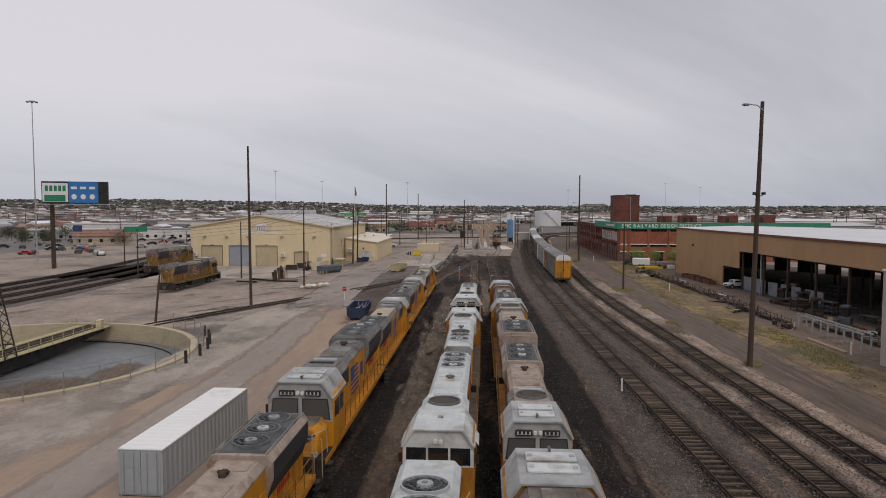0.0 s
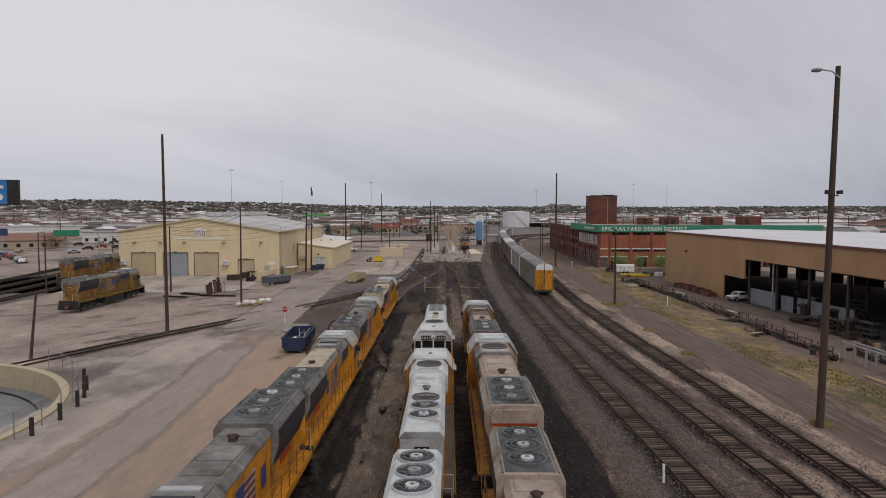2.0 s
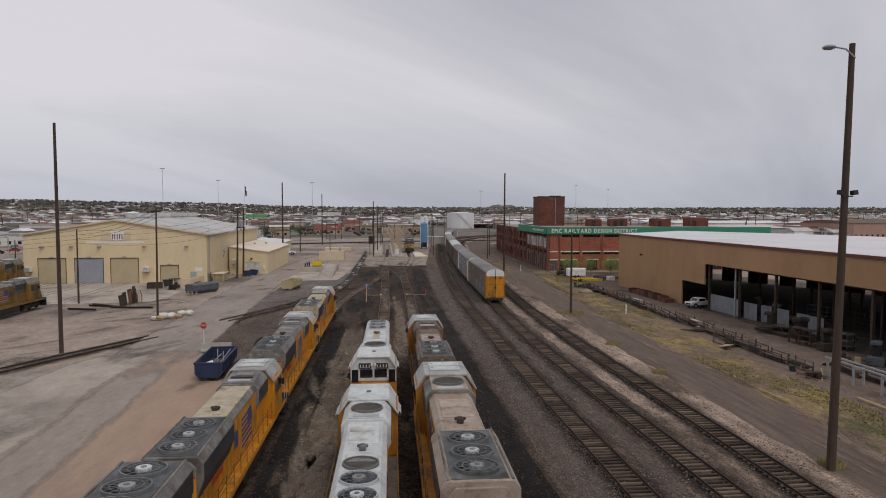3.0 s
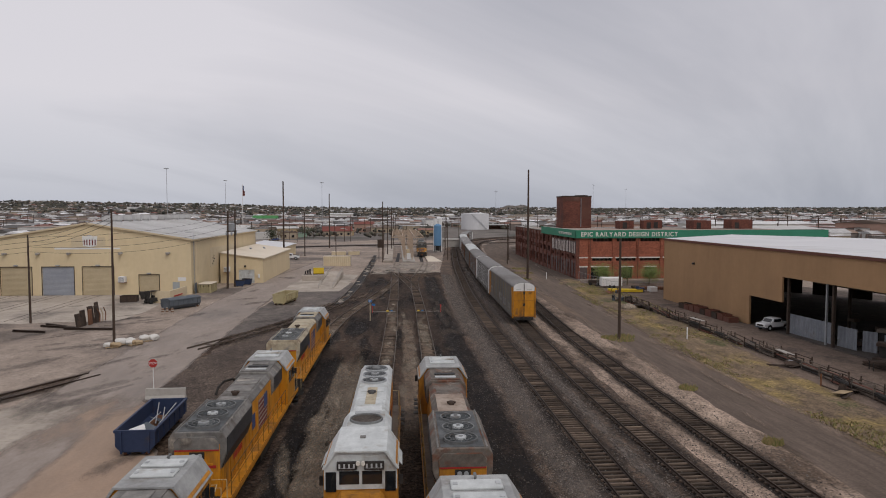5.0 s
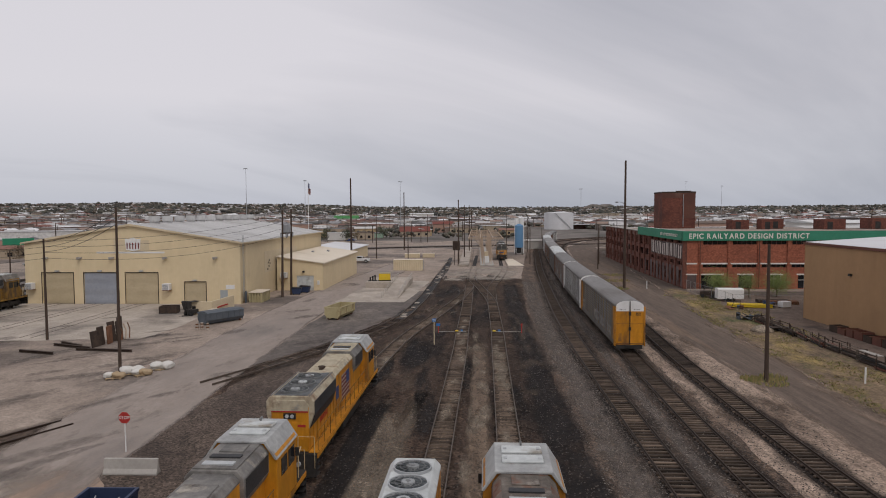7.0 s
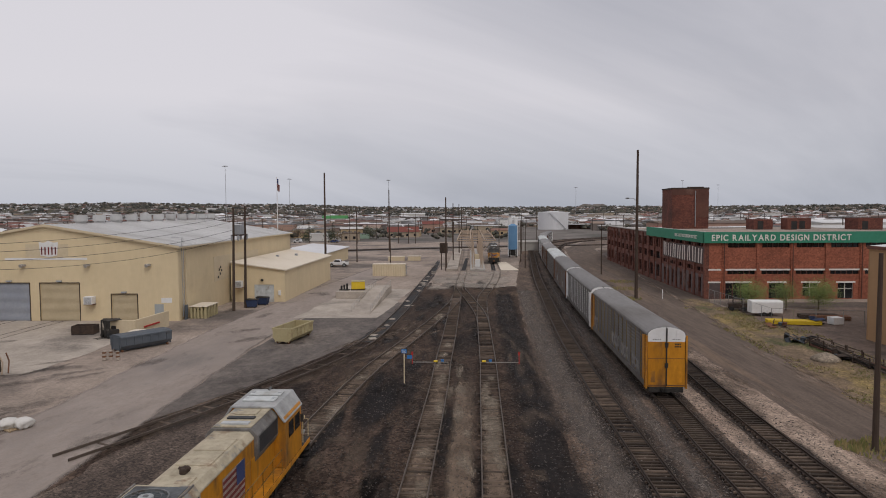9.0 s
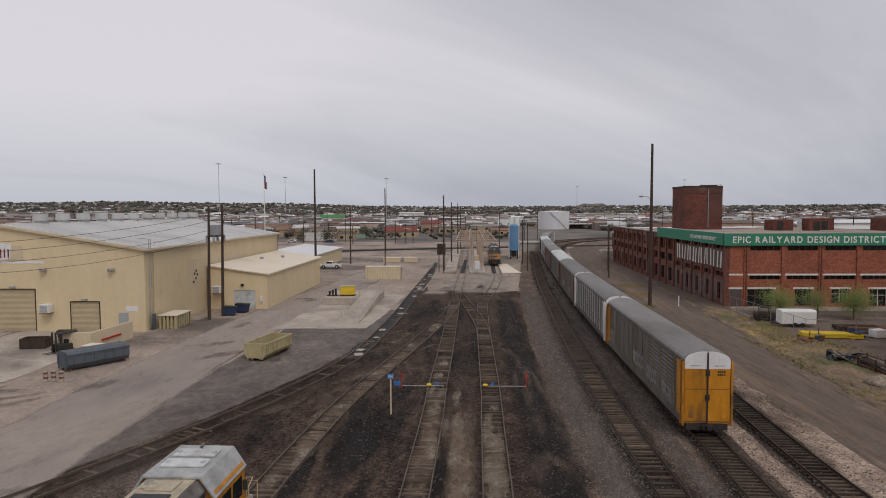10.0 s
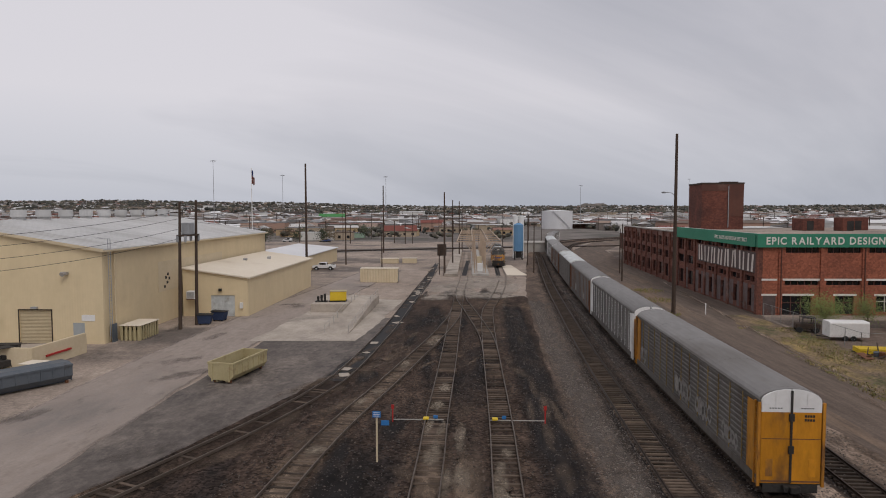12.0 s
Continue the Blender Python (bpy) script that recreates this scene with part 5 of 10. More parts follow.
    for e in (0.0,) if wide_cab else ():
        bm = B()
        cyl(bm, (e, y1 - 0.4, 4.66), (e, y1 - 0.4, 4.82), 0.04, n=8)
        cyl(bm, (e, y1 - 0.55, 4.82), (e, y1 - 0.2, 4.82), 0.035, 0.06, n=8)
        part("horn", bm, M["guard"], cab)
    # windscreens and side windows
    bm = B()
    low = 2.84 if wide_cab else 3.04
    prism(bm, [(-1.5, low), (1.5, low), (1.5, 3.98), (1.03, 4.56), (-1.03, 4.56), (-1.5, 3.98)], y1, y1 + 0.03)
    part("windscreen_frame", bm, cm, cab, "painted band round the windscreens and number boards")
    panes = ()
    if wide_cab:
        for e in (-1, 1):
            for name, grow, m in (("gasket", 0.05, "black"), ("windscreen", 0.0, "window" if old else "cabglass")):
                bm = B()
                q = [(e * (0.14 - grow), 3.12 - grow), (e * (1.36 + grow), 2.96 - grow), (e * (1.24 + grow), 3.84 + grow), (e * (0.14 - grow), 3.84 + grow)]
                prism(bm, q if e > 0 else q[::-1], y1 + 0.028, y1 + (0.038 if grow else 0.046))
                part(name, bm, M[m], cab)
    elif boards:
        panes = ((-0.88, -0.06, 3.25, 3.80), (0.06, 0.88, 3.25, 3.80), (-1.44, -1.0, 2.95, 3.78), (1.0, 1.44, 2.95, 3.78))
    else:
        panes = ((-1.36, -0.52, 3.12, 3.86), (-0.42, 0.42, 3.12, 3.86), (0.52, 1.36, 3.12, 3.86))
    for a, b, za, zb in panes:
        part("windscreen", one_box(a, b, y1 + 0.03, y1 + 0.045, za, zb), M["window" if old else "cabglass"], cab, bevel=0.008)
    for s in (-1, 1):
        for a, b in ((5.0 + f, 5.9 + f), (6.1 + f, 7.1 + f)):
            part("side_window", one_box(*sorted((s * (w + 0.004), s * (w + 0.02))), a, b, 2.95, 3.7), M["window"], cab)
        if old and not wide_cab:
            bm = B()
            prism(bm, [(s * w, 3.90), (s * (w + 0.18), 3.68), (s * (w + 0.18), 3.71), (s * w, 3.94)], 5.0 + f, 6.6 + f)
            part("awning", bm, cm, cab)
        part("mirror", one_box(*sorted((s * (w + 0.03), s * (w + 0.2))), 7.15 + f, 7.2 + f, 3.1, 3.5), M["black"], cab)
    for e in (-1, 1) if boards else ():
        c, wide, zb, tall = (0.60, 0.37, 4.0, 0.27) if wide_cab else (0.56, 0.41, 3.86, 0.36)
        nb = part("number_board", one_box(e * c - wide, e * c + wide, y1 + 0.02, y1 + 0.14, zb, zb + tall), M["black"], cab, bevel=0.03)
        bm = B()
        x0, pitch, thin, z0, z1 = e * c - wide * 0.80, wide * 0.48, wide * 0.18, zb + tall * 0.24, zb + tall * 0.76
        comb = [(x0, z0), (x0 + 3 * pitch + thin, z0)]
        for k in (3, 2, 1, 0):
            x = x0 + k * pitch
            comb += [(x + thin, z1), (x, z1)] + ([(x, z0 + 0.012), (x - pitch + thin, z0 + 0.012)] if k else [])
        prism(bm, comb, y1 + 0.141, y1 + 0.148)
        part("number_bar", bm, M["hub"], nb, "plain pale bar in place of the number")
    for e in (-0.11, 0.11):
        bm = B()
        cyl(bm, (e, y1 + 0.02, 4.14), (e, y1 + 0.16, 4.14), 0.085, n=12)
        part("headlight", bm, M["letter"], cab)
    # nose: as wide as the cab at its foot, its front face leaning back, a dull panel before the windscreens
    if wide_cab:
        lo = [(-1.30, 1.66), (1.30, 1.66), (1.30, 2.72), (1.02, 3.08), (-1.02, 3.08), (-1.30, 2.72)]
        k_wide, k_top, y_top, y_foot = 0.83, 0.80, 9.75, 10.15
    else:
        lo = [(-1.0, 1.66), (1.0, 1.66), (1.0, 2.75), (0.82, 2.98), (-0.82, 2.98), (-1.0, 2.75)]
        k_wide, k_top, y_top, y_foot = 1.0, 0.98, 9.5, 9.55
    bm = B()
    rear = [bm.verts.new((a, y1, b)) for a, b in lo]
    front = [bm.verts.new((a * k_wide, y_foot + (y_top - y_foot) * min(1.0, (b - 1.66) / 1.1), 1.66 + (b - 1.66) * k_top)) for a, b in lo]
    for i in range(6):
        bm.faces.new((rear[i], rear[(i + 1) % 6], front[(i + 1) % 6], front[i]))
    bm.faces.new(front)
    bm.faces.new(rear[::-1])
    zr, zf = lo[3][1] + 0.012, 1.66 + (lo[3][1] - 1.66) * k_top + 0.012
    wr, wf = lo[3][0] - 0.03, lo[3][0] * k_wide - 0.14
    nose = part("nose", bm, sm, t, bevel=0.05)
    bm = B()
    bm.faces.new([bm.verts.new(p) for p in ((-wr, y1 + 0.04, zr), (wr, y1 + 0.04, zr), (wr * 0.96, y1 + 0.55, zr + (zf - zr) * 0.55 / (y_top - y1)), (wf, y_top - 0.1, zf + 0.006), (-wf, y_top - 0.1, zf + 0.006), (-wr * 0.96, y1 + 0.55, zr + (zf - zr) * 0.55 / (y_top - y1)))])
    part("nose_top", bm, sm if old else M["glare"], nose, "" if old else "dull dark panel before the windscreens")
    if not wide_cab:
        part("nose_hatch", one_box(-0.4, 0.4, 8.0, 8.8, zr - 0.03, zr + 0.05), sm, nose, bevel=0.02)
    for e in (-1, 1):
        bm = B()
        tube(bm, [(e * 0.95, 10.42, 1.66), (e * 0.95, 10.42, 2.75), (e * 1.3, 10.2, 2.85), (e * 1.38, 9.4, 2.75), (e * 1.4, 9.3, 1.66)], 0.026)
        part("nose_handrail", bm, M["handrail"], nose)
    bm = B()
    for s in (-1, 1):
        for k in range(3):
            prism(bm, [(s * 0.12, 2.40 - k * 0.10), (s * (0.98 - k * 0.14), 2.64 - k * 0.13), (s * (0.98 - k * 0.14), 2.55 - k * 0.13), (s * 0.12, 2.31 - k * 0.10)], 0.0, 0.012)
    lean = pose(0, y_foot + 0.015 - (y_foot - y_top) * 0.62, 0) if wide_cab else pose(0, y_foot - 0.01, 0)
    part("wing_emblem", bm, M["blue"], nose, "plain wing shape", at=lean)
    part("emblem_shield", one_box(-0.15, 0.15, 0.0, 0.016, 2.08, 2.46), M["red" if old else "blue"], nose, at=lean)
    for s in (-1, 1):
        bm = B()
        cyl(bm, (s * 1.1, 10.4, 1.9), (s * 1.1, 10.5, 1.9), 0.12, n=12)
        part("ditch_light", bm, M["hub"], nose)
    # walkway rails
    for s in (-1, 1):
        for i in range(11):
            part("stanchion", STANCHION, None, t, at=pose(s * 1.46, -9.9 + i * (1.4 + f * 0.09), 1.66))
        bm = B()
        tube(bm, [(s * 1.46, -9.9, 2.71), (s * 1.46, 4.1 + f, 2.71)], 0.024)
        tube(bm, [(s * 1.46, -9.9, 2.2), (s * 1.46, 4.1 + f, 2.2)], 0.016)
        part("handrail", bm, M["yellow3"], t)
        if flag:
            q = s * 1.03
            bm = B()
            box(bm, *sorted((q, s * 1.045)), -1.6, 0.9, 2.1, 3.75)
            fl = part("flag_field", bm, M["flagwhite"], t, "painted flag panel with stripes")
            bm = B()
            for i in range(6):
                v = box(bm, *sorted((s * 1.046, s * 1.056)), -1.6, 0.9, 2.14 + i * 0.27, 2.27 + i * 0.27)
                for p in v:
                    p.co.z += 0.06 * math.sin(p.co.y * 2.2)
            part("flag_stripes", bm, M["flagred"], fl)
            part("flag_canton", one_box(*sorted((s * 1.057, s * 1.065)), -0.1, 0.9, 2.95, 3.75), M["blue"], fl)
        bm = B()
        for k in range(7):
            box(bm, *sorted((s * 1.028, s * 1.04)), -7.6 + k * 0.28, -7.42 + k * 0.28, 2.5, 2.8)
        part("lettering_bars", bm, M["red"], t, "plain red bars in place of the lettering")
        part("shield_patch", one_box(*sorted((s * 1.03, s * 1.042)), -3.3, -2.5, 2.6, 3.4), M["blue"], t)
    return t


LOCO_SIZE = Matrix.Diagonal((1.10, 1.02, 1.11, 1))


def place_row(ob, spots, line):
    """Copies of a locomotive on a line: the middle's y and which way the cab faces."""
    for y, way in spots:
        pts = line
        for (xa, ya), (xb, yb) in zip(pts, pts[1:]):
            if ya <= y <= yb:
                x = xa + (xb - xa) * (y - ya) / (yb - ya)
                turn = -math.degrees(math.atan2(xb - xa, yb - ya))
        yield pose(x, y, 0.0, 0, 0, turn + (0 if way > 0 else 180)) @ LOCO_SIZE


def put_locos(ob, spots, line):
    ms = list(place_row(ob, spots, line))
    ob.matrix_basis = ms[0]
    for m in ms[1:]:
        copy_thing(ob, m)


ROW = "locomotives stored on the yard tracks"
a = locomotive("yellow freight locomotive with a grey roof and flag panel", "greyroof", "yellow", cab_roof="cabroof", group=ROW)
put_locos(a, ((90.0, 1), (45.2, -1)), LINE_L)
a = locomotive("yellow freight locomotive with a stained cream hood roof", "creamhood", "yellow", cab_roof="cabroof", group=ROW)
put_locos(a, ((113.5, 1),), LINE_L)
a = locomotive("yellow freight locomotive with a pale stained roof and flag panel", "greyroof", "yellow", patch=((-4.2, 2.2, 0.8),), cab_roof="cabroof", group=ROW)
put_locos(a, ((67.6, 1),), LINE_L)
a = locomotive("yellow freight locomotive with a rust-stained tan roof", "tanroof", "yellow", cab_roof="cabroof", group=ROW)
put_locos(a, ((22.5, -1),), LINE_L)
a = locomotive("faded yellow locomotive with a bleached white roof and flush fans", "whiteroof", "yellow2", fans=(-8.9, -7.3, -5.7), flared=False, flag=False, wide_cab=False, old=True, big_fan=True, patch=((-3.95, -0.4, 0.28),), group=ROW)
put_locos(a, ((84.2, -1),), LINE_B)
a = locomotive("faded yellow locomotive with a white roof and three hubbed fans", "whiteroof", "yellow2", fans=(-9.0, -7.5, -6.0), flared=False, flag=False, wide_cab=False, old=True, big_fan=True, boards=False, patch=((-3.2, -1.9, 0.24),), group=ROW)
put_locos(a, ((38.0, -1),), LINE_B)
a = locomotive("faded yellow locomotive with a white roof and grey fans", "whiteroof", "yellow2", fans=(-7.6, -6.0), flared=False, flag=False, extra_fans=(-4.4,), wide_cab=False, old=True, big_fan=True, group=ROW)
put_locos(a, ((61.0, 1), (15.4, -1)), LINE_B)
a = locomotive("orange-yellow locomotive with a rust-stained tan roof and three fans", "tanroof", "yellow2", cab_roof="cabroof", big_fan=True, group=ROW)
put_locos(a, ((40.5, -1), (62.9, 1)), LINE_C)
a = locomotive("weathered locomotive with a dirty brown and rust-streaked roof", "rustroof", "yellow2", fans=(-8.9, -7.3, -5.7), hubs=True, flag=False, cab_roof="cabroof", patch=((-4.0, -0.5, 0.75),), old=True, group=ROW)
put_locos(a, ((86.9, 1), (17.4, 1)), LINE_C)
a = locomotive("grimy yellow locomotive parked beside the cream workshop", "greyroof", "yellow3", flag=True, group="locomotives by the workshop")
a.matrix_basis = pose(-55.9, 129.6, 0.0, 0, 0, -1) @ LOCO_SIZE
copy_thing(a, pose(-75.2, 162.8, 0.0, 0, 0, 1) @ LOCO_SIZE)
a = locomotive("yellow locomotive standing at the fuelling point", "greyroof", "yellow2", flag=False, group="locomotives at the fuelling point")
a.matrix_basis = pose(9.95, 287.0, 0.0, 0, 0, 179) @ LOCO_SIZE


# ---- auto carriers ----
bm = B()
zig = [(-0.02, 1.32)]
for k in range(13):
    z = 1.35 + k * 0.295
    zig += [(0, z), (0.045, z + 0.05), (0.045, z + 0.20), (0, z + 0.25)]
prism(bm, zig + [(-0.02, 5.2)], -0.86, 0.86)
PANEL = mesh_of("screen_panel", bm, M["screen"])
ARC = [(1.5 * math.cos(a), 5.25 + 0.62 * math.sin(a)) for a in [math.pi * i / 12 for i in range(13)]]


def auto_rack(label, roof_mat, post_mat, door_mat, screen_mat, group="auto carriers in the train"):
    t = thing("auto_carrier", label, "railway carriage", group=group)
    half = 13.6
    bm = B()
    box(bm, -1.48, 1.48, -half, half, 0.98, 1.3)
    box(bm, -0.4, 0.4, -half - 0.4, half + 0.4, 0.7, 1.0)
    part("underframe", bm, M["black"], t, bevel=0.02)
    part("inner_body", one_box(-1.4, 1.4, -half + 0.2, half - 0.2, 1.3, 5.3), M[screen_mat], t)
    bm = B()
    prism(bm, ARC, -half + 0.1, half - 0.1)
    for k in range(5):
        y = -half + 0.5 + k * 6.5
        prism(bm, [(a * 1.003, 5.25 + (b - 5.25) * 1.012) for a, b in ARC], y, y + 0.05)
    part("roof", bm, M[roof_mat], t)
    panel = PANEL
    if screen_mat != "screen":
        panel = PANEL.copy()
        panel.materials[0] = M[screen_mat]
    for s in (-1, 1):
        for k in range(14):
            y = -half + 1.35 + k * 1.875
            part("screen_panel", panel, None, t, at=pose(s * 1.42, y, 0, 0, 0, 0 if s > 0 else 180))
        for k in range(15):
            y = -half + 0.4 + k * 1.875
            part("side_post", one_box(*sorted((s * 1.40, s * 1.49)), y - 0.035, y + 0.035, 1.3, 5.25), M["khaki" if post_mat == "yellow2" and 0 < k < 14 else post_mat], t)
        part("top_chord", one_box(*sorted((s * 1.40, s * 1.51)), -half, half, 5.16, 5.30), M["screen"], t)
        part("side_sill", one_box(*sorted((s * 1.45, s * 1.53)), -half, half, 0.95, 1.38), M["screen" if post_mat != "yellow" else "yellow2"], t)
    for e in (-1, 1):
        for s in (-1, 1):
            # corner ladder post
            bm = B()
            box(bm, *sorted((s * 1.47, s * 1.60)), *sorted((e * (half - 0.45), e * (half - 0.33))), 0.9, 5.2)
            box(bm, *sorted((s * 1.47, s * 1.60)), *sorted((e * (half + 0.02), e * (half + 0.14))), 0.9, 5.2)
            for k in range(12):
                box(bm, *sorted((s * 1.54, s * 1.57)), *sorted((e * (half - 0.4), e * (half + 0.1))), 1.15 + k * 0.34, 1.19 + k * 0.34)
            part("corner_ladder", bm, M[post_mat], t)
            part("end_panel", one_box(*sorted((s * 1.485, s * 1.515)), *sorted((e * (half - 1.5), e * (half - 0.02))), 1.4, 5.05), M[post_mat], t, "plain painted panel beside the end door")
            # half of the end door, rounded to the roof
            bm = B()
            top = [(a, b) for a, b in ARC if s * a > 0.04]
            prof = [(s * 0.03, 1.05), (s * 1.42, 1.05)] + ([(s * abs(a) * 0.955, b) for a, b in (top if s > 0 else top[::-1])]) + [(s * 0.03, 5.85)]
            yellow = [(a, min(b, 4.75)) for a, b in prof]
            prism(bm, [(s * 0.03, 1.05), (s * 1.43, 1.05), (s * 1.43, 4.7), (s * 0.03, 4.7)], e * half, e * (half + 0.08))
            d = part("end_door", bm, M[door_mat], t, "tall folding end door")
            bm = B()
            prism(bm, [(s * 0.03, 4.702), (s * 1.43, 4.702)] + [q for q in prof[2:] if q[1] > 4.71], e * half, e * (half + 0.08))
            part("door_top", bm, M["white"], d, "white rounded door top")
            bm = B()
            for k in range(5):
                box(bm, *sorted((s * (0.45 + k * 0.13), s * (0.53 + k * 0.13))), *sorted((e * (half + 0.08), e * (half + 0.09))), 4.88, 4.93)
            part("marking_bars", bm, M["black"], d)
            if s > 0:
                bm = B()
                for r in range(2):
                    for k in range(4):
                        box(bm, 0.62 + k * 0.13, 0.72 + k * 0.13, *sorted((e * (half + 0.08), e * (half + 0.09))), 4.45 - r * 0.2, 4.57 - r * 0.2)
                part("marking_bars", bm, M["black"], d)
            for z0, z1 in ((1.12, 1.2), (3.32, 3.36)):
                part("door_seam", one_box(*sorted((s * 0.06, s * 1.40)), *sorted((e * (half + 0.08), e * (half + 0.095))), z0, z1), M["rust"], d)
            part("door_plate", one_box(*sorted((s * 0.85, s * 1.2)), *sorted((e * (half + 0.08), e * (half + 0.1))), 1.4, 2.3), M[door_mat], d, bevel=0.01)
            bm = B()
            tube(bm, [(s * 0.75, e * (half + 0.09), 5.1), (s * 0.75, e * (half + 0.09), 5.6)], 0.02)
            part("grab_iron", bm, M["white"], d)
        bm = B()
        box(bm, -0.05, 0.05, *sorted((e * (half + 0.06), e * (half + 0.13))), 1.1, 5.8)
        for z in (4.25, 2.6):
            box(bm, -0.12, 0.12, *sorted((e * (half + 0.06), e * (half + 0.17))), z, z + 0.38)
        part("door_lock", bm, M["black"], t, "dark lock rod down the middle of the doors")
        bm = B()
        box(bm, -0.15, 0.15, *sorted((e * half, e * (half + 0.6))), 0.72, 1.02)
        box(bm, -1.3, 1.3, *sorted((e * half, e * (half + 0.12))), 0.6, 1.02)
        part("coupler", bm, M["black"], t)
        truck(t, e * (half - 3.6), (-0.9, 0.9), 0.36, 1.0, half=1.0)
    return t


def along(line, y):
    pts = spline(line, 1.0)
    i = min(range(len(pts)), key=lambda j: abs(pts[j].y - y) + (100 if pts[j].x > 100 else 0))
    return i, pts


def put_train(start, pitch, makers):
    i, pts = along(LINE_E, start)
    arc = [0.0]
    for p, q in zip(pts, pts[1:]):
        arc.append(arc[-1] + (q - p).length)

    def at(s):
        for j in range(1, len(arc)):
            if arc[j] >= s:
                return pts[j - 1].lerp(pts[j], (s - arc[j - 1]) / (arc[j] - arc[j - 1]))
        return pts[-1]
    s0 = arc[i] + 13.6
    for k, ob in enumerate(makers):
        c = s0 + k * pitch
        p, q = at(c - 9.8), at(c + 9.8)
        d = q - p
        m = pose((p.x + q.x) / 2, (p.y + q.y) / 2, 0.09, 0, 0, math.degrees(math.atan2(d.y, d.x)) - 90) @ Matrix.Diagonal((1.03, 1, 1, 1))
        if k < 4:
            ob.matrix_basis = m
        else:
            copy_thing(ob, m)


def graffiti(parent, spots, seed):
    """Sprayed scrawl low on a carriage's side: pale round loops and blots, no letters."""
    rng = random.Random(seed)
    for y, w, h in spots:
        bm = B()
        n = 14
        for k in range(5):
            cy = y - w + 2 * w * (k + 0.5) / 5
            ry, rz = w * rng.uniform(0.2, 0.32), h * rng.uniform(0.34, 0.52)
            cz, lean = 1.5 + h * 0.55 + rng.uniform(-0.1, 0.1), rng.uniform(-0.3, 0.3)
            inner = 0.0 if rng.random() < 0.3 else rng.uniform(0.45, 0.65)
            rim = [(math.cos(2 * math.pi * i / n), math.sin(2 * math.pi * i / n) * rng.uniform(0.9, 1.1)) for i in range(n)]
            x = -1.49 - 0.003 * k
            out = [bm.verts.new((x, cy + ry * a + lean * rz * b, cz + rz * b)) for a, b in rim]
            if inner:
                inn = [bm.verts.new((x, cy + ry * inner * a + lean * rz * b * inner, cz + rz * inner * b)) for a, b in rim]
                for i in range(n):
                    bm.faces.new((out[i], out[(i + 1) % n], inn[(i + 1) % n], inn[i]))
            else:
                bm.faces.new(out)
        part("sprayed_patch", bm, M["graffiti"], parent, "pale sprayed scrawl with no letters")


r1 = auto_rack("grey auto carrier with yellow posts and yellow end doors", "rackroof", "yellow2", "yellow", "screen")
r2 = auto_rack("pale grey auto carrier with white posts", "rackroof", "white", "yellow2", "screen")
r3 = auto_rack("dull grey auto carrier with brown corner posts", "rackroof", "rust", "yellow2", "screen")
r4 = auto_rack("bleached grey auto carrier with a white roof", "whiteroof", "screen", "yellow2", "screen")
graffiti(r1, ((-9.6, 1.2, 1.1), (-5.0, 1.5, 1.3), (-0.6, 1.8, 1.6), (11.0, 1.0, 1.4)), 3)
graffiti(r2, ((-8.0, 1.6, 1.7), (-3.5, 1.2, 1.3), (2.0, 1.2, 1.2), (7.5, 1.5, 1.5)), 4)
graffiti(r3, ((-6.0, 1.2, 1.2), (5.0, 1.4, 1.4)), 5)
put_train(139.2, 28.6, [r1, r2, r3, r4, r3, r2, r4, r3, r2])


# ---- buildings ----
def wall_with_holes(bm, length, top, thick, holes, axis_at):
    """An upright wall along its own u, with the given (u0, u1, z0, z1) openings cut through; top is a height or a function of u."""
    tops = top if callable(top) else (lambda u: top)
    us = sorted({0.0, length, *[u for h in holes for u in h[:2]]})
    if callable(top):
        us = sorted({*us, length / 2})
    for a, b in zip(us, us[1:]):
        cut = sorted([(h[2], h[3]) for h in holes if h[0] <= a + 1e-6 and h[1] >= b - 1e-6])
        z = 0.0
        spans = []
        for lo, hi in cut:
            if lo > z:
                spans.append((z, lo, False))
            z = hi
        spans.append((z, None, True))
        for lo, hi, last in spans:
            ta, tb = (tops(a), tops(b)) if last else (hi, hi)
            v = [bm.verts.new(axis_at(u, w, zz)) for w in (0, thick) for u, zz in ((a, lo), (b, lo), (b, tb), (a, ta))]
            for f in ((0, 1, 2, 3), (7, 6, 5, 4), (0, 4, 5, 1), (1, 5, 6, 2), (2, 6, 7, 3), (3, 7, 4, 0)):
                bm.faces.new([v[i] for i in f])


# cream workshop
WX0, WX1, WY0, WY1, EAVE, RIDGE = -76.4, -38.4, 177.3, 236.5, 10.5, 13.6
workshop = thing("workshop", "cream metal workshop with a low gabled grey roof", "building", pose(0, 0, 0))
doors = [(-73.4, -67.8, 5.4, "rolldoor"), (-65.9, -60.1, 5.4, "bluedoor"), (-58.5, -52.8, 5.4, "rolldoor"), (-48.1, -44.4, 3.8, "rolldoor")]
bm = B()
wall_with_holes(bm, WX1 - WX0, lambda u: EAVE + (RIDGE - EAVE) * (1 - abs(u / (WX1 - WX0) * 2 - 1)), 0.3, [(a - WX0, b - WX0, 0, h) for a, b, h, _ in doors], lambda u, w, z: (WX0 + u, WY0 + w, z))
part("front_wall", bm, M["siding"], workshop, weld=True)
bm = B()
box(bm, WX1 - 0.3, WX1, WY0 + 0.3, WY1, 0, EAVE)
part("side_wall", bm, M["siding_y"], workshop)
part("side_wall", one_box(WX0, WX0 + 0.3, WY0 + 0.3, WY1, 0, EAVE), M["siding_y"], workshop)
bm = B()
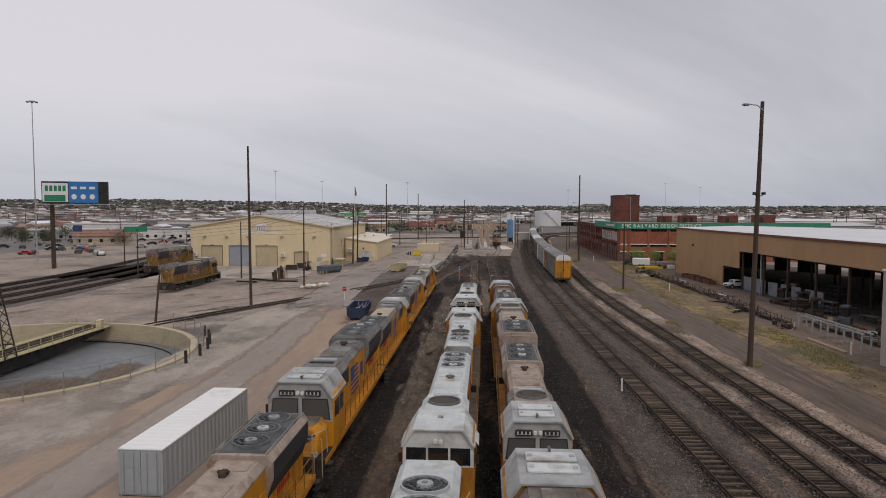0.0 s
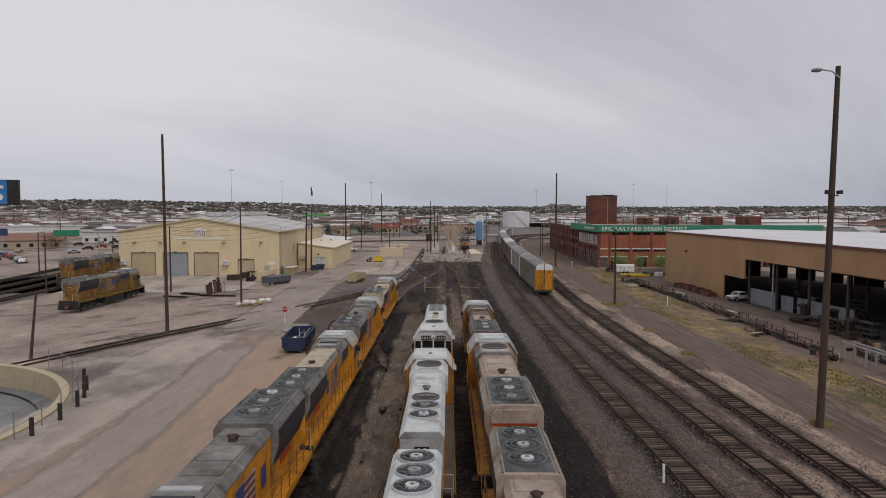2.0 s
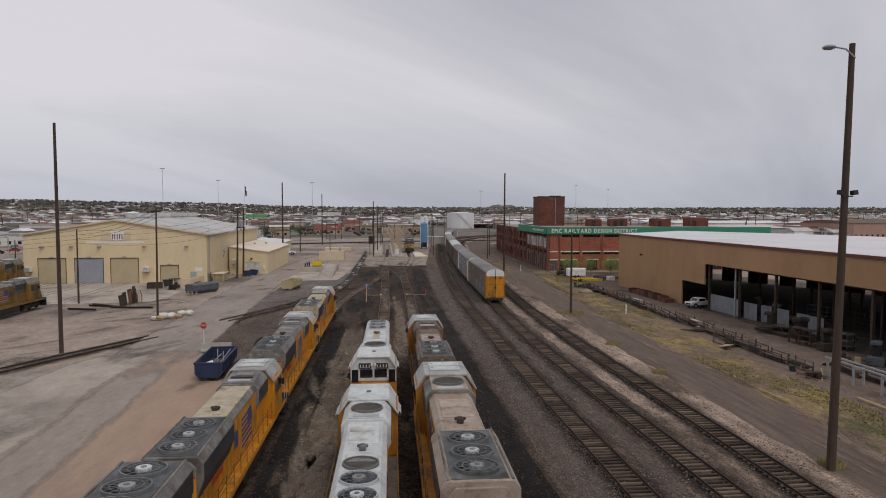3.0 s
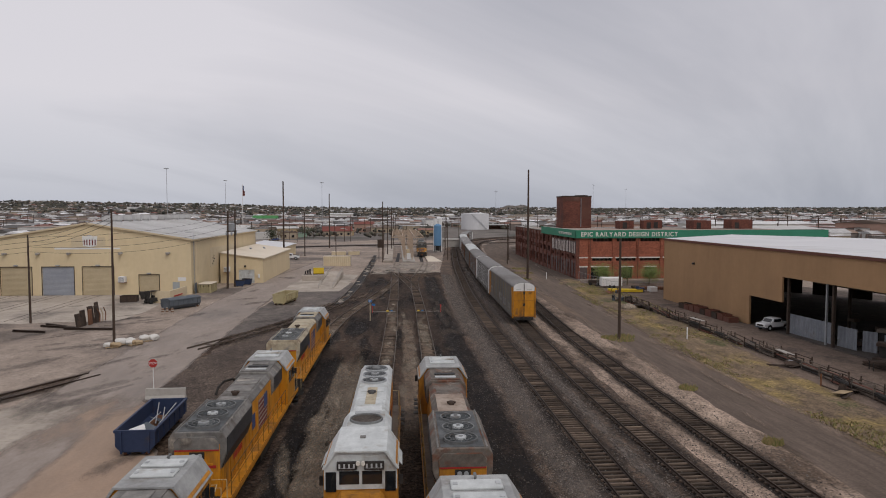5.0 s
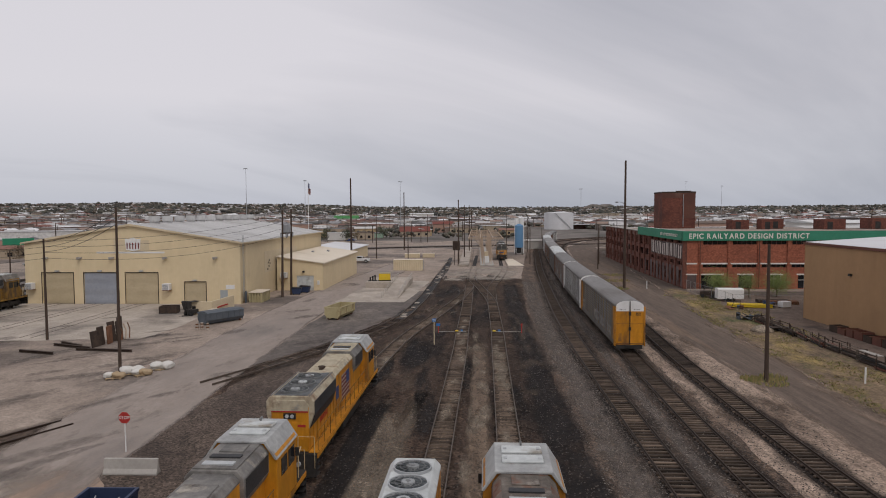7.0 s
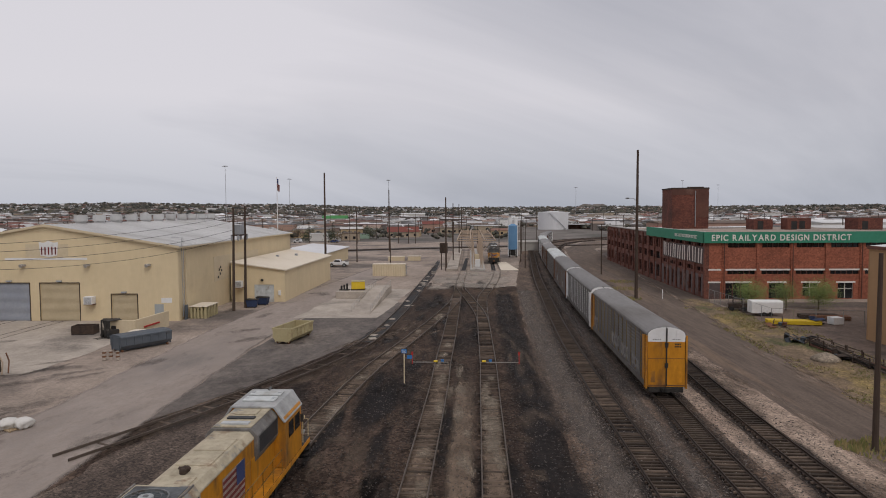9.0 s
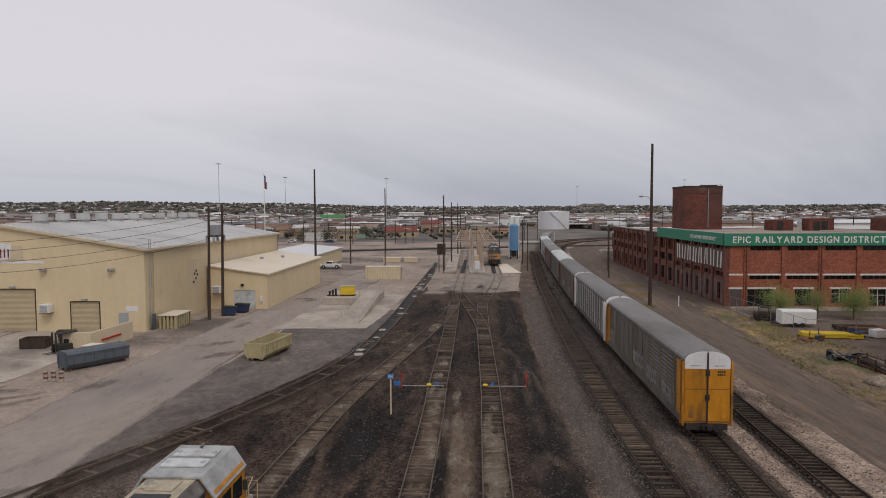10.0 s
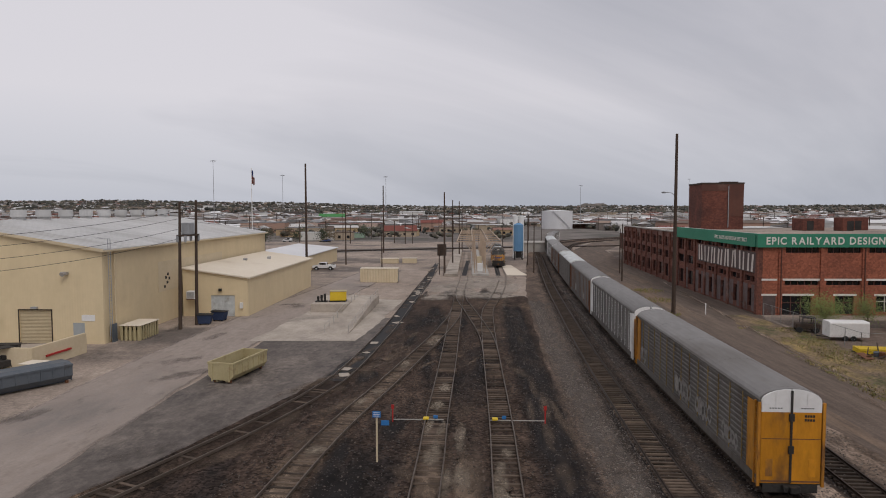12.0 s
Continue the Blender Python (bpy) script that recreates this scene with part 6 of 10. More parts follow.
prism(bm, [(WX0, 0), (WX1, 0), (WX1, EAVE), ((WX0 + WX1) / 2, RIDGE), (WX0, EAVE)], WY1 - 0.3, WY1)
part("back_wall", bm, M["siding"], workshop)
mid = (WX0 + WX1) / 2
for s, xe in ((-1, WX0 - 0.4), (1, WX1 + 0.4)):
    bm = B()
    drop = (RIDGE - EAVE) * 0.4 / (mid - WX0)
    prism(bm, [(mid, RIDGE + 0.02), (xe, EAVE - drop + 0.02), (xe, EAVE - drop + 0.2), (mid, RIDGE + 0.2)], WY0 - 0.35, WY1 + 0.35)
    r = part("roof_slope", bm, M["metalroof"], workshop)
    bm = B()
    for k in range(60):
        y = WY0 + 0.2 + k * 0.985
        a, b = Vector((mid, y, RIDGE + 0.2)), Vector((xe, y, EAVE - drop + 0.2))
        q = [a + Vector((0, -0.03, 0)), b + Vector((0, -0.03, 0)), b + Vector((0, 0, 0.05)), a + Vector((0, 0, 0.05))]
        q2 = [a + Vector((0, 0.03, 0)), b + Vector((0, 0.03, 0)), b + Vector((0, 0, 0.05)), a + Vector((0, 0, 0.05))]
        for qq in (q, q2):
            bm.faces.new([bm.verts.new(p) for p in qq])
    tagged(part("roof_seams", bm, M["metalroof"], r), kind="stuff")
    part("gutter", one_box(*sorted((xe - s * 0.02, xe + s * 0.14)), WY0 - 0.35, WY1 + 0.35, EAVE - drop - 0.08, EAVE - drop + 0.1), M["creamtrim"], workshop)
    bm = B()
    prism(bm, [(mid, RIDGE - 0.1), (xe, EAVE - drop - 0.1), (xe, EAVE - drop + 0.24), (mid, RIDGE + 0.24)], WY0 - 0.44, WY0 - 0.36)
    part("rake_trim", bm, M["creamtrim"], workshop)
for k in range(11):
    y = 186 + k * 5.2
    bm = B()
    cyl(bm, (mid, y, RIDGE - 0.1), (mid, y, RIDGE + 0.5), 0.8, n=16)
    cyl(bm, (mid, y, RIDGE + 0.5), (mid, y, RIDGE + 1.5), 1.0, 0.95, n=16)
    part("ridge_vent", bm, M["metalroof"], workshop, "round galvanised ridge vent")
for a, b, h, m in doors:
    d = part("roller_door", one_box(a, b, WY0 + 0.12, WY0 + 0.2, 0.02, h), M[m], workshop)
    bm = B()
    box(bm, a - 0.12, a, WY0 - 0.05, WY0, 0, h + 0.12)
    box(bm, b, b + 0.12, WY0 - 0.05, WY0, 0, h + 0.12)
    box(bm, a, b, WY0 - 0.05, WY0, h, h + 0.12)
    part("door_frame", bm, M["soot"], d, "dark worn door frame")
    part("door_lamp", one_box((a + b) / 2 - 0.35, (a + b) / 2 + 0.35, WY0 - 0.3, WY0, h + 0.2, h + 0.42), M["steelpole"], workshop)
# shield sign on the gable
sign = part("sign_board", one_box(-60.4, -54.2, WY0 - 0.06, WY0, 9.2, 11.0), M["creamtrim"], workshop, "pale sign board with a shield")
bm = B()
prism(bm, [(-58.2, 9.4), (-57.0, 9.15), (-55.8, 9.4), (-55.6, 11.3), (-56.3, 11.2), (-57.0, 11.5), (-57.7, 11.2), (-58.4, 11.3)], WY0 - 0.12, WY0 - 0.065)
sh = part("shield", bm, M["white"], sign)
bm = B()
for k in range(5):
    box(bm, -58.1 + k * 0.5, -57.9 + k * 0.5, WY0 - 0.135, WY0 - 0.122, 9.5, 10.6)
part("shield_bars", bm, M["flagred"], sh)
part("sign_strip", one_box(-63.5, -51.5, WY0 - 0.05, WY0 - 0.002, 8.75, 9.05), M["white"], workshop, "white painted strip under the shield")
for x in (-72.5, -66.5, -60.8, -51.4, -42.6):
    bm = B()
    box(bm, x - 0.35, x + 0.35, WY0 - 0.5, WY0, 7.85, 8.15)
    cyl(bm, (x, WY0 - 0.5, 8.0), (x, WY0 - 0.75, 7.9), 0.2, 0.26, n=10)
    part("wall_lamp", bm, M["concrete"], workshop, "grey twin wall lamp")
bm = B()
cyl(bm, (WX1 + 0.2, WY0 + 2.2, 0), (WX1 + 0.2, WY0 + 2.2, 10.3), 0.09, n=8)
part("downpipe", bm, M["creamtrim"], workshop)
bm = B()
for e in (-0.25, 0.25):
    tube(bm, [(WX1 + 0.3, WY0 + 1.0 + e, 0.5), (WX1 + 0.3, WY0 + 1.0 + e, 11.8), (WX1 - 1.2, WY0 + 1.0 + e, 11.9)], 0.04)
for k in range(30):
    tube(bm, [(WX1 + 0.3, WY0 + 0.75, 0.8 + k * 0.36), (WX1 + 0.3, WY0 + 1.25, 0.8 + k * 0.36)], 0.02)
part("roof_ladder", bm, M["steelpole"], workshop, "white steel roof ladder")
part("wall_patch", one_box(WX1, WX1 + 0.05, 190.5, 213, 4.2, 8.2), M["creamtrim"], workshop, "paler sheet patch on the side wall")
for j, (y, z) in enumerate(((192.0, 4.6), (192.8, 5.1), (193.4, 5.6), (193.0, 6.2), (192.4, 5.8))):
    part("wall_vent", one_box(WX1 + 0.05, WX1 + 0.09, y, y + 0.45, z, z + 0.35), M["black"], workshop)
part("side_door", one_box(-41.9, -40.6, WY0 - 0.04, WY0, 0.1, 2.4), M["boxgrey"], workshop, "grey-blue steel side door")
part("wall_unit", one_box(-40.9, -39.4, WY0 - 0.05, WY0, 2.6, 3.3), M["white"], workshop)


def wall_cooler(x, y, z, facing=-1):
    t = thing("evaporative_cooler", "white evaporative cooler on a wall bracket", "air conditioner", pose(x, y, z))
    part("cabinet", one_box(-0.6, 0.6, -0.55, 0.55, 0, 1.1), M["white"], t, bevel=0.04)
    bm = B()
    for k in range(7):
        box(bm, -0.5, 0.5, -0.575, -0.552, 0.12 + k * 0.13, 0.19 + k * 0.13)
    part("louvre", bm, M["steelpole"], t)
    bm = B()
    box(bm, -0.62, 0.62, -0.5, 0.56, -0.1, 0.0)
    part("bracket", bm, M["rust"], t)


wall_cooler(-51.0, WY0 - 0.6, 2.5)
wall_cooler(-75.2, WY0 - 0.6, 2.6)
wall_cooler(-36.4, 196.3, 2.6)

# annex with the cream flat roof
annex = thing("annex", "low cream workshop annex with a cream flat roof", "building")
AX0, AX1, AY0, AY1 = -38.0, -28.7, 197.0, 234.0
bm = B()
wall_with_holes(bm, AX1 - AX0, lambda u: 6.7 - 1.3 * u / (AX1 - AX0), 0.25, [(4.0, 7.4, 0, 3.0)], lambda u, w, z: (AX0 + u, AY0 + w, z))
part("front_wall", bm, M["siding"], annex, weld=True)
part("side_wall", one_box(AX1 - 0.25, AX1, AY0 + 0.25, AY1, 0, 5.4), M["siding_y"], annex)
bm = B()
prism(bm, [(AX0, 6.72), (AX1 + 0.35, 5.36), (AX1 + 0.35, 5.6), (AX0, 6.96)], AY0 - 0.35, AY1 + 0.3)
part("roof", bm, M["creamroof"], annex, bevel=0.03)
part("roller_door", one_box(AX0 + 4.0, AX0 + 7.4, AY0 + 0.1, AY0 + 0.18, 0.02, 3.0), M["whiteroof"], annex, "white roller door")
part("roof_vent", one_box(-35.5, -35.0, 215, 215.6, 6.3, 6.9), M["steelpole"], annex)
part("roof_vent", one_box(-33.6, -33.1, 222, 222.6, 6.1, 6.7), M["steelpole"], annex)
part("wall_box", one_box(-29.8, -29.4, AY0 - 0.3, AY0, 1.2, 2.0), M["white"], annex)
part("wall_lamp", one_box(-32.8, -32.4, AY0 - 0.3, AY0, 3.6, 3.95), M["black"], annex)
annex2 = thing("store", "long low store with a white metal roof", "building")
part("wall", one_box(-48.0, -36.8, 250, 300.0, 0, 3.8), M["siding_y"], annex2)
bm = B()
prism(bm, [(-48.4, 4.9), (-36.4, 3.82), (-36.4, 4.0), (-48.4, 5.1)], 249.6, 300.4)
part("roof", bm, M["whiteflat"], annex2)

# open steel shed: its long wall faces the tracks, its far end runs off at a slant
SHED = pose(49.35, 164.1, 0, 0, 0, -87.75)
shed = thing("steel_shed", "brown metal shed with a white roof and an open bay", "building", SHED)
SL, SH_, OPEN = 104.0, 10.75, 7.45
bm = B()
wall_with_holes(bm, SL, SH_, 0.25, [(27.3, 34.7, 0, 4.15), (34.7, SL - 1.0, 0, OPEN)], lambda u, w, z: (u, w, z))
part("front_wall", bm, M["shedwall"], shed, weld=True)


def in_shed_frame(x, y):
    p = SHED.inverted() @ Vector((x, y, 0))
    return p.x, p.y


ends = [in_shed_frame(*p) for p in ((49.35, 164.1), (71.0, 182.0), (84.0, 163.0), (101.0, 125.0), (101.0, 60.2), (53.43, 60.2))]
bm = B()
prism(bm, ends, SH_ + 0.02, SH_ + 0.32, "z")
part("roof", bm, M["whiteflat"], shed, "white flat metal roof")
bm = B()
for (xa, ya), (xb, yb) in zip(ends, ends[1:]):
    d = Vector((xb - xa, yb - ya, 0)).normalized()
    nn = Vector((-d.y, d.x, 0)) * 0.12
    foot = 5.6 if ends.index((xa, ya)) in (1, 2, 3) else 0.0
    v = [bm.verts.new(p) for p in ((xa, ya, foot), (xb, yb, foot), (xb, yb, SH_), (xa, ya, SH_))]
    w = [bm.verts.new(p.co + nn) for p in v]
    for f in ((v[0], v[1], v[2], v[3]), (w[3], w[2], w[1], w[0]), (v[3], v[2], w[2], w[3]), (v[0], v[3], w[3], w[0]), (v[1], w[1], w[2], v[2])):
        bm.faces.new(f)
part("end_wall", bm, M["shedwall"], shed)
part("gutter", one_box(-0.3, SL + 0.3, -0.22, -0.02, SH_ - 0.05, SH_ + 0.30), M["shedtrim"], shed)
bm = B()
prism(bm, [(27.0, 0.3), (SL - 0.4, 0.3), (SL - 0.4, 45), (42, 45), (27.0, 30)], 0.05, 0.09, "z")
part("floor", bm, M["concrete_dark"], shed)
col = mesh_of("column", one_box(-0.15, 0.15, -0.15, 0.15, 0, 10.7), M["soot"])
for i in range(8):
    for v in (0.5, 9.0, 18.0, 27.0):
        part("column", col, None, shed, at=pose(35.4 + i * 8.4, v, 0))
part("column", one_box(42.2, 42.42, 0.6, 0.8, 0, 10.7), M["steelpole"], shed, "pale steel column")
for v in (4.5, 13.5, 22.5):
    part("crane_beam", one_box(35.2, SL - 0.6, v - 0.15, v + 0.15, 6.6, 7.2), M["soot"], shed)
part("wall_lamp", one_box(10.9, 11.3, -0.35, 0, 7.2, 7.5), M["black"], shed)
def corrugated(length, height, wave=0.22, deep=0.05):
    """An upright sheet folded into flat ribs, along x from 0."""
    bm = B()
    xs = [(k * wave / 2, deep * ((k // 2) % 2)) for k in range(int(length / wave * 2) + 1)]
    rows = [[bm.verts.new((x, d + t, z)) for x, d in xs] for t, z in ((0, 0), (0, height), (0.012, height), (0.012, 0))]
    for u, v in zip(rows, rows[1:] + rows[:1]):
        for k in range(len(xs) - 1):
            bm.faces.new((u[k], u[k + 1], v[k + 1], v[k]))
    return bm


for u0, v0, length, height, turn in ((34.0, 1.3, 8.2, 2.55, 2.0), (42.9, 1.75, 2.9, 2.4, 4.0), (46.1, 2.4, 1.6, 2.35, 28.0), (48.6, 3.0, 2.6, 2.3, 4.0), (53.0, 3.0, 5.0, 2.3, 2.0)):
    screen = thing("corrugated_screen", "blue-grey corrugated steel screen across the open bay", "screen", SHED @ pose(u0, v0, 0.09, 0, 0, turn), group="screens across the bay")
    part("sheet", corrugated(length, height), M["baysheet"], screen)
    for k in range(int(length / 2.7) + 1):
        part("post", one_box(0.05 + k * 2.6, 0.13 + k * 2.6, 0.07, 0.15, 0, height - 0.1), M["soot"], screen)
# dark sheets added along the shed's far side, gaps between, to darken the bay
rng = random.Random(77)
for (xa, ya), (xb, yb) in list(zip(ends, ends[1:]))[1:4]:
    d = Vector((xb - xa, yb - ya, 0))
    n, turn = d.length, math.degrees(math.atan2(d.y, d.x))
    pos = 0.2
    while pos < n - 2:
        run = min(rng.uniform(3.5, 9.0), n - 0.2 - pos)
        h = rng.uniform(3.6, 5.4)
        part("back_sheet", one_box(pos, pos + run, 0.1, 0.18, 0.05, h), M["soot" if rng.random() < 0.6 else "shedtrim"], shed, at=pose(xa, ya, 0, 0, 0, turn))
        pos += run + rng.uniform(0.8, 2.6)
grey = thing("concrete_block_building", "plain grey block building beside the verge", "building")
part("wall", one_box(40.2, 56.0, 34.0, 67.0, 0, 9.4), M["concrete"], grey)
part("coping", one_box(40.1, 56.1, 33.9, 67.1, 9.4, 9.55), M["whiteflat"], grey)


def in_shed(u, v, z=0.0, turn=0.0):
    return SHED @ pose(u, v, z, 0, 0, turn)


# brick warehouse
BX, BY, BTOP = 43.3, 200.5, 11.3
brick = thing("brick_warehouse", "old red brick warehouse with a green painted cornice", "building")
BAYS, BAY, FRONT = 10, 5.75, 60.8
holes, lintels, slots = [], [], []
for i in range(BAYS):
    u = 3.6 + i * BAY
    if u + 4.8 > FRONT:
        break
    holes.append((u, u + 4.75, 4.25, 4.9))
    holes.append((u + 0.05, u + 4.7, 8.82, 9.6))
    if i == 0:
        holes.append((u - 0.4, u + 3.8, 0.0, 2.75))
    elif i % 2:
        holes.append((u + 1.3, u + 3.9, 0.1, 2.75))
    else:
        holes.append((u + 1.2, u + 3.8, 0.5, 2.75))
bm = B()
wall_with_holes(bm, FRONT, BTOP, 0.5, holes, lambda u, w, z: (BX + u, BY + w, z))
front = part("front_wall", bm, M["brick"], brick, weld=True)
for i in range(BAYS):
    u = 2.7 + i * BAY
    part("pier", one_box(BX + u, BX + u + 0.55, BY - 0.18, BY, 0, 9.6), M["brick"], front)
    if i % 2 == 0:
        bm = B()
        tube(bm, [(BX + u + 0.3, BY - 0.26, 0.1), (BX + u + 0.3, BY - 0.26, 9.6)], 0.07, 6)
        part("downpipe", bm, M["oldbrick"], front)
for z in (2.75, 4.9):
    part("lintel", one_box(BX + 0.4, BX + 2.55, BY - 0.06, BY - 0.002, z, z + 0.26), M["letter"], front)
part("bricked_door", one_box(BX + 0.6, BX + 2.4, BY - 0.03, BY - 0.002, 0, 2.75), M["bluebrick"], front, "painted-over bricked doorway")
for h in holes:
    big = h[2] < 1
    w = part("window", one_box(BX + h[0], BX + h[1], BY + 0.3, BY + 0.34, h[2], h[3]), M["window"], brick)
    bar = M["fadedletter" if big and 14 < h[0] < 24 else "oldbrick"]
    n = max(2, round((h[1] - h[0]) / (1.25 if big else 1.0)))
    for k in range(n + 1):
        x = BX + h[0] + (h[1] - h[0]) * k / n
        part("mullion", one_box(x - 0.05, x + 0.05, BY + 0.22, BY + 0.3, h[2], h[3]), bar, w)
    if big:
        part("transom", one_box(BX + h[0], BX + h[1], BY + 0.24, BY + 0.3, (h[2] + h[3]) / 2 + 0.3, (h[2] + h[3]) / 2 + 0.38), bar, w)
    if h[3] < 7:
        part("lintel", one_box(BX + h[0] - 0.3, BX + h[1] + 0.3, BY - 0.06, BY - 0.002, h[3], h[3] + 0.28), M["letter"], w)
part("cornice", one_box(BX - 0.45, BX + FRONT + 0.4, BY - 0.45, BY, 9.62, BTOP + 0.2), M["green"], brick, "green painted cornice band")


def letter_mesh(ch):
    """One capital of the built-in font, thickened, as a mesh of its own."""
    data = bpy.data.curves.new("letter", "FONT")
    data.body, data.size, data.extrude, data.offset = ch, 1.0, 0.02, 0.022
    ob = bpy.data.objects.new("letter", data)
    scene.collection.objects.link(ob)
    bpy.context.view_layer.update()
    me = bpy.data.meshes.new_from_object(ob.evaluated_get(bpy.context.evaluated_depsgraph_get()))
    bpy.data.objects.remove(ob)
    me.materials.clear()
    me.materials.append(M["letter"])
    xs = [v.co.x for v in me.vertices]
    for v in me.vertices:
        v.co.x -= min(xs)
    return me, max(xs) - min(xs)


WORDS = "EPIC RAILYARD DESIGN DISTRICT"
GLYPHS = {c: letter_mesh(c) for c in sorted(set(WORDS) - {" "})}


def write_sign(parent, at, width, height, label):
    """The words of the cornice along x from the given place, one part a letter."""
    run = sum(0.42 if c == " " else GLYPHS[c][1] + 0.16 for c in WORDS) - 0.16
    k, x = width / run, 0.0
    for c in WORDS:
        if c == " ":
            x += 0.42
            continue
        part("letter", GLYPHS[c][0], None, parent, label, at=at @ pose(x * k, 0, 0, 90, 0, 0) @ Matrix.Diagonal((k, height, 1, 1)))
        x += GLYPHS[c][1] + 0.16


write_sign(brick, pose(BX + 0.75, BY - 0.475, 10.05), 23.2, 1.42, "cream capital letter on the cornice")
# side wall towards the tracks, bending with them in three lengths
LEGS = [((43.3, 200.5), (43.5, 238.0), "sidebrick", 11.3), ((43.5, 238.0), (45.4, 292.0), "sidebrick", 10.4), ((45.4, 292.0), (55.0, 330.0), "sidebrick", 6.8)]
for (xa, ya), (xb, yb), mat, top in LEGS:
    d = Vector((xb - xa, yb - ya, 0))
    L = d.length
    d.normalize()
    inn = Vector((d.y, -d.x, 0))
    bays = max(2, round(L / 5.2))
    hs = []
    for i in range(bays):
        u = L * i / bays
        b = L / bays
        m = u + b / 2
        if top > 11 and u < 24:
            # under the old wall sign: high strip lights, a low strip, narrow windows at the foot
            hs += [(u + 1.1, u + 2.4, 8.9, 9.55), (u + 2.7, u + b - 0.5, 8.9, 9.55), (u + 1.2, u + 2.5, 4.5, 5.3), (u + 2.8, u + b - 0.6, 4.5, 5.3), (m - 0.3, m + 1.0, 0.9, 3.5)]
            continue
        hs += [(u + 1.2, u + 2.6, 7.3, 9.3), (u + 3.0, u + b - 0.5, 7.3, 9.3), (u + 1.2, u + b - 0.5, 4.9, 6.4), (u + 1.4, u + b - 1.0, 1.0, 3.6)] if top > 10 else [(u + 1.2, u + b - 1.0, 1.0, 3.4), (u + 1.2, u + b - 1.0, 5.0, 6.6)]
    o = Vector((xa, ya, 0))
    bm = B()
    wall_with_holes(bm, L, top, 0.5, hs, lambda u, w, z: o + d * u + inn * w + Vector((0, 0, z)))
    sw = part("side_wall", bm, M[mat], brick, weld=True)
    frame_at = Matrix((( d.x, inn.x, 0, o.x), (d.y, inn.y, 0, o.y), (0, 0, 1, 0), (0, 0, 0, 1)))
    for i in range(bays + 1):
        u = min(L - 0.7, L * i / bays)
        part("pier", one_box(u, u + 0.8, -0.25, 0, 0, top - 0.3), M[mat], sw, at=frame_at)
    if top > 11:
        for i in range(bays):
            u, b = L * i / bays, L / bays
            cuts = [q for q in hs if u <= q[0] < u + b and q[2] < 1.2]
            x0, x1 = cuts[0][0], cuts[0][1]
            for a0, a1 in ((u + 0.82, x0 - 0.06), (x1 + 0.06, u + b - 0.02)):
                part("rendered_panel", one_box(a0, a1, -0.03, -0.002, 0.25, 4.1), M["mauve"], sw, "grey weathered render between the piers", at=frame_at)
    for h in hs:
        part("window", one_box(h[0], h[1], 0.3, 0.34, h[2], h[3]), M["window"], sw, at=frame_at)
    part("coping", one_box(-0.1, L + 0.1, -0.3, 0.6, top, top + 0.22), M["concrete"], sw, at=frame_at)
d = Vector((0.2, 37.5, 0)).normalized()
inn = Vector((d.y, -d.x, 0))
side_at = Matrix(((-d.x, inn.x, 0, 43.5), (-d.y, inn.y, 0, 238.0), (0, 0, 1, 0), (0, 0, 0, 1)))
part("cornice", one_box(-0.1, 37.3, -0.55, -0.26, 9.62, BTOP + 0.23), M["green"], brick, at=side_at)
write_sign(brick, side_at @ pose(21.5, -0.575, 10.25), 13.0, 0.8, "small cream letter on the side cornice")
part("painted_band", one_box(12.4, 36.9, -0.262, -0.255, 5.9, 8.85), M["bluebrick"], brick, "old painted wall sign", at=side_at)
rng = random.Random(17)
for k in range(8):
    for e in range(2):
        u = 13.1 + k * 3.0 + e * 1.3
        wd = rng.uniform(0.4, 0.62)
        part("wall_sign_bar", one_box(0, wd, -0.28, -0.264, 0, rng.uniform(2.5, 2.75)), M["fadedletter"], brick, "faded white painted bar of an old wall sign", at=side_at @ pose(u, 0, 5.98 + rng.uniform(0, 0.12), 0, rng.uniform(-9, 9), 0))
part("roof", one_box(44.1, BX + FRONT - 0.2, BY + 0.5, 238.2, BTOP - 0.6, BTOP - 0.3), M["lot"], brick, "grey flat roof")
part("roof", one_box(46.3, BX + FRONT - 0.2, 238.2, 292, 9.6, 9.9), M["lot"], brick, "grey flat roof")
part("back_block", one_box(56.5, 140, 292.2, 330, 0, 7.0), M["oldbrick"], brick)
tower = part("tower", one_box(53.2, 62.2, 253.5, 262.0, 9.8, 20.4), M["towerbrick"], brick, "square brick tower on the roof")
bm = B()
for a in (53.1, 61.8):
    box(bm, a, a + 0.5, 253.9, 262.1, 20.4, 20.75)
box(bm, 53.1, 62.3, 253.4, 253.9, 20.4, 20.8)
box(bm, 57.0, 61.0, 253.5, 253.85, 20.8, 21.0)
part("parapet", bm, M["soot"], tower, "blackened brick parapet")
part("sooted_band", one_box(53.17, 62.23, 253.42, 253.48, 19.0, 20.4), M["oldbrick"], tower, "blackened brick band under the parapet")
# the part right of the pipe, in a darker brick
part("sooted_panel", one_box(59.1, 62.2, 253.43, 253.49, 13.4, 18.95), M["oldbrick"], tower, "darker brick panel right of the pipe")
bm = B()
tube(bm, [(58.9, 253.35, BTOP - 0.3), (58.9, 253.35, 20.0)], 0.1)
part("pipe", bm, M["steelpole"], tower)
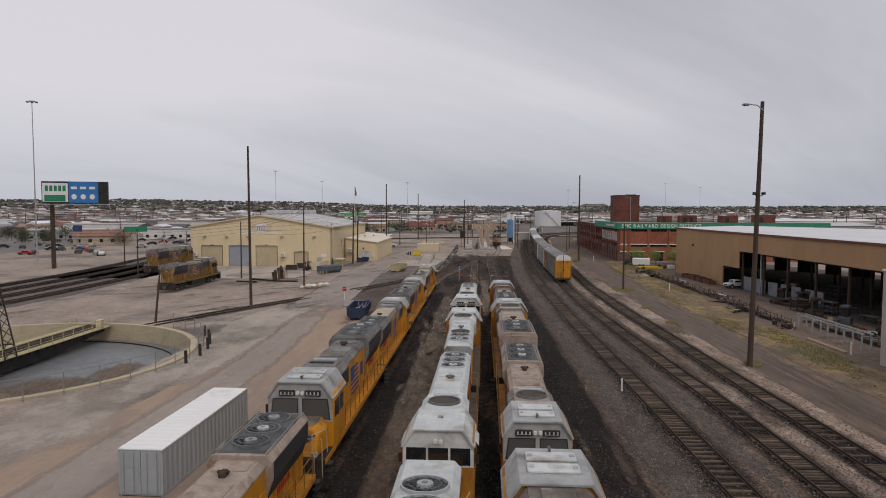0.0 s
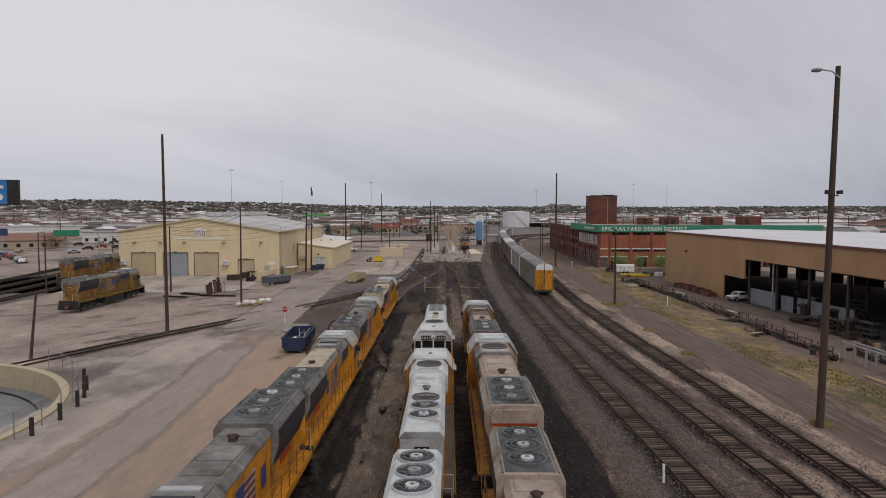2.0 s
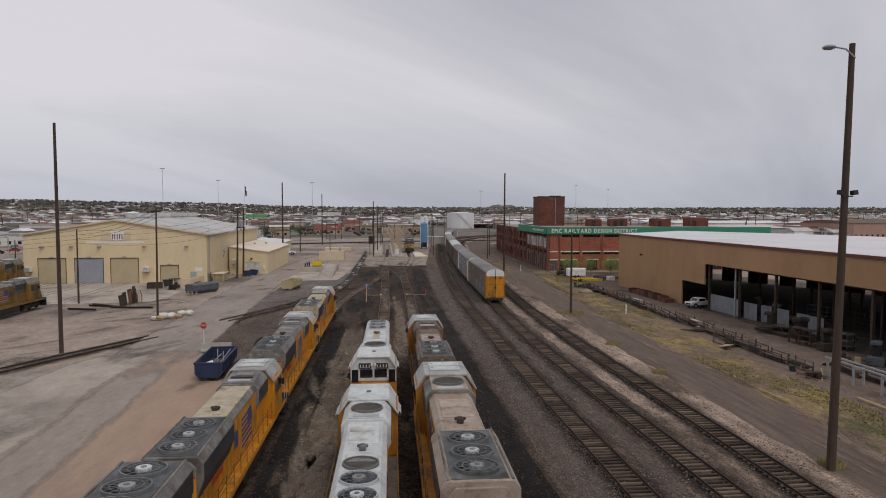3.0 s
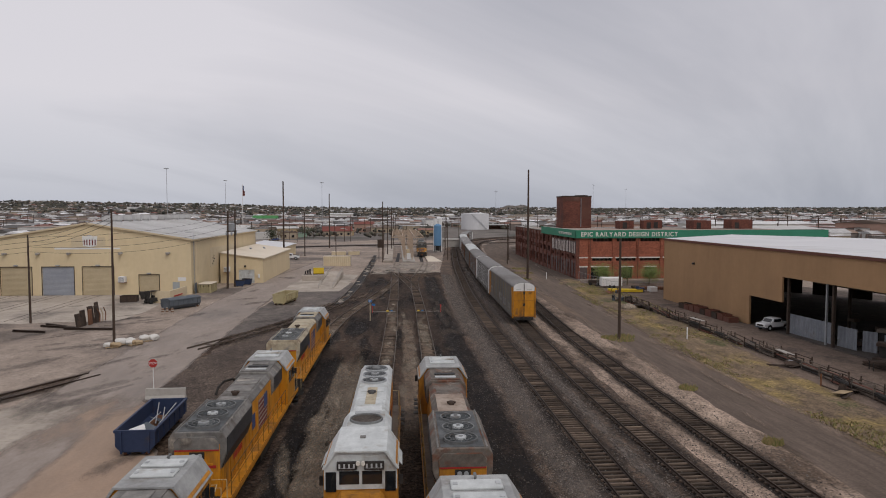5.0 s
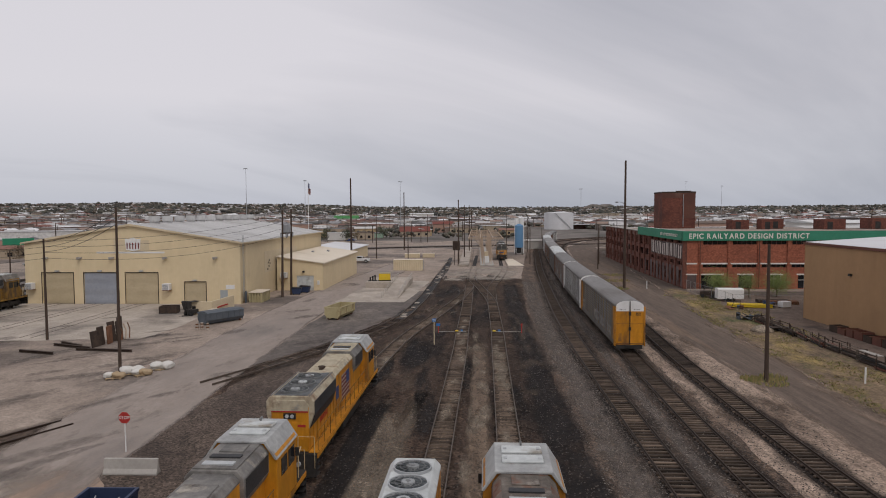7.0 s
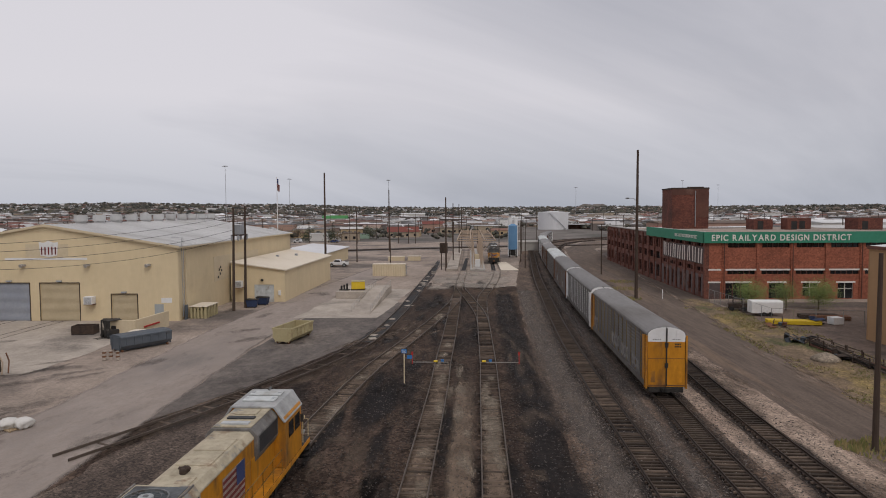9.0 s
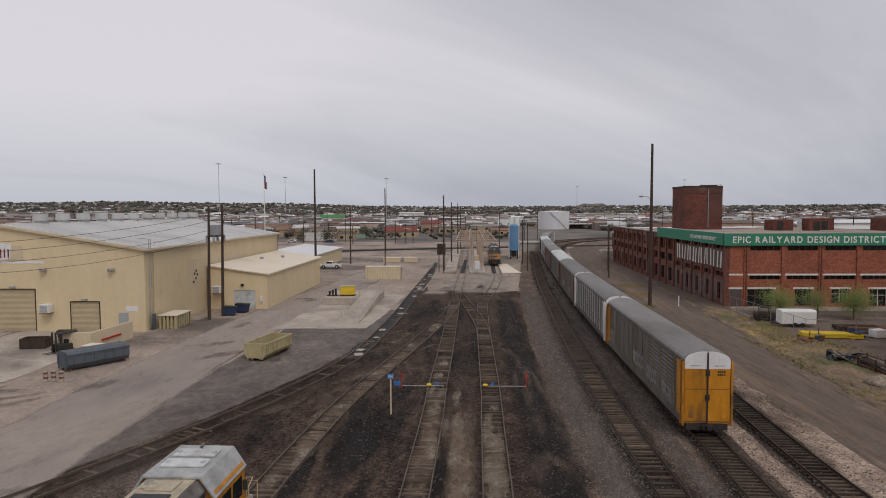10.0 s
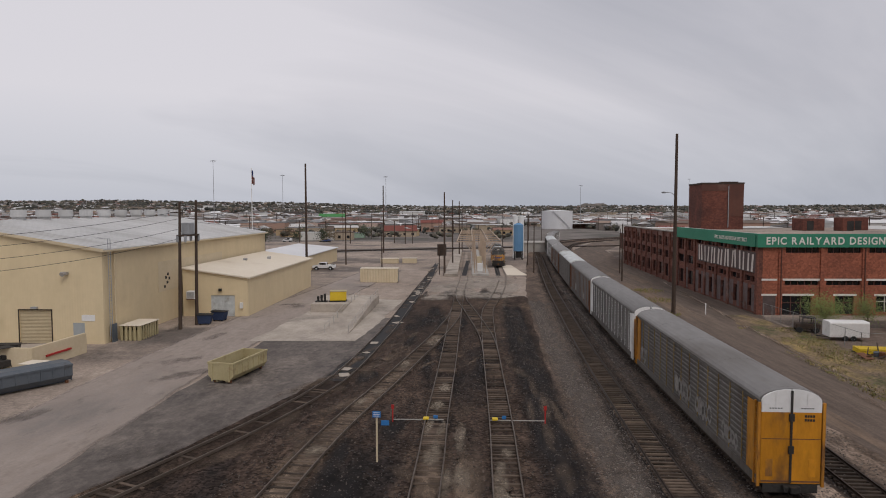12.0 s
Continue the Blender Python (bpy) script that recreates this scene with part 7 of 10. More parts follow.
for x0, x1, y0, y1, z1 in ((63.5, 67.5, 230, 234, 13.2), (69.6, 71.6, 228, 231, 13.4), (83, 88, 226, 231, 13.4), (95, 101, 228, 233, 13.6), (73.2, 76.5, 232, 236, 13.4)):
    p = part("penthouse", one_box(x0, x1, y0, y1, BTOP - 0.3, z1), M["towerbrick"], brick, bevel=0.05)
    part("penthouse_door", one_box(x0 + 0.8, x0 + 2.0, y0 - 0.04, y0, BTOP - 0.2, BTOP + 1.5), M["black"], p)
far_hall = thing("brick_hall", "low white and brick hall beside the far tracks", "building")
part("wall", one_box(60.5, 100, 326, 366, 0, 6.0), M["oldbrick"], far_hall)
part("roof", one_box(60.2, 100.3, 325.7, 366.3, 6.0, 6.4), M["whiteflat"], far_hall)


# ---- turntable ----
pit = thing("turntable_pit", "round concrete turntable pit with a cream rim wall", "turntable", pose(PIT[0], PIT[1], 0), kind="structure")
bm = B()
n = 96
ring = []
for rr, z in ((PIT_R - 0.02, -2.0), (PIT_R - 0.02, 0.16), (PIT_R + 0.7, 0.16), (PIT_R + 0.7, -0.05)):
    ring.append([bm.verts.new((rr * math.cos(2 * math.pi * i / n), rr * math.sin(2 * math.pi * i / n), z)) for i in range(n)])
for u, v in zip(ring, ring[1:]):
    for i in range(n):
        bm.faces.new((u[i], u[(i + 1) % n], v[(i + 1) % n], v[i]))
part("rim_wall", bm, M["cream_wall"], pit)
bm = B()
cyl(bm, (0, 0, -2.2), (0, 0, -2.0), PIT_R, n=64)
part("pit_floor", bm, M["water"], pit, "pale blue-grey pit floor with a mud patch")
bm = B()
ring = [[bm.verts.new((rr * math.cos(2 * math.pi * i / n), rr * math.sin(2 * math.pi * i / n), z)) for i in range(n)] for rr, z in ((17.9, -1.99), (17.9, -1.84), (17.98, -1.84), (17.98, -1.99))]
for u, v in zip(ring, ring[1:]):
    for i in range(n):
        bm.faces.new((u[i], u[(i + 1) % n], v[(i + 1) % n], v[i]))
part("ring_rail", bm, M["rail"], pit)
bridge = thing("turntable_bridge", "tan steel turntable bridge with railings and a black lattice mast", "turntable", pose(PIT[0], PIT[1], 0, 0, 0, 0))
for s in (-1, 1):
    bm = B()
    prism(bm, [(-19.3, -0.15), (19.3, -0.15), (19.3, -0.75), (8, -1.75), (-8, -1.75), (-19.3, -0.75)], s * 1.3 - 0.06, s * 1.3 + 0.06, "x")
    for k in range(27):
        y = -19 + k * 1.46
        box(bm, s * 1.3 - 0.14, s * 1.3 + 0.14, y - 0.04, y + 0.04, -0.75, -0.15)
    part("girder", bm, M["black"], bridge)
    part("walkway", one_box(*sorted((s * 1.3, s * 2.3)), -19.3, 19.3, -0.12, -0.04), M["tanpaint"], bridge)
    bm = B()
    for z in (0.45, 1.0):
        tube(bm, [(s * 2.25, -19.2, z), (s * 2.25, 19.2, z)], 0.035)
    part("handrail", bm, M["tanpaint"], bridge)
    post = mesh_of("rail_post", one_box(-0.03, 0.03, -0.03, 0.03, -0.05, 1.02), M["tanpaint"])
    for k in range(20):
        part("rail_post", post, None, bridge, at=pose(s * 2.25, -19 + k * 2.0, 0))
    bm = B()
    box(bm, s * 0.755 - 0.04, s * 0.755 + 0.04, -19.4, 19.4, 0.0, 0.15)
    part("rail", bm, M["rail"], bridge)
bm = B()
cyl(bm, (0, 0, -2.0), (0, 0, -0.5), 1.1, 0.9, n=16)
part("centre_pivot", bm, M["concrete"], bridge)
part("deck", one_box(-1.3, 1.3, -19.3, 19.3, -0.1, 0.0), M["tie"], bridge)
bm = B()
for s in (-1, 1):
    for e in (-1, 1):
        tube(bm, [(s * 2.4, e * 0.9, -0.1), (s * 1.2, e * 0.35, 7.2)], 0.08)
    for k in range(7):
        z0, z1 = k * 1.02, (k + 1) * 1.02
        f0, f1 = z0 / 7.2, z1 / 7.2
        x0, x1 = 2.4 - 1.2 * f0, 2.4 - 1.2 * f1
        y0, y1 = 0.9 - 0.55 * f0, 0.9 - 0.55 * f1
        tube(bm, [(s * x0, -y0, z0), (s * x1, y1, z1)], 0.045)
        tube(bm, [(s * x0, y0, z0), (s * x1, -y1, z1)], 0.045)
for e in (-1, 1):
    tube(bm, [(-1.2, e * 0.35, 7.2), (1.2, e * 0.35, 7.2)], 0.07)
part("lattice_mast", bm, M["black"], bridge, "black steel lattice mast")
part("control_cabin", one_box(1.4, 2.1, 17.2, 18.0, 0.0, 1.0), M["creamtrim"], bridge, "small cream control box", bevel=0.05)

# chain-link fences
LINK = surf("galvanised_fence_wire", (0.22, 0.22, 0.21), (0.28, 0.28, 0.27), 1, 4, 0.6, metal=0.4)


def chain_fence(pts, height, label, gap=3.0, mesh_step=0.45, mat=None, group=""):
    t = thing("chain_link_fence", label, "fence", group=group)
    line = spline([(*p, 0) for p in pts], gap)
    bm = B()
    cyl(bm, (0, 0, 0), (0, 0, height + 0.05), 0.04, n=6)
    post = mesh_of("fence_post", bm, mat or LINK)
    for p in line:
        part("fence_post", post, None, t, at=pose(p.x, p.y, 0))
    bm = B()
    tube(bm, [(p.x, p.y, height) for p in line], 0.025, 5)
    part("top_rail", bm, mat or LINK, t)
    bm = B()
    for p, q in zip(line, line[1:]):
        d = q - p
        k = max(1, int(d.length / mesh_step))
        for i in range(k):
            for a, b in ((0, 1), (1, 0)):
                u, v = p + d * ((i + a * 1.0) / k), p + d * ((i + b * 1.0) / k)
                for z in range(3):
                    z0, z1 = height * z / 3, height * (z + 1) / 3
                    s0, s1 = Vector((u.x, u.y, z0)), Vector((v.x, v.y, z1))
                    o = Vector((0, 0, 0.012))
                    bm.faces.new([bm.verts.new(w) for w in (s0, s0 + o, s1 + o, s1)])
    tagged(part("wire_mesh", bm, LINK, t), kind="stuff")
    return t


chain_fence([(PIT[0] + 21.0 * math.cos(radians(a)), PIT[1] + 21.0 * math.sin(radians(a))) for a in range(-95, 61, 8)], 1.9, "chain-link fence round the turntable pit")
bm = B()
cyl(bm, (0, 0, 0), (0, 0, 1.3), 0.16, n=10)
bol = solid("bollard", bm, M["black"], "black steel bollard beside the turntable fence", "bollard", at=pose(PIT[0] + 21.6 * math.cos(0.62), PIT[1] + 21.6 * math.sin(0.62), 0), group="bollards by the turntable")
for a in (0.48, 0.36, 0.24, 0.08, -0.08):
    copy_thing(bol, pose(PIT[0] + 21.6 * math.cos(a), PIT[1] + 21.6 * math.sin(a), 0))


# ---- poles ----
def wood_pole(x, y, h, label, r=0.2, lean=(0, 0), lamp=None, flood=None, arms=(), group="wooden poles in the yard"):
    t = thing("utility_pole", label, "pole", pose(x, y, 0), group=group)
    bm = B()
    cyl(bm, (0, 0, -0.02), (lean[0], lean[1], h), r, r * 0.62, n=10)
    part("pole_shaft", bm, M["pole"], t)
    if lamp:
        z, s = lamp
        fx = lean[0] * z / h
        bm = B()
        tube(bm, [(fx, 0, z - 0.6), (fx + s * 0.6, 0, z - 0.1), (fx + s * 1.3, 0, z)], 0.05)
        a = part("lamp_arm", bm, M["steelpole"], t)
        bm = B()
        blob(bm, (fx + s * 1.65, 0, z - 0.03), 0.38, 0.4, 1, 0.1, 2)
        part("lamp_head", bm, M["steelpole"], a, "grey cobra-head lamp")
    if flood:
        fx = lean[0] * flood / h
        bm = B()
        box(bm, fx - 0.35, fx + 0.35, -0.05, 0.05, flood - 0.36, flood - 0.28)
        a = part("flood_bracket", bm, M["black"], t)
        for s in (-1, 1):
            bm = B()
            prism(bm, [(fx + s * 0.28, flood - 0.25), (fx + s * 0.58, flood - 0.22), (fx + s * 0.55, flood + 0.05), (fx + s * 0.25, flood)], -0.2, 0.12)
            part("floodlight", bm, M["black"], a)
    for z, half in arms:
        part("cross_arm", one_box(-half, half, -0.07, 0.07, z, z + 0.14), M["pole"], t)
        for k in (-0.9, -0.35, 0.35, 0.9):
            bm = B()
            cyl(bm, (k * half, 0, z + 0.14), (k * half, 0, z + 0.36), 0.06, n=6)
            part("insulator", bm, M["white"], t)
    return t


wood_pole(27.05, 65.7, 25.7, "tall dark wooden lamp pole with floodlights", 0.27, (0.62, 0.3), (25.4, -1), 17.0)
wood_pole(-35.45, 104.5, 25.3, "tall bare dark wooden pole", 0.24, (-0.4, 0.8))
wood_pole(-33.2, 129.2, 16.2, "dark wooden pole beside white sacks", 0.17, (0.1, 0))
wood_pole(28.5, 127.3, 12.6, "short dark wooden pole in a grass tuft", 0.2)
wood_pole(31.6, 200.9, 25.6, "tall dark wooden pole with a small lamp arm", 0.3, (0.05, 0), (17.4, -1))
wood_pole(-43.2, 88.3, 7.1, "short leaning wooden pole at the turntable", 0.17, (0.7, 0.2))
wood_pole(-51.3, 145.2, 12.6, "wooden pole before the cream workshop", 0.17)
wood_pole(-75.2, 172.0, 9.6, "wooden pole before the cream workshop", 0.15)
wood_pole(-73.6, 143.0, 11.0, "wooden pole beside the freight line", 0.17)
wood_pole(-91.0, 170.0, 10.5, "wooden pole beside the freight line", 0.17)
wood_pole(-31.7, 243.0, 24.6, "tall wooden pole behind the annex", 0.28)
wood_pole(-27.8, 337.0, 23.4, "tall wooden pole at the far yard", 0.28)
wood_pole(-31.5, 286.0, 15.6, "wooden pole beside the low store", 0.2, arms=((14.8, 1.1),))
wood_pole(-3.3, 256.0, 18.9, "wooden pole at the fuelling point", 0.24)
wood_pole(-2.2, 285.0, 17.6, "wooden pole at the fuelling point", 0.2)
wood_pole(-1.0, 320.0, 17.8, "wooden pole at the fuelling point", 0.2)
wood_pole(-0.4, 345.0, 17.0, "wooden pole at the fuelling point", 0.2, arms=((16.0, 1.2),))
for x, y, h in ((17.5, 262, 12), (18.0, 285, 12.5), (21, 320, 14), (13.5, 330, 15), (24, 352, 13), (-18.4, 262, 9.0), (-23, 400, 14), (-58, 420, 15), (-48, 445, 17), (36, 420, 15), (70, 395, 14), (96, 420, 16), (34.2, 245, 12), (37.5, 262, 10.5)):
    wood_pole(x, y, h, "plain wooden pole in the far yard", 0.16)
# pair of poles with a transformer platform
wood_pole(-33.95, 186.8, 16.1, "wooden pole of a transformer platform", 0.24, (0.3, 0), arms=((14.6, 0.9),))
wood_pole(-33.25, 190.2, 16.3, "wooden pole of a transformer platform", 0.24, (0.25, 0), arms=((14.8, 0.9),))
t = thing("transformer_platform", "grey transformers on a platform between two poles", "transformer", pose(-33.4, 188.5, 11.7))
part("platform", one_box(-0.6, 0.6, -2.1, 2.1, 0, 0.2), M["pole"], t)
part("transformer_case", one_box(-0.5, 0.5, -0.9, 0.9, 0.2, 1.7), M["steelpole"], t, "grey ribbed transformer case", bevel=0.06)
for s in (-1, 1):
    for y in (-2.0, 2.0):
        bm = B()
        cyl(bm, (s * 0.5, y, -0.6), (s * 0.5, y, 0.1), 0.17, n=12)
        cyl(bm, (s * 0.5, y, -0.75), (s * 0.5, y, -0.6), 0.07, 0.17, n=12)
        part("arrester", bm, M["steelpole"], t)


def cable(p, q, sag, label="black overhead cable between the poles"):
    bm = B()
    p, q = Vector(p), Vector(q)
    pts = [p.lerp(q, i / 12) - Vector((0, 0, sag * 4 * (i / 12) * (1 - i / 12))) for i in range(13)]
    tube(bm, pts, 0.028, 4)
    solid("overhead_cable", bm, M["wire"], label, "cable", group="overhead cables")


for k, (z0, z1) in enumerate(((12.3, 14.8), (11.6, 13.9), (10.9, 12.6), (10.2, 11.4))):
    cable((-51.3 + 0.1 * k, 145.2, z0), (-33.95, 186.8, z1), 1.0 + 0.2 * k)
    cable((-90.0, 120.0 + k, z0), (-51.3 + 0.1 * k, 145.2, z0), 1.3)
for k in range(3):
    cable((-33.2, 190.2, 14.9 - k * 0.7), (-31.7, 243.0, 15.5 - k * 0.8), 1.2)
    cable((-33.2, 129.2, 15.8 - k * 0.6), (-51.3, 145.2, 12.2 - k * 0.6), 0.6)


def light_mast(x, y, h, label="slim galvanised high-mast light"):
    t = thing("light_mast", label, "street lamp", pose(x, y, rise(x, y)), group="high-mast lights")
    bm = B()
    cyl(bm, (0, 0, 0), (0, 0, h), 0.22, 0.09, n=8)
    part("mast", bm, M["steelpole"], t)
    bm = B()
    cyl(bm, (0, 0, h - 0.2), (0, 0, h + 0.05), 0.9, 0.9, n=10)
    a = part("lamp_ring", bm, M["steelpole"], t)
    for i in range(6):
        an = math.pi * i / 3
        bm = B()
        blob(bm, (1.3 * math.cos(an), 1.3 * math.sin(an), h - 0.25), 0.45, 0.5, i, 0.1, 1)
        part("lamp_head", bm, M["steelpole"], a)


for x, y, h in ((-143, 479, 43), (-132, 580, 40), (-56, 567, 38), (228, 805, 46), (-128, 190, 46.5), (90, 640, 34), (300, 900, 44)):
    light_mast(x, y, h)
# flag on a pole, hanging
t = thing("flagpole", "white flagpole with a striped flag hanging", "flagpole", pose(-43.6, 244.5, 0.8))
bm = B()
cyl(bm, (0, 0, -0.8), (0, 0, 23.0), 0.12, 0.07, n=8)
part("pole_shaft", bm, M["white"], t)
for nm, mat, off, z0, z1 in (("flag_stripes", "flagred", 0.0, 19.8, 21.4), ("flag_stripes", "flagwhite", 0.25, 19.7, 21.0), ("flag_canton", "blue", -0.02, 21.4, 22.6), ("flag_stripes", "flagred", 0.45, 19.9, 21.2)):
    bm = B()
    w = [(0.08 + off * 0.6 + 0.12 * i, 0.12 * math.sin(i * 1.7 + off)) for i in range(4)]
    for (xa, ya), (xb, yb) in zip(w, w[1:]):
        v = [bm.verts.new(p) for p in ((xa, ya, z0 - xa * 0.6), (xb, yb, z0 - xb * 0.6), (xb, yb, z1 - xb * 0.3), (xa, ya, z1 - xa * 0.3), (xa, ya + 0.02, z0 - xa * 0.6), (xb, yb + 0.02, z0 - xb * 0.6), (xb, yb + 0.02, z1 - xb * 0.3), (xa, ya + 0.02, z1 - xa * 0.3))]
        for f in ((0, 1, 2, 3), (7, 6, 5, 4), (0, 4, 5, 1), (3, 2, 6, 7), (1, 5, 6, 2), (0, 3, 7, 4)):
            bm.faces.new([v[i] for i in f])
    part(nm, bm, M[mat], t)

# ---- yard things ----
def shipping_box(length, width, height, roof, sidem, label, at, bars=True):
    t = thing("shipping_container", label, "container", at)
    hl, hw = length / 2, width / 2
    for s in (-1, 1):
        bm = B()
        k = int(length / 0.28)
        pts = []
        for i in range(k + 1):
            y = -hl + 0.1 + (length - 0.2) * i / k
            pts.append((s * (hw - (0.0 if i % 2 else 0.05)), y))
        for (xa, ya), (xb, yb) in zip(pts, pts[1:]):
            ym = (ya + yb) / 2
            for x0, y0, x1, y1 in ((xa, ya, xa, ym), (xa, ym, xb, yb)):
                bm.faces.new([bm.verts.new(p) for p in ((x0, y0, 0.16), (x1, y1, 0.16), (x1, y1, height - 0.1), (x0, y0, height - 0.1))])
        bmesh.ops.remove_doubles(bm, verts=bm.verts, dist=0.002)
        part("side_wall", bm, sidem, t)
    part("inner_body", one_box(-hw + 0.07, hw - 0.07, -hl + 0.05, hl - 0.05, 0.05, height - 0.06), sidem, t)
    bm = B()
    top = []
    for i in range(int(length / 0.6)):
        y = -hl + 0.3 + i * 0.6
        top += [(y, height), (y + 0.05, height + 0.015), (y + 0.3, height + 0.015), (y + 0.35, height)]
    prism(bm, [(-hl, height - 0.06), (-hl, height), *top, (hl, height), (hl, height - 0.06)], -hw, hw, "x")
    part("roof", bm, roof, t)
    bm = B()
    for s in (-1, 1):
        for e in (-1, 1):
            box(bm, *sorted((s * hw, s * (hw - 0.14))), *sorted((e * hl, e * (hl - 0.14))), 0, height - 0.06)
        box(bm, *sorted((s * hw, s * (hw - 0.1))), -hl, hl, 0.0, 0.16)
        box(bm, *sorted((s * hw, s * (hw - 0.08))), -hl, hl, height - 0.16, height - 0.06)
    part("corner_frame", bm, sidem, t)
    for s in (-1, 1):
        d = part("door_leaf", one_box(*sorted((s * 0.02, s * (hw - 0.15))), -hl - 0.0, -hl + 0.06, 0.15, height - 0.12), sidem, t)
        for z in (0.3, 0.95, 1.6):
            part("door_panel", one_box(*sorted((s * 0.12, s * (hw - 0.24))), -hl - 0.02, -hl, z, z + 0.5), sidem, d)
        for f in (0.3, 0.75):
            bm = B()
            tube(bm, [(s * hw * f, -hl - 0.05, 0.2), (s * hw * f, -hl - 0.05, height - 0.2)], 0.025)
            part("lock_rod", bm, M["steelpole"], d)
    return t


shipping_box(12.19, 2.44, 2.6, M["boxwhite"], M["boxgrey"], "blue-grey shipping container with a white roof", pose(-17.4, 40.0, 0.03, 0, 0, -1.8))
shipping_box(7.8, 2.44, 2.9, M["creamroof"], M["creamtrim"], "cream storage container in the far yard", pose(-16.3, 242.6, 0, 0, 0, 90))


def roll_off(label, mat, length, width, height, at, fill=None, covered=False):
    """An open-topped steel roll-off skip with ribs and rollers."""
    t = thing("roll_off_skip", label, "skip", at, group="steel skips")
    hl, hw = length / 2, width / 2
    bm = B()
    for s in (-1, 1):
        prism(bm, [(s * (hw - 0.06), height), (s * hw, height), (s * hw, 0.7), (s * (hw - 0.35), 0.3), (s * (hw - 0.4), 0.36), (s * (hw - 0.06), 0.73)], -hl, hl)
        box(bm, -hw + 0.36, hw - 0.36, s * hl - 0.04, s * hl + 0.04, 0.3, height)
        prism(bm, [(-hw, height), (hw, height), (hw, 0.7), (hw - 0.35, 0.3), (-hw + 0.35, 0.3), (-hw, 0.7)], s * hl - 0.03, s * hl + 0.03)
    box(bm, -hw + 0.36, hw - 0.36, -hl, hl, 0.3, 0.36)
    part("tub", bm, mat, t)
    for s in (-1, 1):
        part("top_rail", one_box(*sorted((s * (hw - 0.07), s * (hw + 0.08))), -hl - 0.05, hl + 0.05, height - 0.06, height + 0.1), mat, t)
        part("end_rail", one_box(-hw, hw, *sorted((s * (hl + 0.07), s * (hl - 0.05))), height - 0.06, height + 0.09), mat, t)
        for k in range(6):
            y = -hl + 0.6 + k * (length - 1.2) / 5
            part("side_rib", one_box(*sorted((s * hw, s * (hw + 0.07))), y - 0.05, y + 0.05, 0.7, height - 0.06), mat, t)
        part("skid", one_box(*sorted((s * 0.35, s * 0.55)), -hl + 0.1, hl - 0.1, 0.12, 0.3), mat, t)
        for y in (-hl + 0.3, hl - 0.3):
            bm = B()
            cyl(bm, (s * 0.6, y, 0.14), (s * 0.8, y, 0.14), 0.14, n=12)
            part("roller", bm, M["rust"], t)
            part("end_post", one_box(*sorted((s * (hw - 0.45), s * (hw - 0.33))), *sorted((math.copysign(hl + 0.03, y), math.copysign(hl + 0.1, y))), 0.2, height), mat, t)
    if covered:
        bm = B()
        prism(bm, [(-hw, height + 0.1), (hw, height + 0.1), (hw * 0.6, height + 0.28), (-hw * 0.6, height + 0.28)], -hl, hl)
        part("cover", bm, mat, t, "dark tarpaulin cover")
    else:
        part("inner_floor", one_box(-hw + 0.37, hw - 0.37, -hl + 0.05, hl - 0.05, 0.37, 0.5), M["rust"], t)
    return t


SKIP_NAVY = pose(-16.25, 94.3, 0.04, 0, 0, 2)
roll_off("navy blue steel roll-off skip with scrap inside", M["navy"], 7.4, 2.5, 1.65, SKIP_NAVY)
rng = random.Random(5)
t = thing("scrap_heap", "pale scrap sheets and poles lying in the skip", "scrap", SKIP_NAVY @ pose(0, 0, 0.5))
for i in range(6):
    bm = B()
    box(bm, -0.5, 0.5, -0.7, 0.7, 0, 0.04)
    part("scrap_sheet", bm, M["white" if i % 2 else "slate"], t, at=pose(rng.uniform(-0.3, 0.3), rng.uniform(-2.5, 2.8), 0.2 + 0.09 * i, rng.uniform(-25, 25), rng.uniform(-25, 25), rng.uniform(0, 90)))
for i in range(5):
    bm = B()
    cyl(bm, (0, -1.3, 0), (0, 1.3, 0), 0.04, n=6)
    part("scrap_pole", bm, M["steelpole"], t, at=pose(rng.uniform(-0.5, 0.5), rng.uniform(-1, 2), 0.7, 18, 0, rng.uniform(-30, 30)))
HOP = pose(-18.35, 163.7, 0.04, 0, 0, -11)
roll_off("tan steel roll-off skip half full of soil", M["tanpaint"], 5.9, 2.4, 1.75, HOP)
bm = B()
blob(bm, (0, 0.6, 0.55), 1.0, 0.55, 2, 0.5, 2)
for v in bm.verts:
    v.co.y *= 2.2
    v.co.x *= 0.8
solid("soil_heap", bm, M["gravel"], "heap of brown soil in the tan skip", "soil", at=HOP)
roll_off("slate blue covered roll-off skip", M["slate"], 6.0, 2.3, 1.6, pose(-34.6, 158.9, 0.0, 0, 0, -34), covered=True)
# stop sign and barrier
t = thing("stop_sign", "red octagonal stop sign on a white post", "traffic sign", pose(-20.95, 107.6, 0.0))
bm = B()
cyl(bm, (0, 0, 0), (0, 0, 2.2), 0.045, n=8)
part("post", bm, M["white"], t)
bm = B()
prism(bm, [(0.4 * math.cos(radians(22.5 + 45 * i)), 2.35 + 0.4 * math.sin(radians(22.5 + 45 * i))) for i in range(8)], -0.07, -0.05)
sg = part("sign_plate", bm, M["red"], t)
cu = bpy.data.curves.new("stop_text", "FONT")
cu.body, cu.size, cu.align_x, cu.align_y, cu.extrude = "STOP", 0.3, "CENTER", "CENTER", 0.003
to = bpy.data.objects.new("stop_text", cu)
scene.collection.objects.link(to)
bpy.context.view_layer.update()
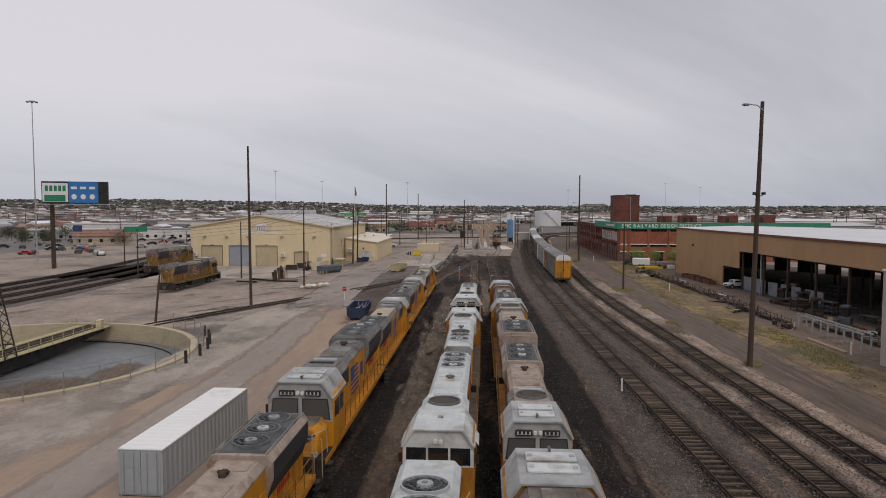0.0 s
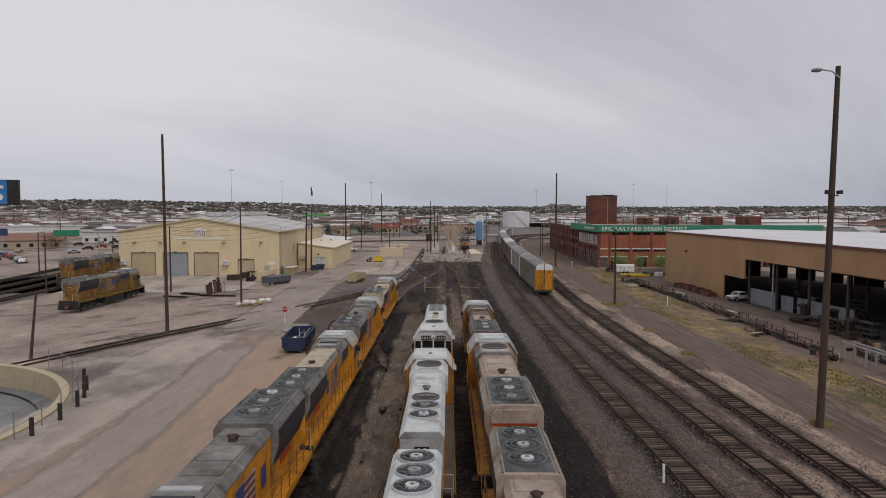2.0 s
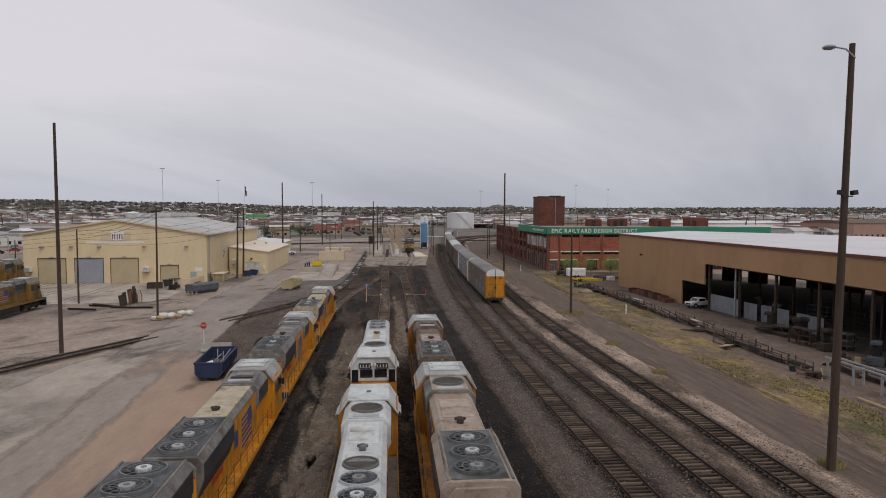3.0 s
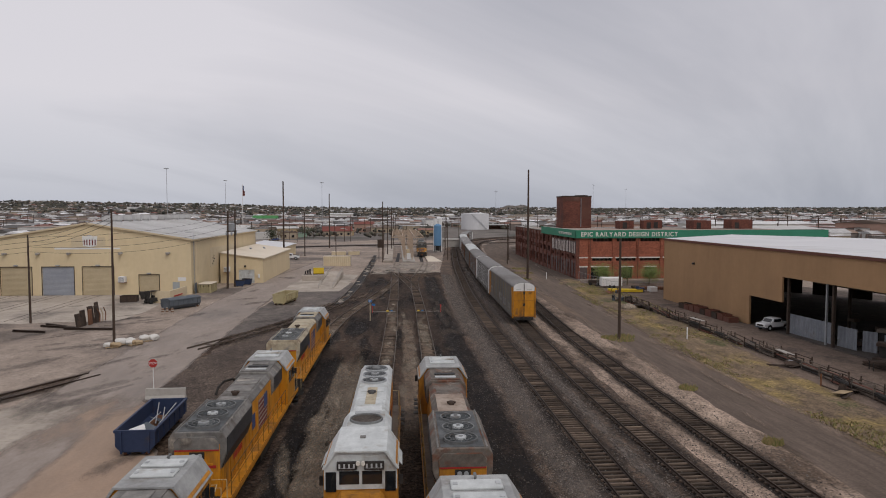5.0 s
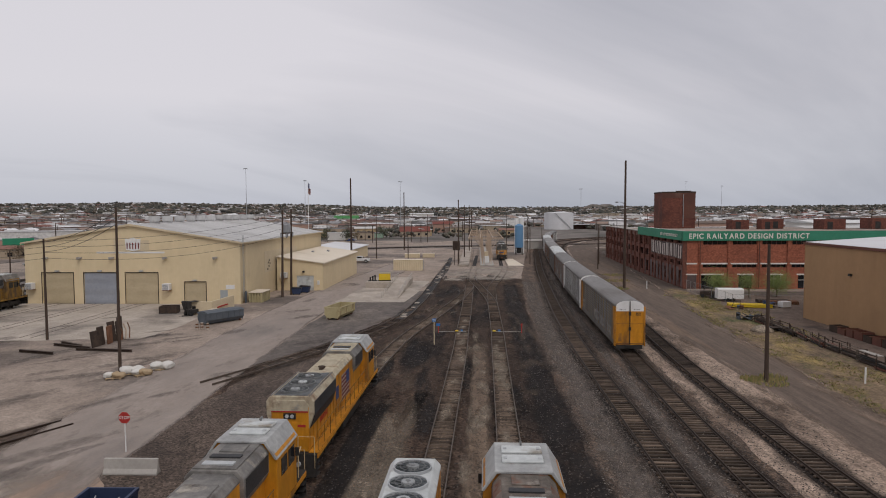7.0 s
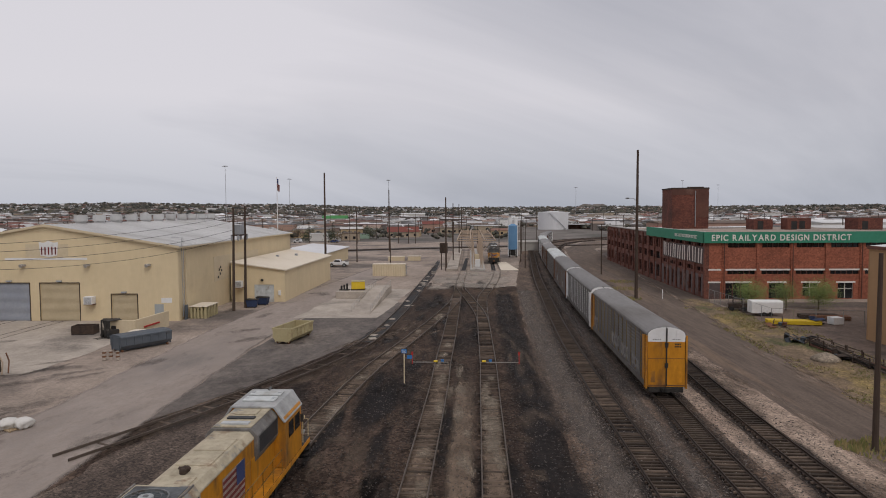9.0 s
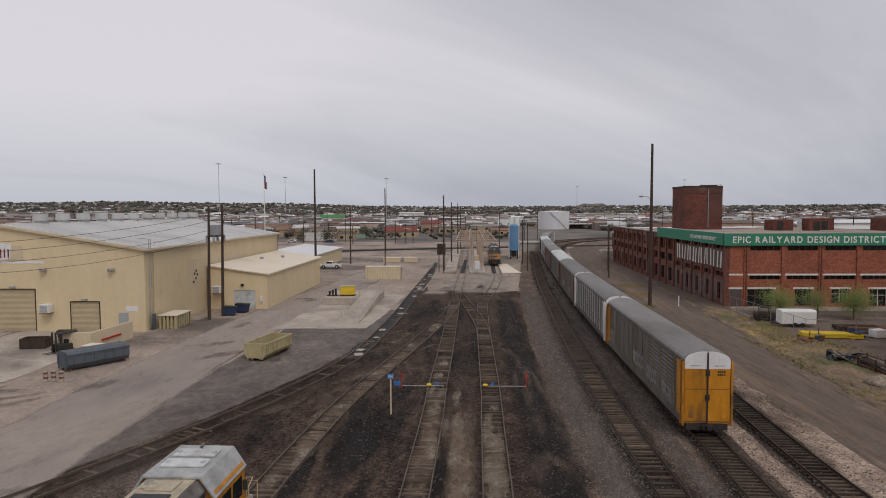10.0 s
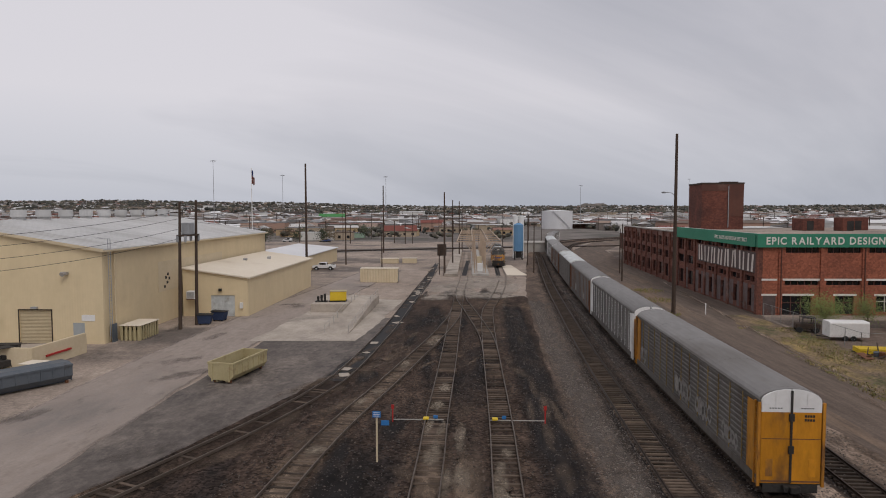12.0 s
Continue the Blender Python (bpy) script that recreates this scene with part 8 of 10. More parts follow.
tm = bpy.data.meshes.new_from_object(to.evaluated_get(bpy.context.evaluated_depsgraph_get()))
bpy.data.objects.remove(to)
tm.materials.clear()
tm.materials.append(M["white"])
part("sign_text", tm, None, sg, at=pose(0, -0.075, 2.35, 90, 0, 0))


def barrier(at, label="pale concrete traffic barrier on the gravel"):
    bm = B()
    prism(bm, [(-0.3, 0), (0.3, 0), (0.3, 0.12), (0.14, 0.35), (0.09, 0.95), (-0.09, 0.95), (-0.14, 0.35), (-0.3, 0.12)], -1.65, 1.65)
    return solid("concrete_barrier", bm, M["concrete"], label, "barrier", at=at, bevel=0.02, group="concrete barriers")


barrier(pose(-18.7, 104.1, 0.03, 0, 0, 91))
bm = B()
tube(bm, [(0, 0, 0.0), (0.15, 0.3, 0.6), (0.5, 1.0, 0.95), (1.0, 1.9, 0.9), (1.2, 2.3, 0.6)], 0.11, 8)
solid("bent_pipe", bm, M["black"], "bent black pipe lying on the gravel", "pipe", at=pose(-14.8, 105.0, 0.06))
# white bulk bags and torn sacks on pallets
def bulk_bag(at, w, h, mat, label, seed):
    """A slumped square bag with a gathered top."""
    bm = B()
    n = 7
    rows = []
    for k in range(7):
        f = k / 6
        r = w / 2 * (1.0 + 0.16 * math.sin(math.pi * f)) * (1 if k < 5 else 0.82 if k == 5 else 0.3)
        ring = []
        for i in range(4 * n):
            a = 2 * math.pi * i / (4 * n)
            c, d = math.cos(a), math.sin(a)
            q = (abs(c) ** 4 + abs(d) ** 4) ** -0.25
            wob = 1 + 0.34 * noise.noise(Vector((c * 1.9 + seed * 5, d * 1.9, f * 2.8)))
            ring.append(bm.verts.new((r * q * c * wob, r * q * d * wob, h * f * (1 + 0.14 * noise.noise(Vector((c, d, seed * 3.7)))))))
        rows.append(ring)
    for u, v in zip(rows, rows[1:]):
        for i in range(4 * n):
            bm.faces.new((u[i], u[(i + 1) % (4 * n)], v[(i + 1) % (4 * n)], v[i]))
    bm.faces.new(rows[-1])
    bm.faces.new(rows[0][::-1])
    return solid("sack", bm, mat, label, "sack", at=at, group="white sacks", smooth=True)


for j, (x, y) in enumerate(((-32.4, 126.7), (-31.6, 128.4), (-30.4, 128.0), (-29.6, 130.4))):
    p = thing("pallet", "weathered wooden pallet under the sacks", "pallet", pose(x, y, 0.02, 0, 0, 20 + 13 * j), group="loaded pallets")
    for k in range(6):
        part("slat", one_box(-0.7, 0.7, -0.68 + k * 0.24, -0.52 + k * 0.24, 0.1, 0.13), M["wood"], p)
    for k in (-0.6, 0, 0.6):
        part("bearer", one_box(k - 0.05, k + 0.05, -0.7, 0.7, 0, 0.1), M["wood"], p)
    if j % 2:
        for k in range(2):
            bulk_bag(pose(x - 0.5 + 1.0 * k, y + 0.2 * k, 0.15, 4, -3, 30 + 40 * k), 0.98, 0.66, M["bag"], "bulging white woven bulk bag on a pallet", j * 2 + k)
    else:
        for k in range(3):
            bulk_bag(pose(x - 0.5 + 0.55 * k, y + 0.2 * (k % 2), 0.15, 0, 0, 50 * k), 0.75, 0.45, M["wood" if k else "bag"], "flat torn tan sack on a pallet", j * 3 + k)
# rusty plates and beams
t = thing("rusty_plates", "dark rusted steel plates standing on edge", "scrap metal", pose(-42.2, 143.8, 0, 0, 0, 86))
for k in range(6):
    part("plate", one_box(-3.3 + k * 1.1, -2.15 + k * 1.1, -0.1, 0.1, 0, 1.9 + 0.13 * k + 0.2 * (k % 2)), M["rust" if k == 2 else "soot"], t, at=pose(0, 0.3 * (k % 2), 0, -9 + 3 * (k % 3), 0, 7 * (k % 3) - 6), bevel=0.03)
for k in range(3):
    bm = B()
    tube(bm, [(1.0 + k * 0.8, -0.6, 0.1), (1.3 + k * 0.8, -0.5, 1.2), (1.1 + k * 0.9, -0.2, 2.0)], 0.07, 6)
    part("bent_bar", bm, M["salmon" if k == 1 else "rust"], t)
for j, (x, y, a, L) in enumerate(((-45.4, 140.8, 70, 6.0), (-46.2, 142.0, 60, 4.5), (-40.4, 138.8, 84, 7.0), (-47.5, 137.5, 75, 5.0))):
    bm = B()
    prism(bm, [(-0.15, 0), (0.15, 0), (0.15, 0.03), (0.02, 0.03), (0.02, 0.27), (0.15, 0.27), (0.15, 0.3), (-0.15, 0.3), (-0.15, 0.27), (-0.02, 0.27), (-0.02, 0.03), (-0.15, 0.03)], -L / 2, L / 2)
    solid("steel_beam", bm, M["soot"], "rusty steel beam lying on the asphalt", "beam", at=pose(x, y, 0.0, 0, 0, a), group="rusty beams")


def loader(at, mat, label):
    t = thing("forklift", label, "forklift", at)
    part("chassis", one_box(-0.65, 0.65, -1.2, 1.0, 0.35, 1.0), M[mat], t, bevel=0.06)
    part("counterweight", one_box(-0.62, 0.62, -1.55, -1.2, 0.4, 1.15), M["black"], t, bevel=0.08)
    bm = B()
    for x in (-0.55, 0.55):
        for y in (-0.9, 0.7):
            tube(bm, [(x, y, 1.0), (x, y * 0.85, 2.1)], 0.05)
    box(bm, -0.65, 0.65, -0.9, 0.75, 2.1, 2.17)
    part("canopy", bm, M["black"], t)
    bm = B()
    for x in (-0.35, 0.35):
        box(bm, x - 0.06, x + 0.06, 1.05, 1.2, 0.1, 2.3)
        box(bm, x - 0.06, x + 0.06, 1.2, 2.2, 0.1, 0.15)
    part("mast", bm, M["black"], t)
    part("seat", one_box(-0.25, 0.25, -0.5, 0.0, 1.0, 1.4), M["black"], t, bevel=0.05)
    for x in (-0.6, 0.6):
        for y in (-0.9, 0.75):
            bm = B()
            cyl(bm, (x - 0.13, y, 0.36), (x + 0.13, y, 0.36), 0.36, n=16)
            part("wheel", bm, M["tyre"], t)


loader(pose(-41.4, 165.0, 0, 0, 0, 150), "black", "small dark forklift parked before the workshop")
t = thing("low_wall", "cream concrete bin wall beside the workshop", "wall", pose(-38.3, 169.0, 0, 0, 0, -4))
part("long_side", one_box(-0.15, 0.15, -4.0, 4.0, 0, 2.1), M["creamtrim"], t, bevel=0.02)
part("short_side", one_box(-3.2, -0.15, -4.0, -3.7, 0, 2.1), M["creamtrim"], t, bevel=0.02)
part("pipe_clamp", one_box(0.15, 0.3, -2.2, 1.4, 0.9, 1.08), M["red"], t)
t = thing("storage_bin", "pale cream storage bin beside a wall", "bin", pose(-37.4, 163.8, 0, 0, 0, -8))
part("body", one_box(-0.9, 0.9, -0.8, 0.8, 0, 1.0), M["creamtrim"], t, bevel=0.04)
part("lid", one_box(-0.95, 0.95, -0.85, 0.85, 1.0, 1.1), M["creamroof"], t, bevel=0.03)
t = thing("pallet", "leaning wooden pallet against the bin wall", "pallet", pose(-37.1, 167.6, 0.0, 0, -62, 0), group="loose pallets")
for k in range(6):
    part("slat", one_box(-1.1, 0.0, -0.6 + k * 0.2, -0.45 + k * 0.2, 0.08, 0.11), M["wood"], t)
for x in (-1.05, -0.55, -0.1):
    part("bearer", one_box(x, x + 0.08, -0.6, 0.6, 0.0, 0.08), M["wood"], t)
# yellow wooden cage at the workshop's corner
t = thing("wooden_cage", "yellow slatted wooden cage with a flat lid", "crate", pose(-36.5, 181.6, 0, 0, 0, 0))
for s in (-1, 1):
    for k in range(8):
        part("slat", one_box(*sorted((s * 1.15, s * 1.2)), -2.2 + k * 0.58, -1.9 + k * 0.58, 0.0, 1.7), M["tanpaint"], t)
    for k in range(5):
        part("slat", one_box(-1.15 + k * 0.5, -0.85 + k * 0.5, *sorted((s * 2.2, s * 2.25)), 0.0, 1.7), M["tanpaint"], t)
part("lid", one_box(-1.3, 1.3, -2.35, 2.35, 1.7, 1.8), M["creamroof"], t, bevel=0.02)
part("filling", one_box(-0.9, 0.9, -1.9, 1.9, 0.02, 1.2), M["tanpaint"], t)
part("door_panel", one_box(-1.5, -1.42, -3.4, -2.4, 0, 2.1), M["slate"], t)


def bin_on_wheels(at, mat="navy"):
    t = thing("waste_bin", "dark blue wheeled waste bin by the poles", "bin", at, group="waste bins")
    bm = B()
    prism(bm, [(-0.7, 0.15), (0.7, 0.15), (0.95, 1.25), (-0.95, 1.25)], -0.6, 0.6)
    part("body", bm, M[mat], t, bevel=0.03)
    bm = B()
    prism(bm, [(-1.0, 1.25), (1.0, 1.25), (1.0, 1.32), (-1.0, 1.42)], -0.65, 0.65)
    part("lid", bm, M["black"], t)
    for x in (-0.55, 0.55):
        for y in (-0.5, 0.5):
            bm = B()
            cyl(bm, (x, y - 0.05, 0.1), (x, y + 0.05, 0.1), 0.1, n=10)
            part("wheel", bm, M["tyre"], t)


t = thing("open_bin", "rusty dark open scrap bin before the workshop", "bin", pose(-46.1, 167.2, 0, 0, 0, 8), group="waste bins")
for b in ((-1.35, 1.35, -0.9, -0.82), (-1.35, 1.35, 0.82, 0.9)):
    part("side", one_box(*b, 0.12, 1.15), M["soot"], t)
for b in ((-1.35, -1.27, -0.82, 0.82), (1.27, 1.35, -0.82, 0.82)):
    part("side", one_box(*b, 0.12, 1.15), M["soot"], t)
part("base", one_box(-1.35, 1.35, -0.9, 0.9, 0, 0.12), M["black"], t)
part("filling", one_box(-1.2, 1.2, -0.8, 0.8, 0.12, 0.8), M["rust"], t)
bin_on_wheels(pose(-44.6, 170.6, 0, 0, 0, 20), "black")
bin_on_wheels(pose(-32.3, 190.6, 0, 0, 0, 10))
bin_on_wheels(pose(-31.4, 193.4, 0, 0, 0, -6))
# striped marker barrels beside the blue container
for x, y in [(-35.32, 152.32), (-34.76, 152.58), (-33.88, 152.34)]:
    t = thing("marker_barrel", "small white and red striped barrel on the asphalt", "barrel", pose(x, y, 0.03), group="striped barrels")
    bm = B()
    cyl(bm, (0, 0, 0), (0, 0, 0.95), 0.22, 0.17, n=14)
    part("body", bm, M["pale"], t)
    for z in (0.3, 0.7):
        bm = B()
        cyl(bm, (0, 0, z), (0, 0, z + 0.16), 0.225 - z * 0.05, n=14)
        part("stripe", bm, M["rust"], t)

# loading ramp with railings and a yellow machine
ramp = thing("loading_ramp", "pale concrete loading ramp with white railings", "ramp", pose(0, 0, 0.05))
bm = B()
prism(bm, [(183.0, 0), (204.0, 1.25), (211.0, 1.25), (211.0, 0)], -15.2, -12.1, "x")
part("slope", bm, M["pale"], ramp, bevel=0.03)
part("platform", one_box(-20.8, -15.25, 201.0, 211.0, 0, 1.2), M["pale"], ramp, bevel=0.03)
for x in (-15.1, -12.2):
    bm = B()
    tube(bm, [(x, 184.5, 1.0), (x, 204, 2.2), (x, 210.8, 2.2)], 0.035)
    tube(bm, [(x, 184.5, 0.55), (x, 204, 1.75), (x, 210.8, 1.75)], 0.025)
    part("railing", bm, M["concrete"], ramp)
    for k in range(11):
        y = 184.5 + k * 2.6
        z = min(1.25, (y - 183) / 21 * 1.25)
        part("railing_post", one_box(x - 0.03, x + 0.03, y - 0.03, y + 0.03, z, z + 0.95), M["concrete"], ramp)
t = thing("compressor", "yellow machine standing on the ramp platform", "machine", pose(-17.3, 204.0, 1.26, 0, 0, 8))
part("body", one_box(-1.2, 1.2, -0.8, 0.8, 0.15, 1.5), M["bright_yellow"], t, bevel=0.08)
part("top_deck", one_box(-1.25, 1.25, -0.85, 0.85, 1.5, 1.62), M["tanpaint"], t, bevel=0.03)
part("base", one_box(-1.3, 1.3, -0.9, 0.9, 0, 0.15), M["black"], t)
t = thing("pump_unit", "dark pump unit with pipes on the ramp platform", "machine", pose(-19.7, 203.4, 1.26))
for k in range(3):
    bm = B()
    cyl(bm, (-0.5 + 0.5 * k, 0, 0), (-0.5 + 0.5 * k, 0, 0.8 + 0.2 * k), 0.18, n=10)
    part("cylinder", bm, M["black"], t)
part("base", one_box(-0.9, 0.9, -0.5, 0.5, 0, 0.12), M["black"], t)

# blue-flag sign, derails and their stands
t = thing("track_sign", "blue signs on a pale wooden post", "sign", pose(-2.96, 143.5, 0.03))
part("post", one_box(-0.05, 0.05, -0.05, 0.05, 0, 3.0), M["creamtrim"], t)
part("sign_plate", one_box(-0.24, 0.24, -0.1, -0.075, 2.72, 3.1), M["brightblue"], t, "blue sign plate")
bm = B()
for k in range(3):
    box(bm, -0.18, 0.18, -0.11, -0.101, 2.79 + k * 0.1, 2.82 + k * 0.1)
part("sign_bars", bm, M["white"], t)
part("sign_plate", one_box(0.24, 0.72, 0.06, 0.09, 2.2, 2.5), M["brightblue"], t, "blue sign plate")
for x0, x1, xs in ((-2.9, 0.7, -2.9), (3.9, 7.8, 7.8)):
    t = thing("derail", "white derail rod with a red stand and yellow block", "derail", pose(0, 151.0, 0.03))
    part("rod", one_box(x0, x1, -0.03, 0.03, 0.17, 0.22), M["concrete"], t)
    part("stand", one_box(xs - 0.045, xs + 0.045, -0.045, 0.045, 0, 1.15), M["red"], t, bevel=0.01)
    part("stand_target", one_box(xs - 0.1, xs + 0.1, -0.02, 0.02, 0.95, 1.25), M["red"], t)
    xc = -0.55 if x0 < 0 else 4.3
    part("block", one_box(xc - 0.2, xc + 0.2, -0.22, 0.22, 0.22, 0.36), M["bright_yellow"], t, bevel=0.04)
    part("blue_marker", one_box(xc + 0.5, xc + 0.8, 0.5, 0.6, 0.12, 0.34), M["brightblue"], t)
for x, y, h, m in ((12.55, 56.0, 1.15, "white"), (37.0, 126.8, 1.5, "white"), (39.9, 71.5, 1.4, "white"), (39.3, 104.0, 1.2, "rust"), (36.0, 200.5, 1.6, "white"), (28.0, 219, 1.6, "white")):
    bm = B()
    box(bm, -0.07, 0.07, -0.05, 0.05, 0, h)
    solid("marker_post", bm, M[m], "short slim marker post beside the track", "post", at=pose(x, y, 0.03), bevel=0.02, group="marker posts")

# ---- fuelling point ----
fuel = thing("fuel_rack", "salmon pipe gantry over a concrete fuelling island", "fuel station", pose(0, 0, 0.03))
part("island", one_box(2.9, 6.8, 255, 345, 0, 0.45), M["concrete"], fuel, bevel=0.05)
part("platform", one_box(-3.3, -0.3, 254, 345, 0, 0.6), M["pale"], fuel, bevel=0.05)
for i in range(8):
    y = 257 + i * 12.2
    for x in (3.6, 6.0):
        bm = B()
        cyl(bm, (x, y, 0.4), (x, y, 7.9), 0.12, n=8)
        part("gantry_post", bm, M["salmon"], fuel)
    part("gantry_arm", one_box(-0.6, 9.6, y - 0.1, y + 0.1, 7.55, 7.8), M["salmon"], fuel)
    bm = B()
    for e in (-1, 1):
        tube(bm, [(4.8 + e * 1.2, y + 0.3, 4.6), (4.8 + e * 3.4, y + 0.3, 7.5)], 0.09)
        tube(bm, [(4.8 + e * 0.7, y + 0.8, 0.45), (4.8 + e * 0.7, y + 0.8, 3.8), (4.8 + e * 1.6, y + 0.8, 3.4), (4.8 + e * 1.6, y + 0.8, 1.4)], 0.07)
    part("fuel_hose", bm, M["salmon"], fuel)
for x in (-0.4, 3.0, 6.6, 9.4):
    bm = B()
    tube(bm, [(x, 256, 7.95), (x, 344, 7.95)], 0.13)
    part("gantry_pipe", bm, M["salmon"], fuel)
part("pump_cabinet", one_box(4.2, 5.6, 262, 263.4, 0.45, 2.3), M["white"], fuel, bevel=0.05)
part("pump_cabinet", one_box(4.2, 5.6, 282, 283.4, 0.45, 2.5), M["creamtrim"], fuel, bevel=0.05)
sheet("spill_pad", [(10.9, 256.5), (15.6, 256.5), (14.6, 268), (13.6, 284), (10.9, 284)], 0.06, M["creamroof"], "pale yellow spill pad beside the fuelling track", "pavement")
# flat strips at ground level; the pits' shade is put into their dark colour
for x in (1.12, 8.9):
    sheet("inspection_pit", [(x - 0.55, 255.5), (x + 0.55, 255.5), (x + 1.35, 300), (x + 0.25, 300)], 0.062, M["drain_pit_dark"], "flat dark strip painted for the pit's shade between the fuelling rails", "ground")
silo = thing("sand_silo", "pale blue sand silo on a dark steel stand", "silo", pose(16.9, 304.5, 0.03))
bm = B()
cyl(bm, (0, 0, 2.6), (0, 0, 10.4), 1.45, n=20)
cyl(bm, (0, 0, 10.4), (0, 0, 11.0), 1.45, 0.5, n=20)
part("drum", bm, M["skyblue"], silo)
bm = B()
for e in (-1, 1):
    for s in (-1, 1):
        box(bm, e * 1.1 - 0.12, e * 1.1 + 0.12, s * 1.1 - 0.12, s * 1.1 + 0.12, 0, 2.7)
box(bm, -0.8, 0.8, -0.8, 0.8, 0.6, 2.6)
part("stand", bm, M["black"], silo)
silo2 = thing("sand_silo", "white twin silo behind the blue one", "silo", pose(17.4, 312.0, 0.03))
for x in (-0.9, 0.9):
    bm = B()
    cyl(bm, (x, 0, 0), (x, 0, 13.0), 0.8, n=16)
    part("drum", bm, M["white"], silo2)
t = thing("control_hut", "tan service hut beyond the silo", "hut", pose(26.5, 345, 0))
part("wall", one_box(-5, 3, -6, 6, 0, 3.2), M["concrete"], t)
part("roof", one_box(-5.3, 3.3, -6.3, 6.3, 3.2, 3.5), M["concrete"], t)
for x, y, w in ((-20, 291, 5), (-14.5, 292, 4)):
    t = thing("storage_bin", "low cream storage bin in the far yard", "bin", pose(x, y, 0))
    part("body", one_box(-w / 2, w / 2, -1, 1, 0, 1.3), M["creamtrim"], t, bevel=0.05)
    part("lid", one_box(-w / 2 - 0.1, w / 2 + 0.1, -1.1, 1.1, 1.3, 1.42), M["creamroof"], t, bevel=0.03)
t = thing("water_tank", "dark rust-brown elevated tank by the poles", "tank", pose(-4.0, 258.5, 0.03))
bm = B()
cyl(bm, (0, 0, 4.4), (0, 0, 7.0), 1.05, n=18)
part("drum", bm, M["soot"], t)
for e in (-1, 1):
    for s in (-1, 1):
        part("leg", one_box(e * 0.6 - 0.08, e * 0.6 + 0.08, s * 0.6 - 0.08, s * 0.6 + 0.08, 0, 4.5), M["soot"], t)
# the old kerb of the drain, in broken pale slabs
rng = random.Random(11)
kp = spline([(-8.9, 164), (-8.1, 176), (-7.5, 190), (-7.1, 217), (-6.6, 240), (-6.8, 290)], 2.6)
for p in kp:
    if rng.random() < 0.66:
        bm = B()
        w, l = rng.uniform(0.3, 0.62), rng.uniform(0.25, 0.6)
        box(bm, -w, w, -l, l, 0.0, rng.uniform(0.05, 0.14))
        solid("kerb_slab", bm, M["pale" if rng.random() < 0.6 else "gravel"], "broken pale slab lying along the drain", "slab", at=pose(p.x + rng.uniform(-0.5, 0.5), p.y, 0.05, 0, 0, rng.uniform(0, 90)), bevel=0.04, group="broken slabs along the drain")

# white oil tank in the distance
t = thing("oil_tank", "large white oil storage tank with a diagonal stair", "tank", pose(69.8, 628, 0) @ Matrix.Diagonal((1.03, 1.03, 1.07, 1)))
bm = B()
cyl(bm, (0, 0, 0), (0, 0, 12.9), 11.8, n=48)
cyl(bm, (0, 0, 12.9), (0, 0, 13.6), 11.8, 2.0, n=48)
part("shell", bm, M["whiteflat"], t)
bm = B()
for i in range(16):
    a = radians(-110 + i * 4.2)
    z = 12.6 - i * 0.78
    box(bm, 12.2 * math.cos(a) - 0.5, 12.2 * math.cos(a) + 0.5, 12.2 * math.sin(a) - 0.3, 12.2 * math.sin(a) + 0.3, z - 0.3, z)
part("stair", bm, M["steelpole"], t)


# ---- vehicles ----
def pickup(at, mat, label, group="parked vehicles", seed=0):
    t = thing("pickup_truck", label, "pickup truck", at, group=group)
    bm = B()
    prism(bm, [(-2.85, 0.5), (2.8, 0.5), (2.88, 0.95), (2.75, 1.16), (1.55, 1.26), (0.95, 1.86), (0.5, 1.95), (-0.65, 1.94), (-0.9, 1.34), (-2.8, 1.32), (-2.85, 1.0)], -0.96, 0.96, "x")
    body = part("body", bm, M[mat], t, bevel=0.06)
    part("bed", one_box(-0.8, 0.8, -2.7, -1.05, 1.0, 1.33), M["black"], body)
    for s in (-1, 1):
        part("side_window", one_box(*sorted((s * 0.962, s * 0.975)), -0.6, 0.95, 1.36, 1.8), M["window"], body)
    bm = B()
    bm.faces.new([bm.verts.new(p) for p in ((-0.84, 1.53, 1.30), (0.84, 1.53, 1.30), (0.78, 0.99, 1.84), (-0.78, 0.99, 1.84))])
    part("windscreen", bm, M["window"], body)
    part("rear_window", one_box(-0.8, 0.8, -0.93, -0.86, 1.35, 1.75), M["window"], body)
    part("grille", one_box(-0.62, 0.62, 2.80, 2.90, 0.72, 1.0), M["black"], body)
    part("bumper", one_box(-0.95, 0.95, 2.80, 2.96, 0.42, 0.62), M["slate"], body, bevel=0.04)
    part("sill", one_box(-0.97, 0.97, -2.6, 2.6, 0.36, 0.54), M["black"], body)
    for s in (-1, 1):
        part("headlight", one_box(*sorted((s * 0.6, s * 0.92)), 2.74, 2.82, 0.85, 1.05), M["hub"], body)
        for y in (-1.75, 1.75):
            bm = B()
            cyl(bm, (s * 0.78, y, 0.4), (s * 0.99, y, 0.4), 0.4, n=18)
            w = part("tyre", bm, M["tyre"], t)
            bm = B()
            cyl(bm, (s * 0.9, y, 0.46), (s * 0.972, y, 0.46), 0.52, n=20)
            part("wheel_arch", bm, M["black"], t)
            bm = B()
            cyl(bm, (s * 0.985, y, 0.4), (s * 1.0, y, 0.4), 0.22, n=12)
            part("rim", bm, M["hub"], w)
    return t


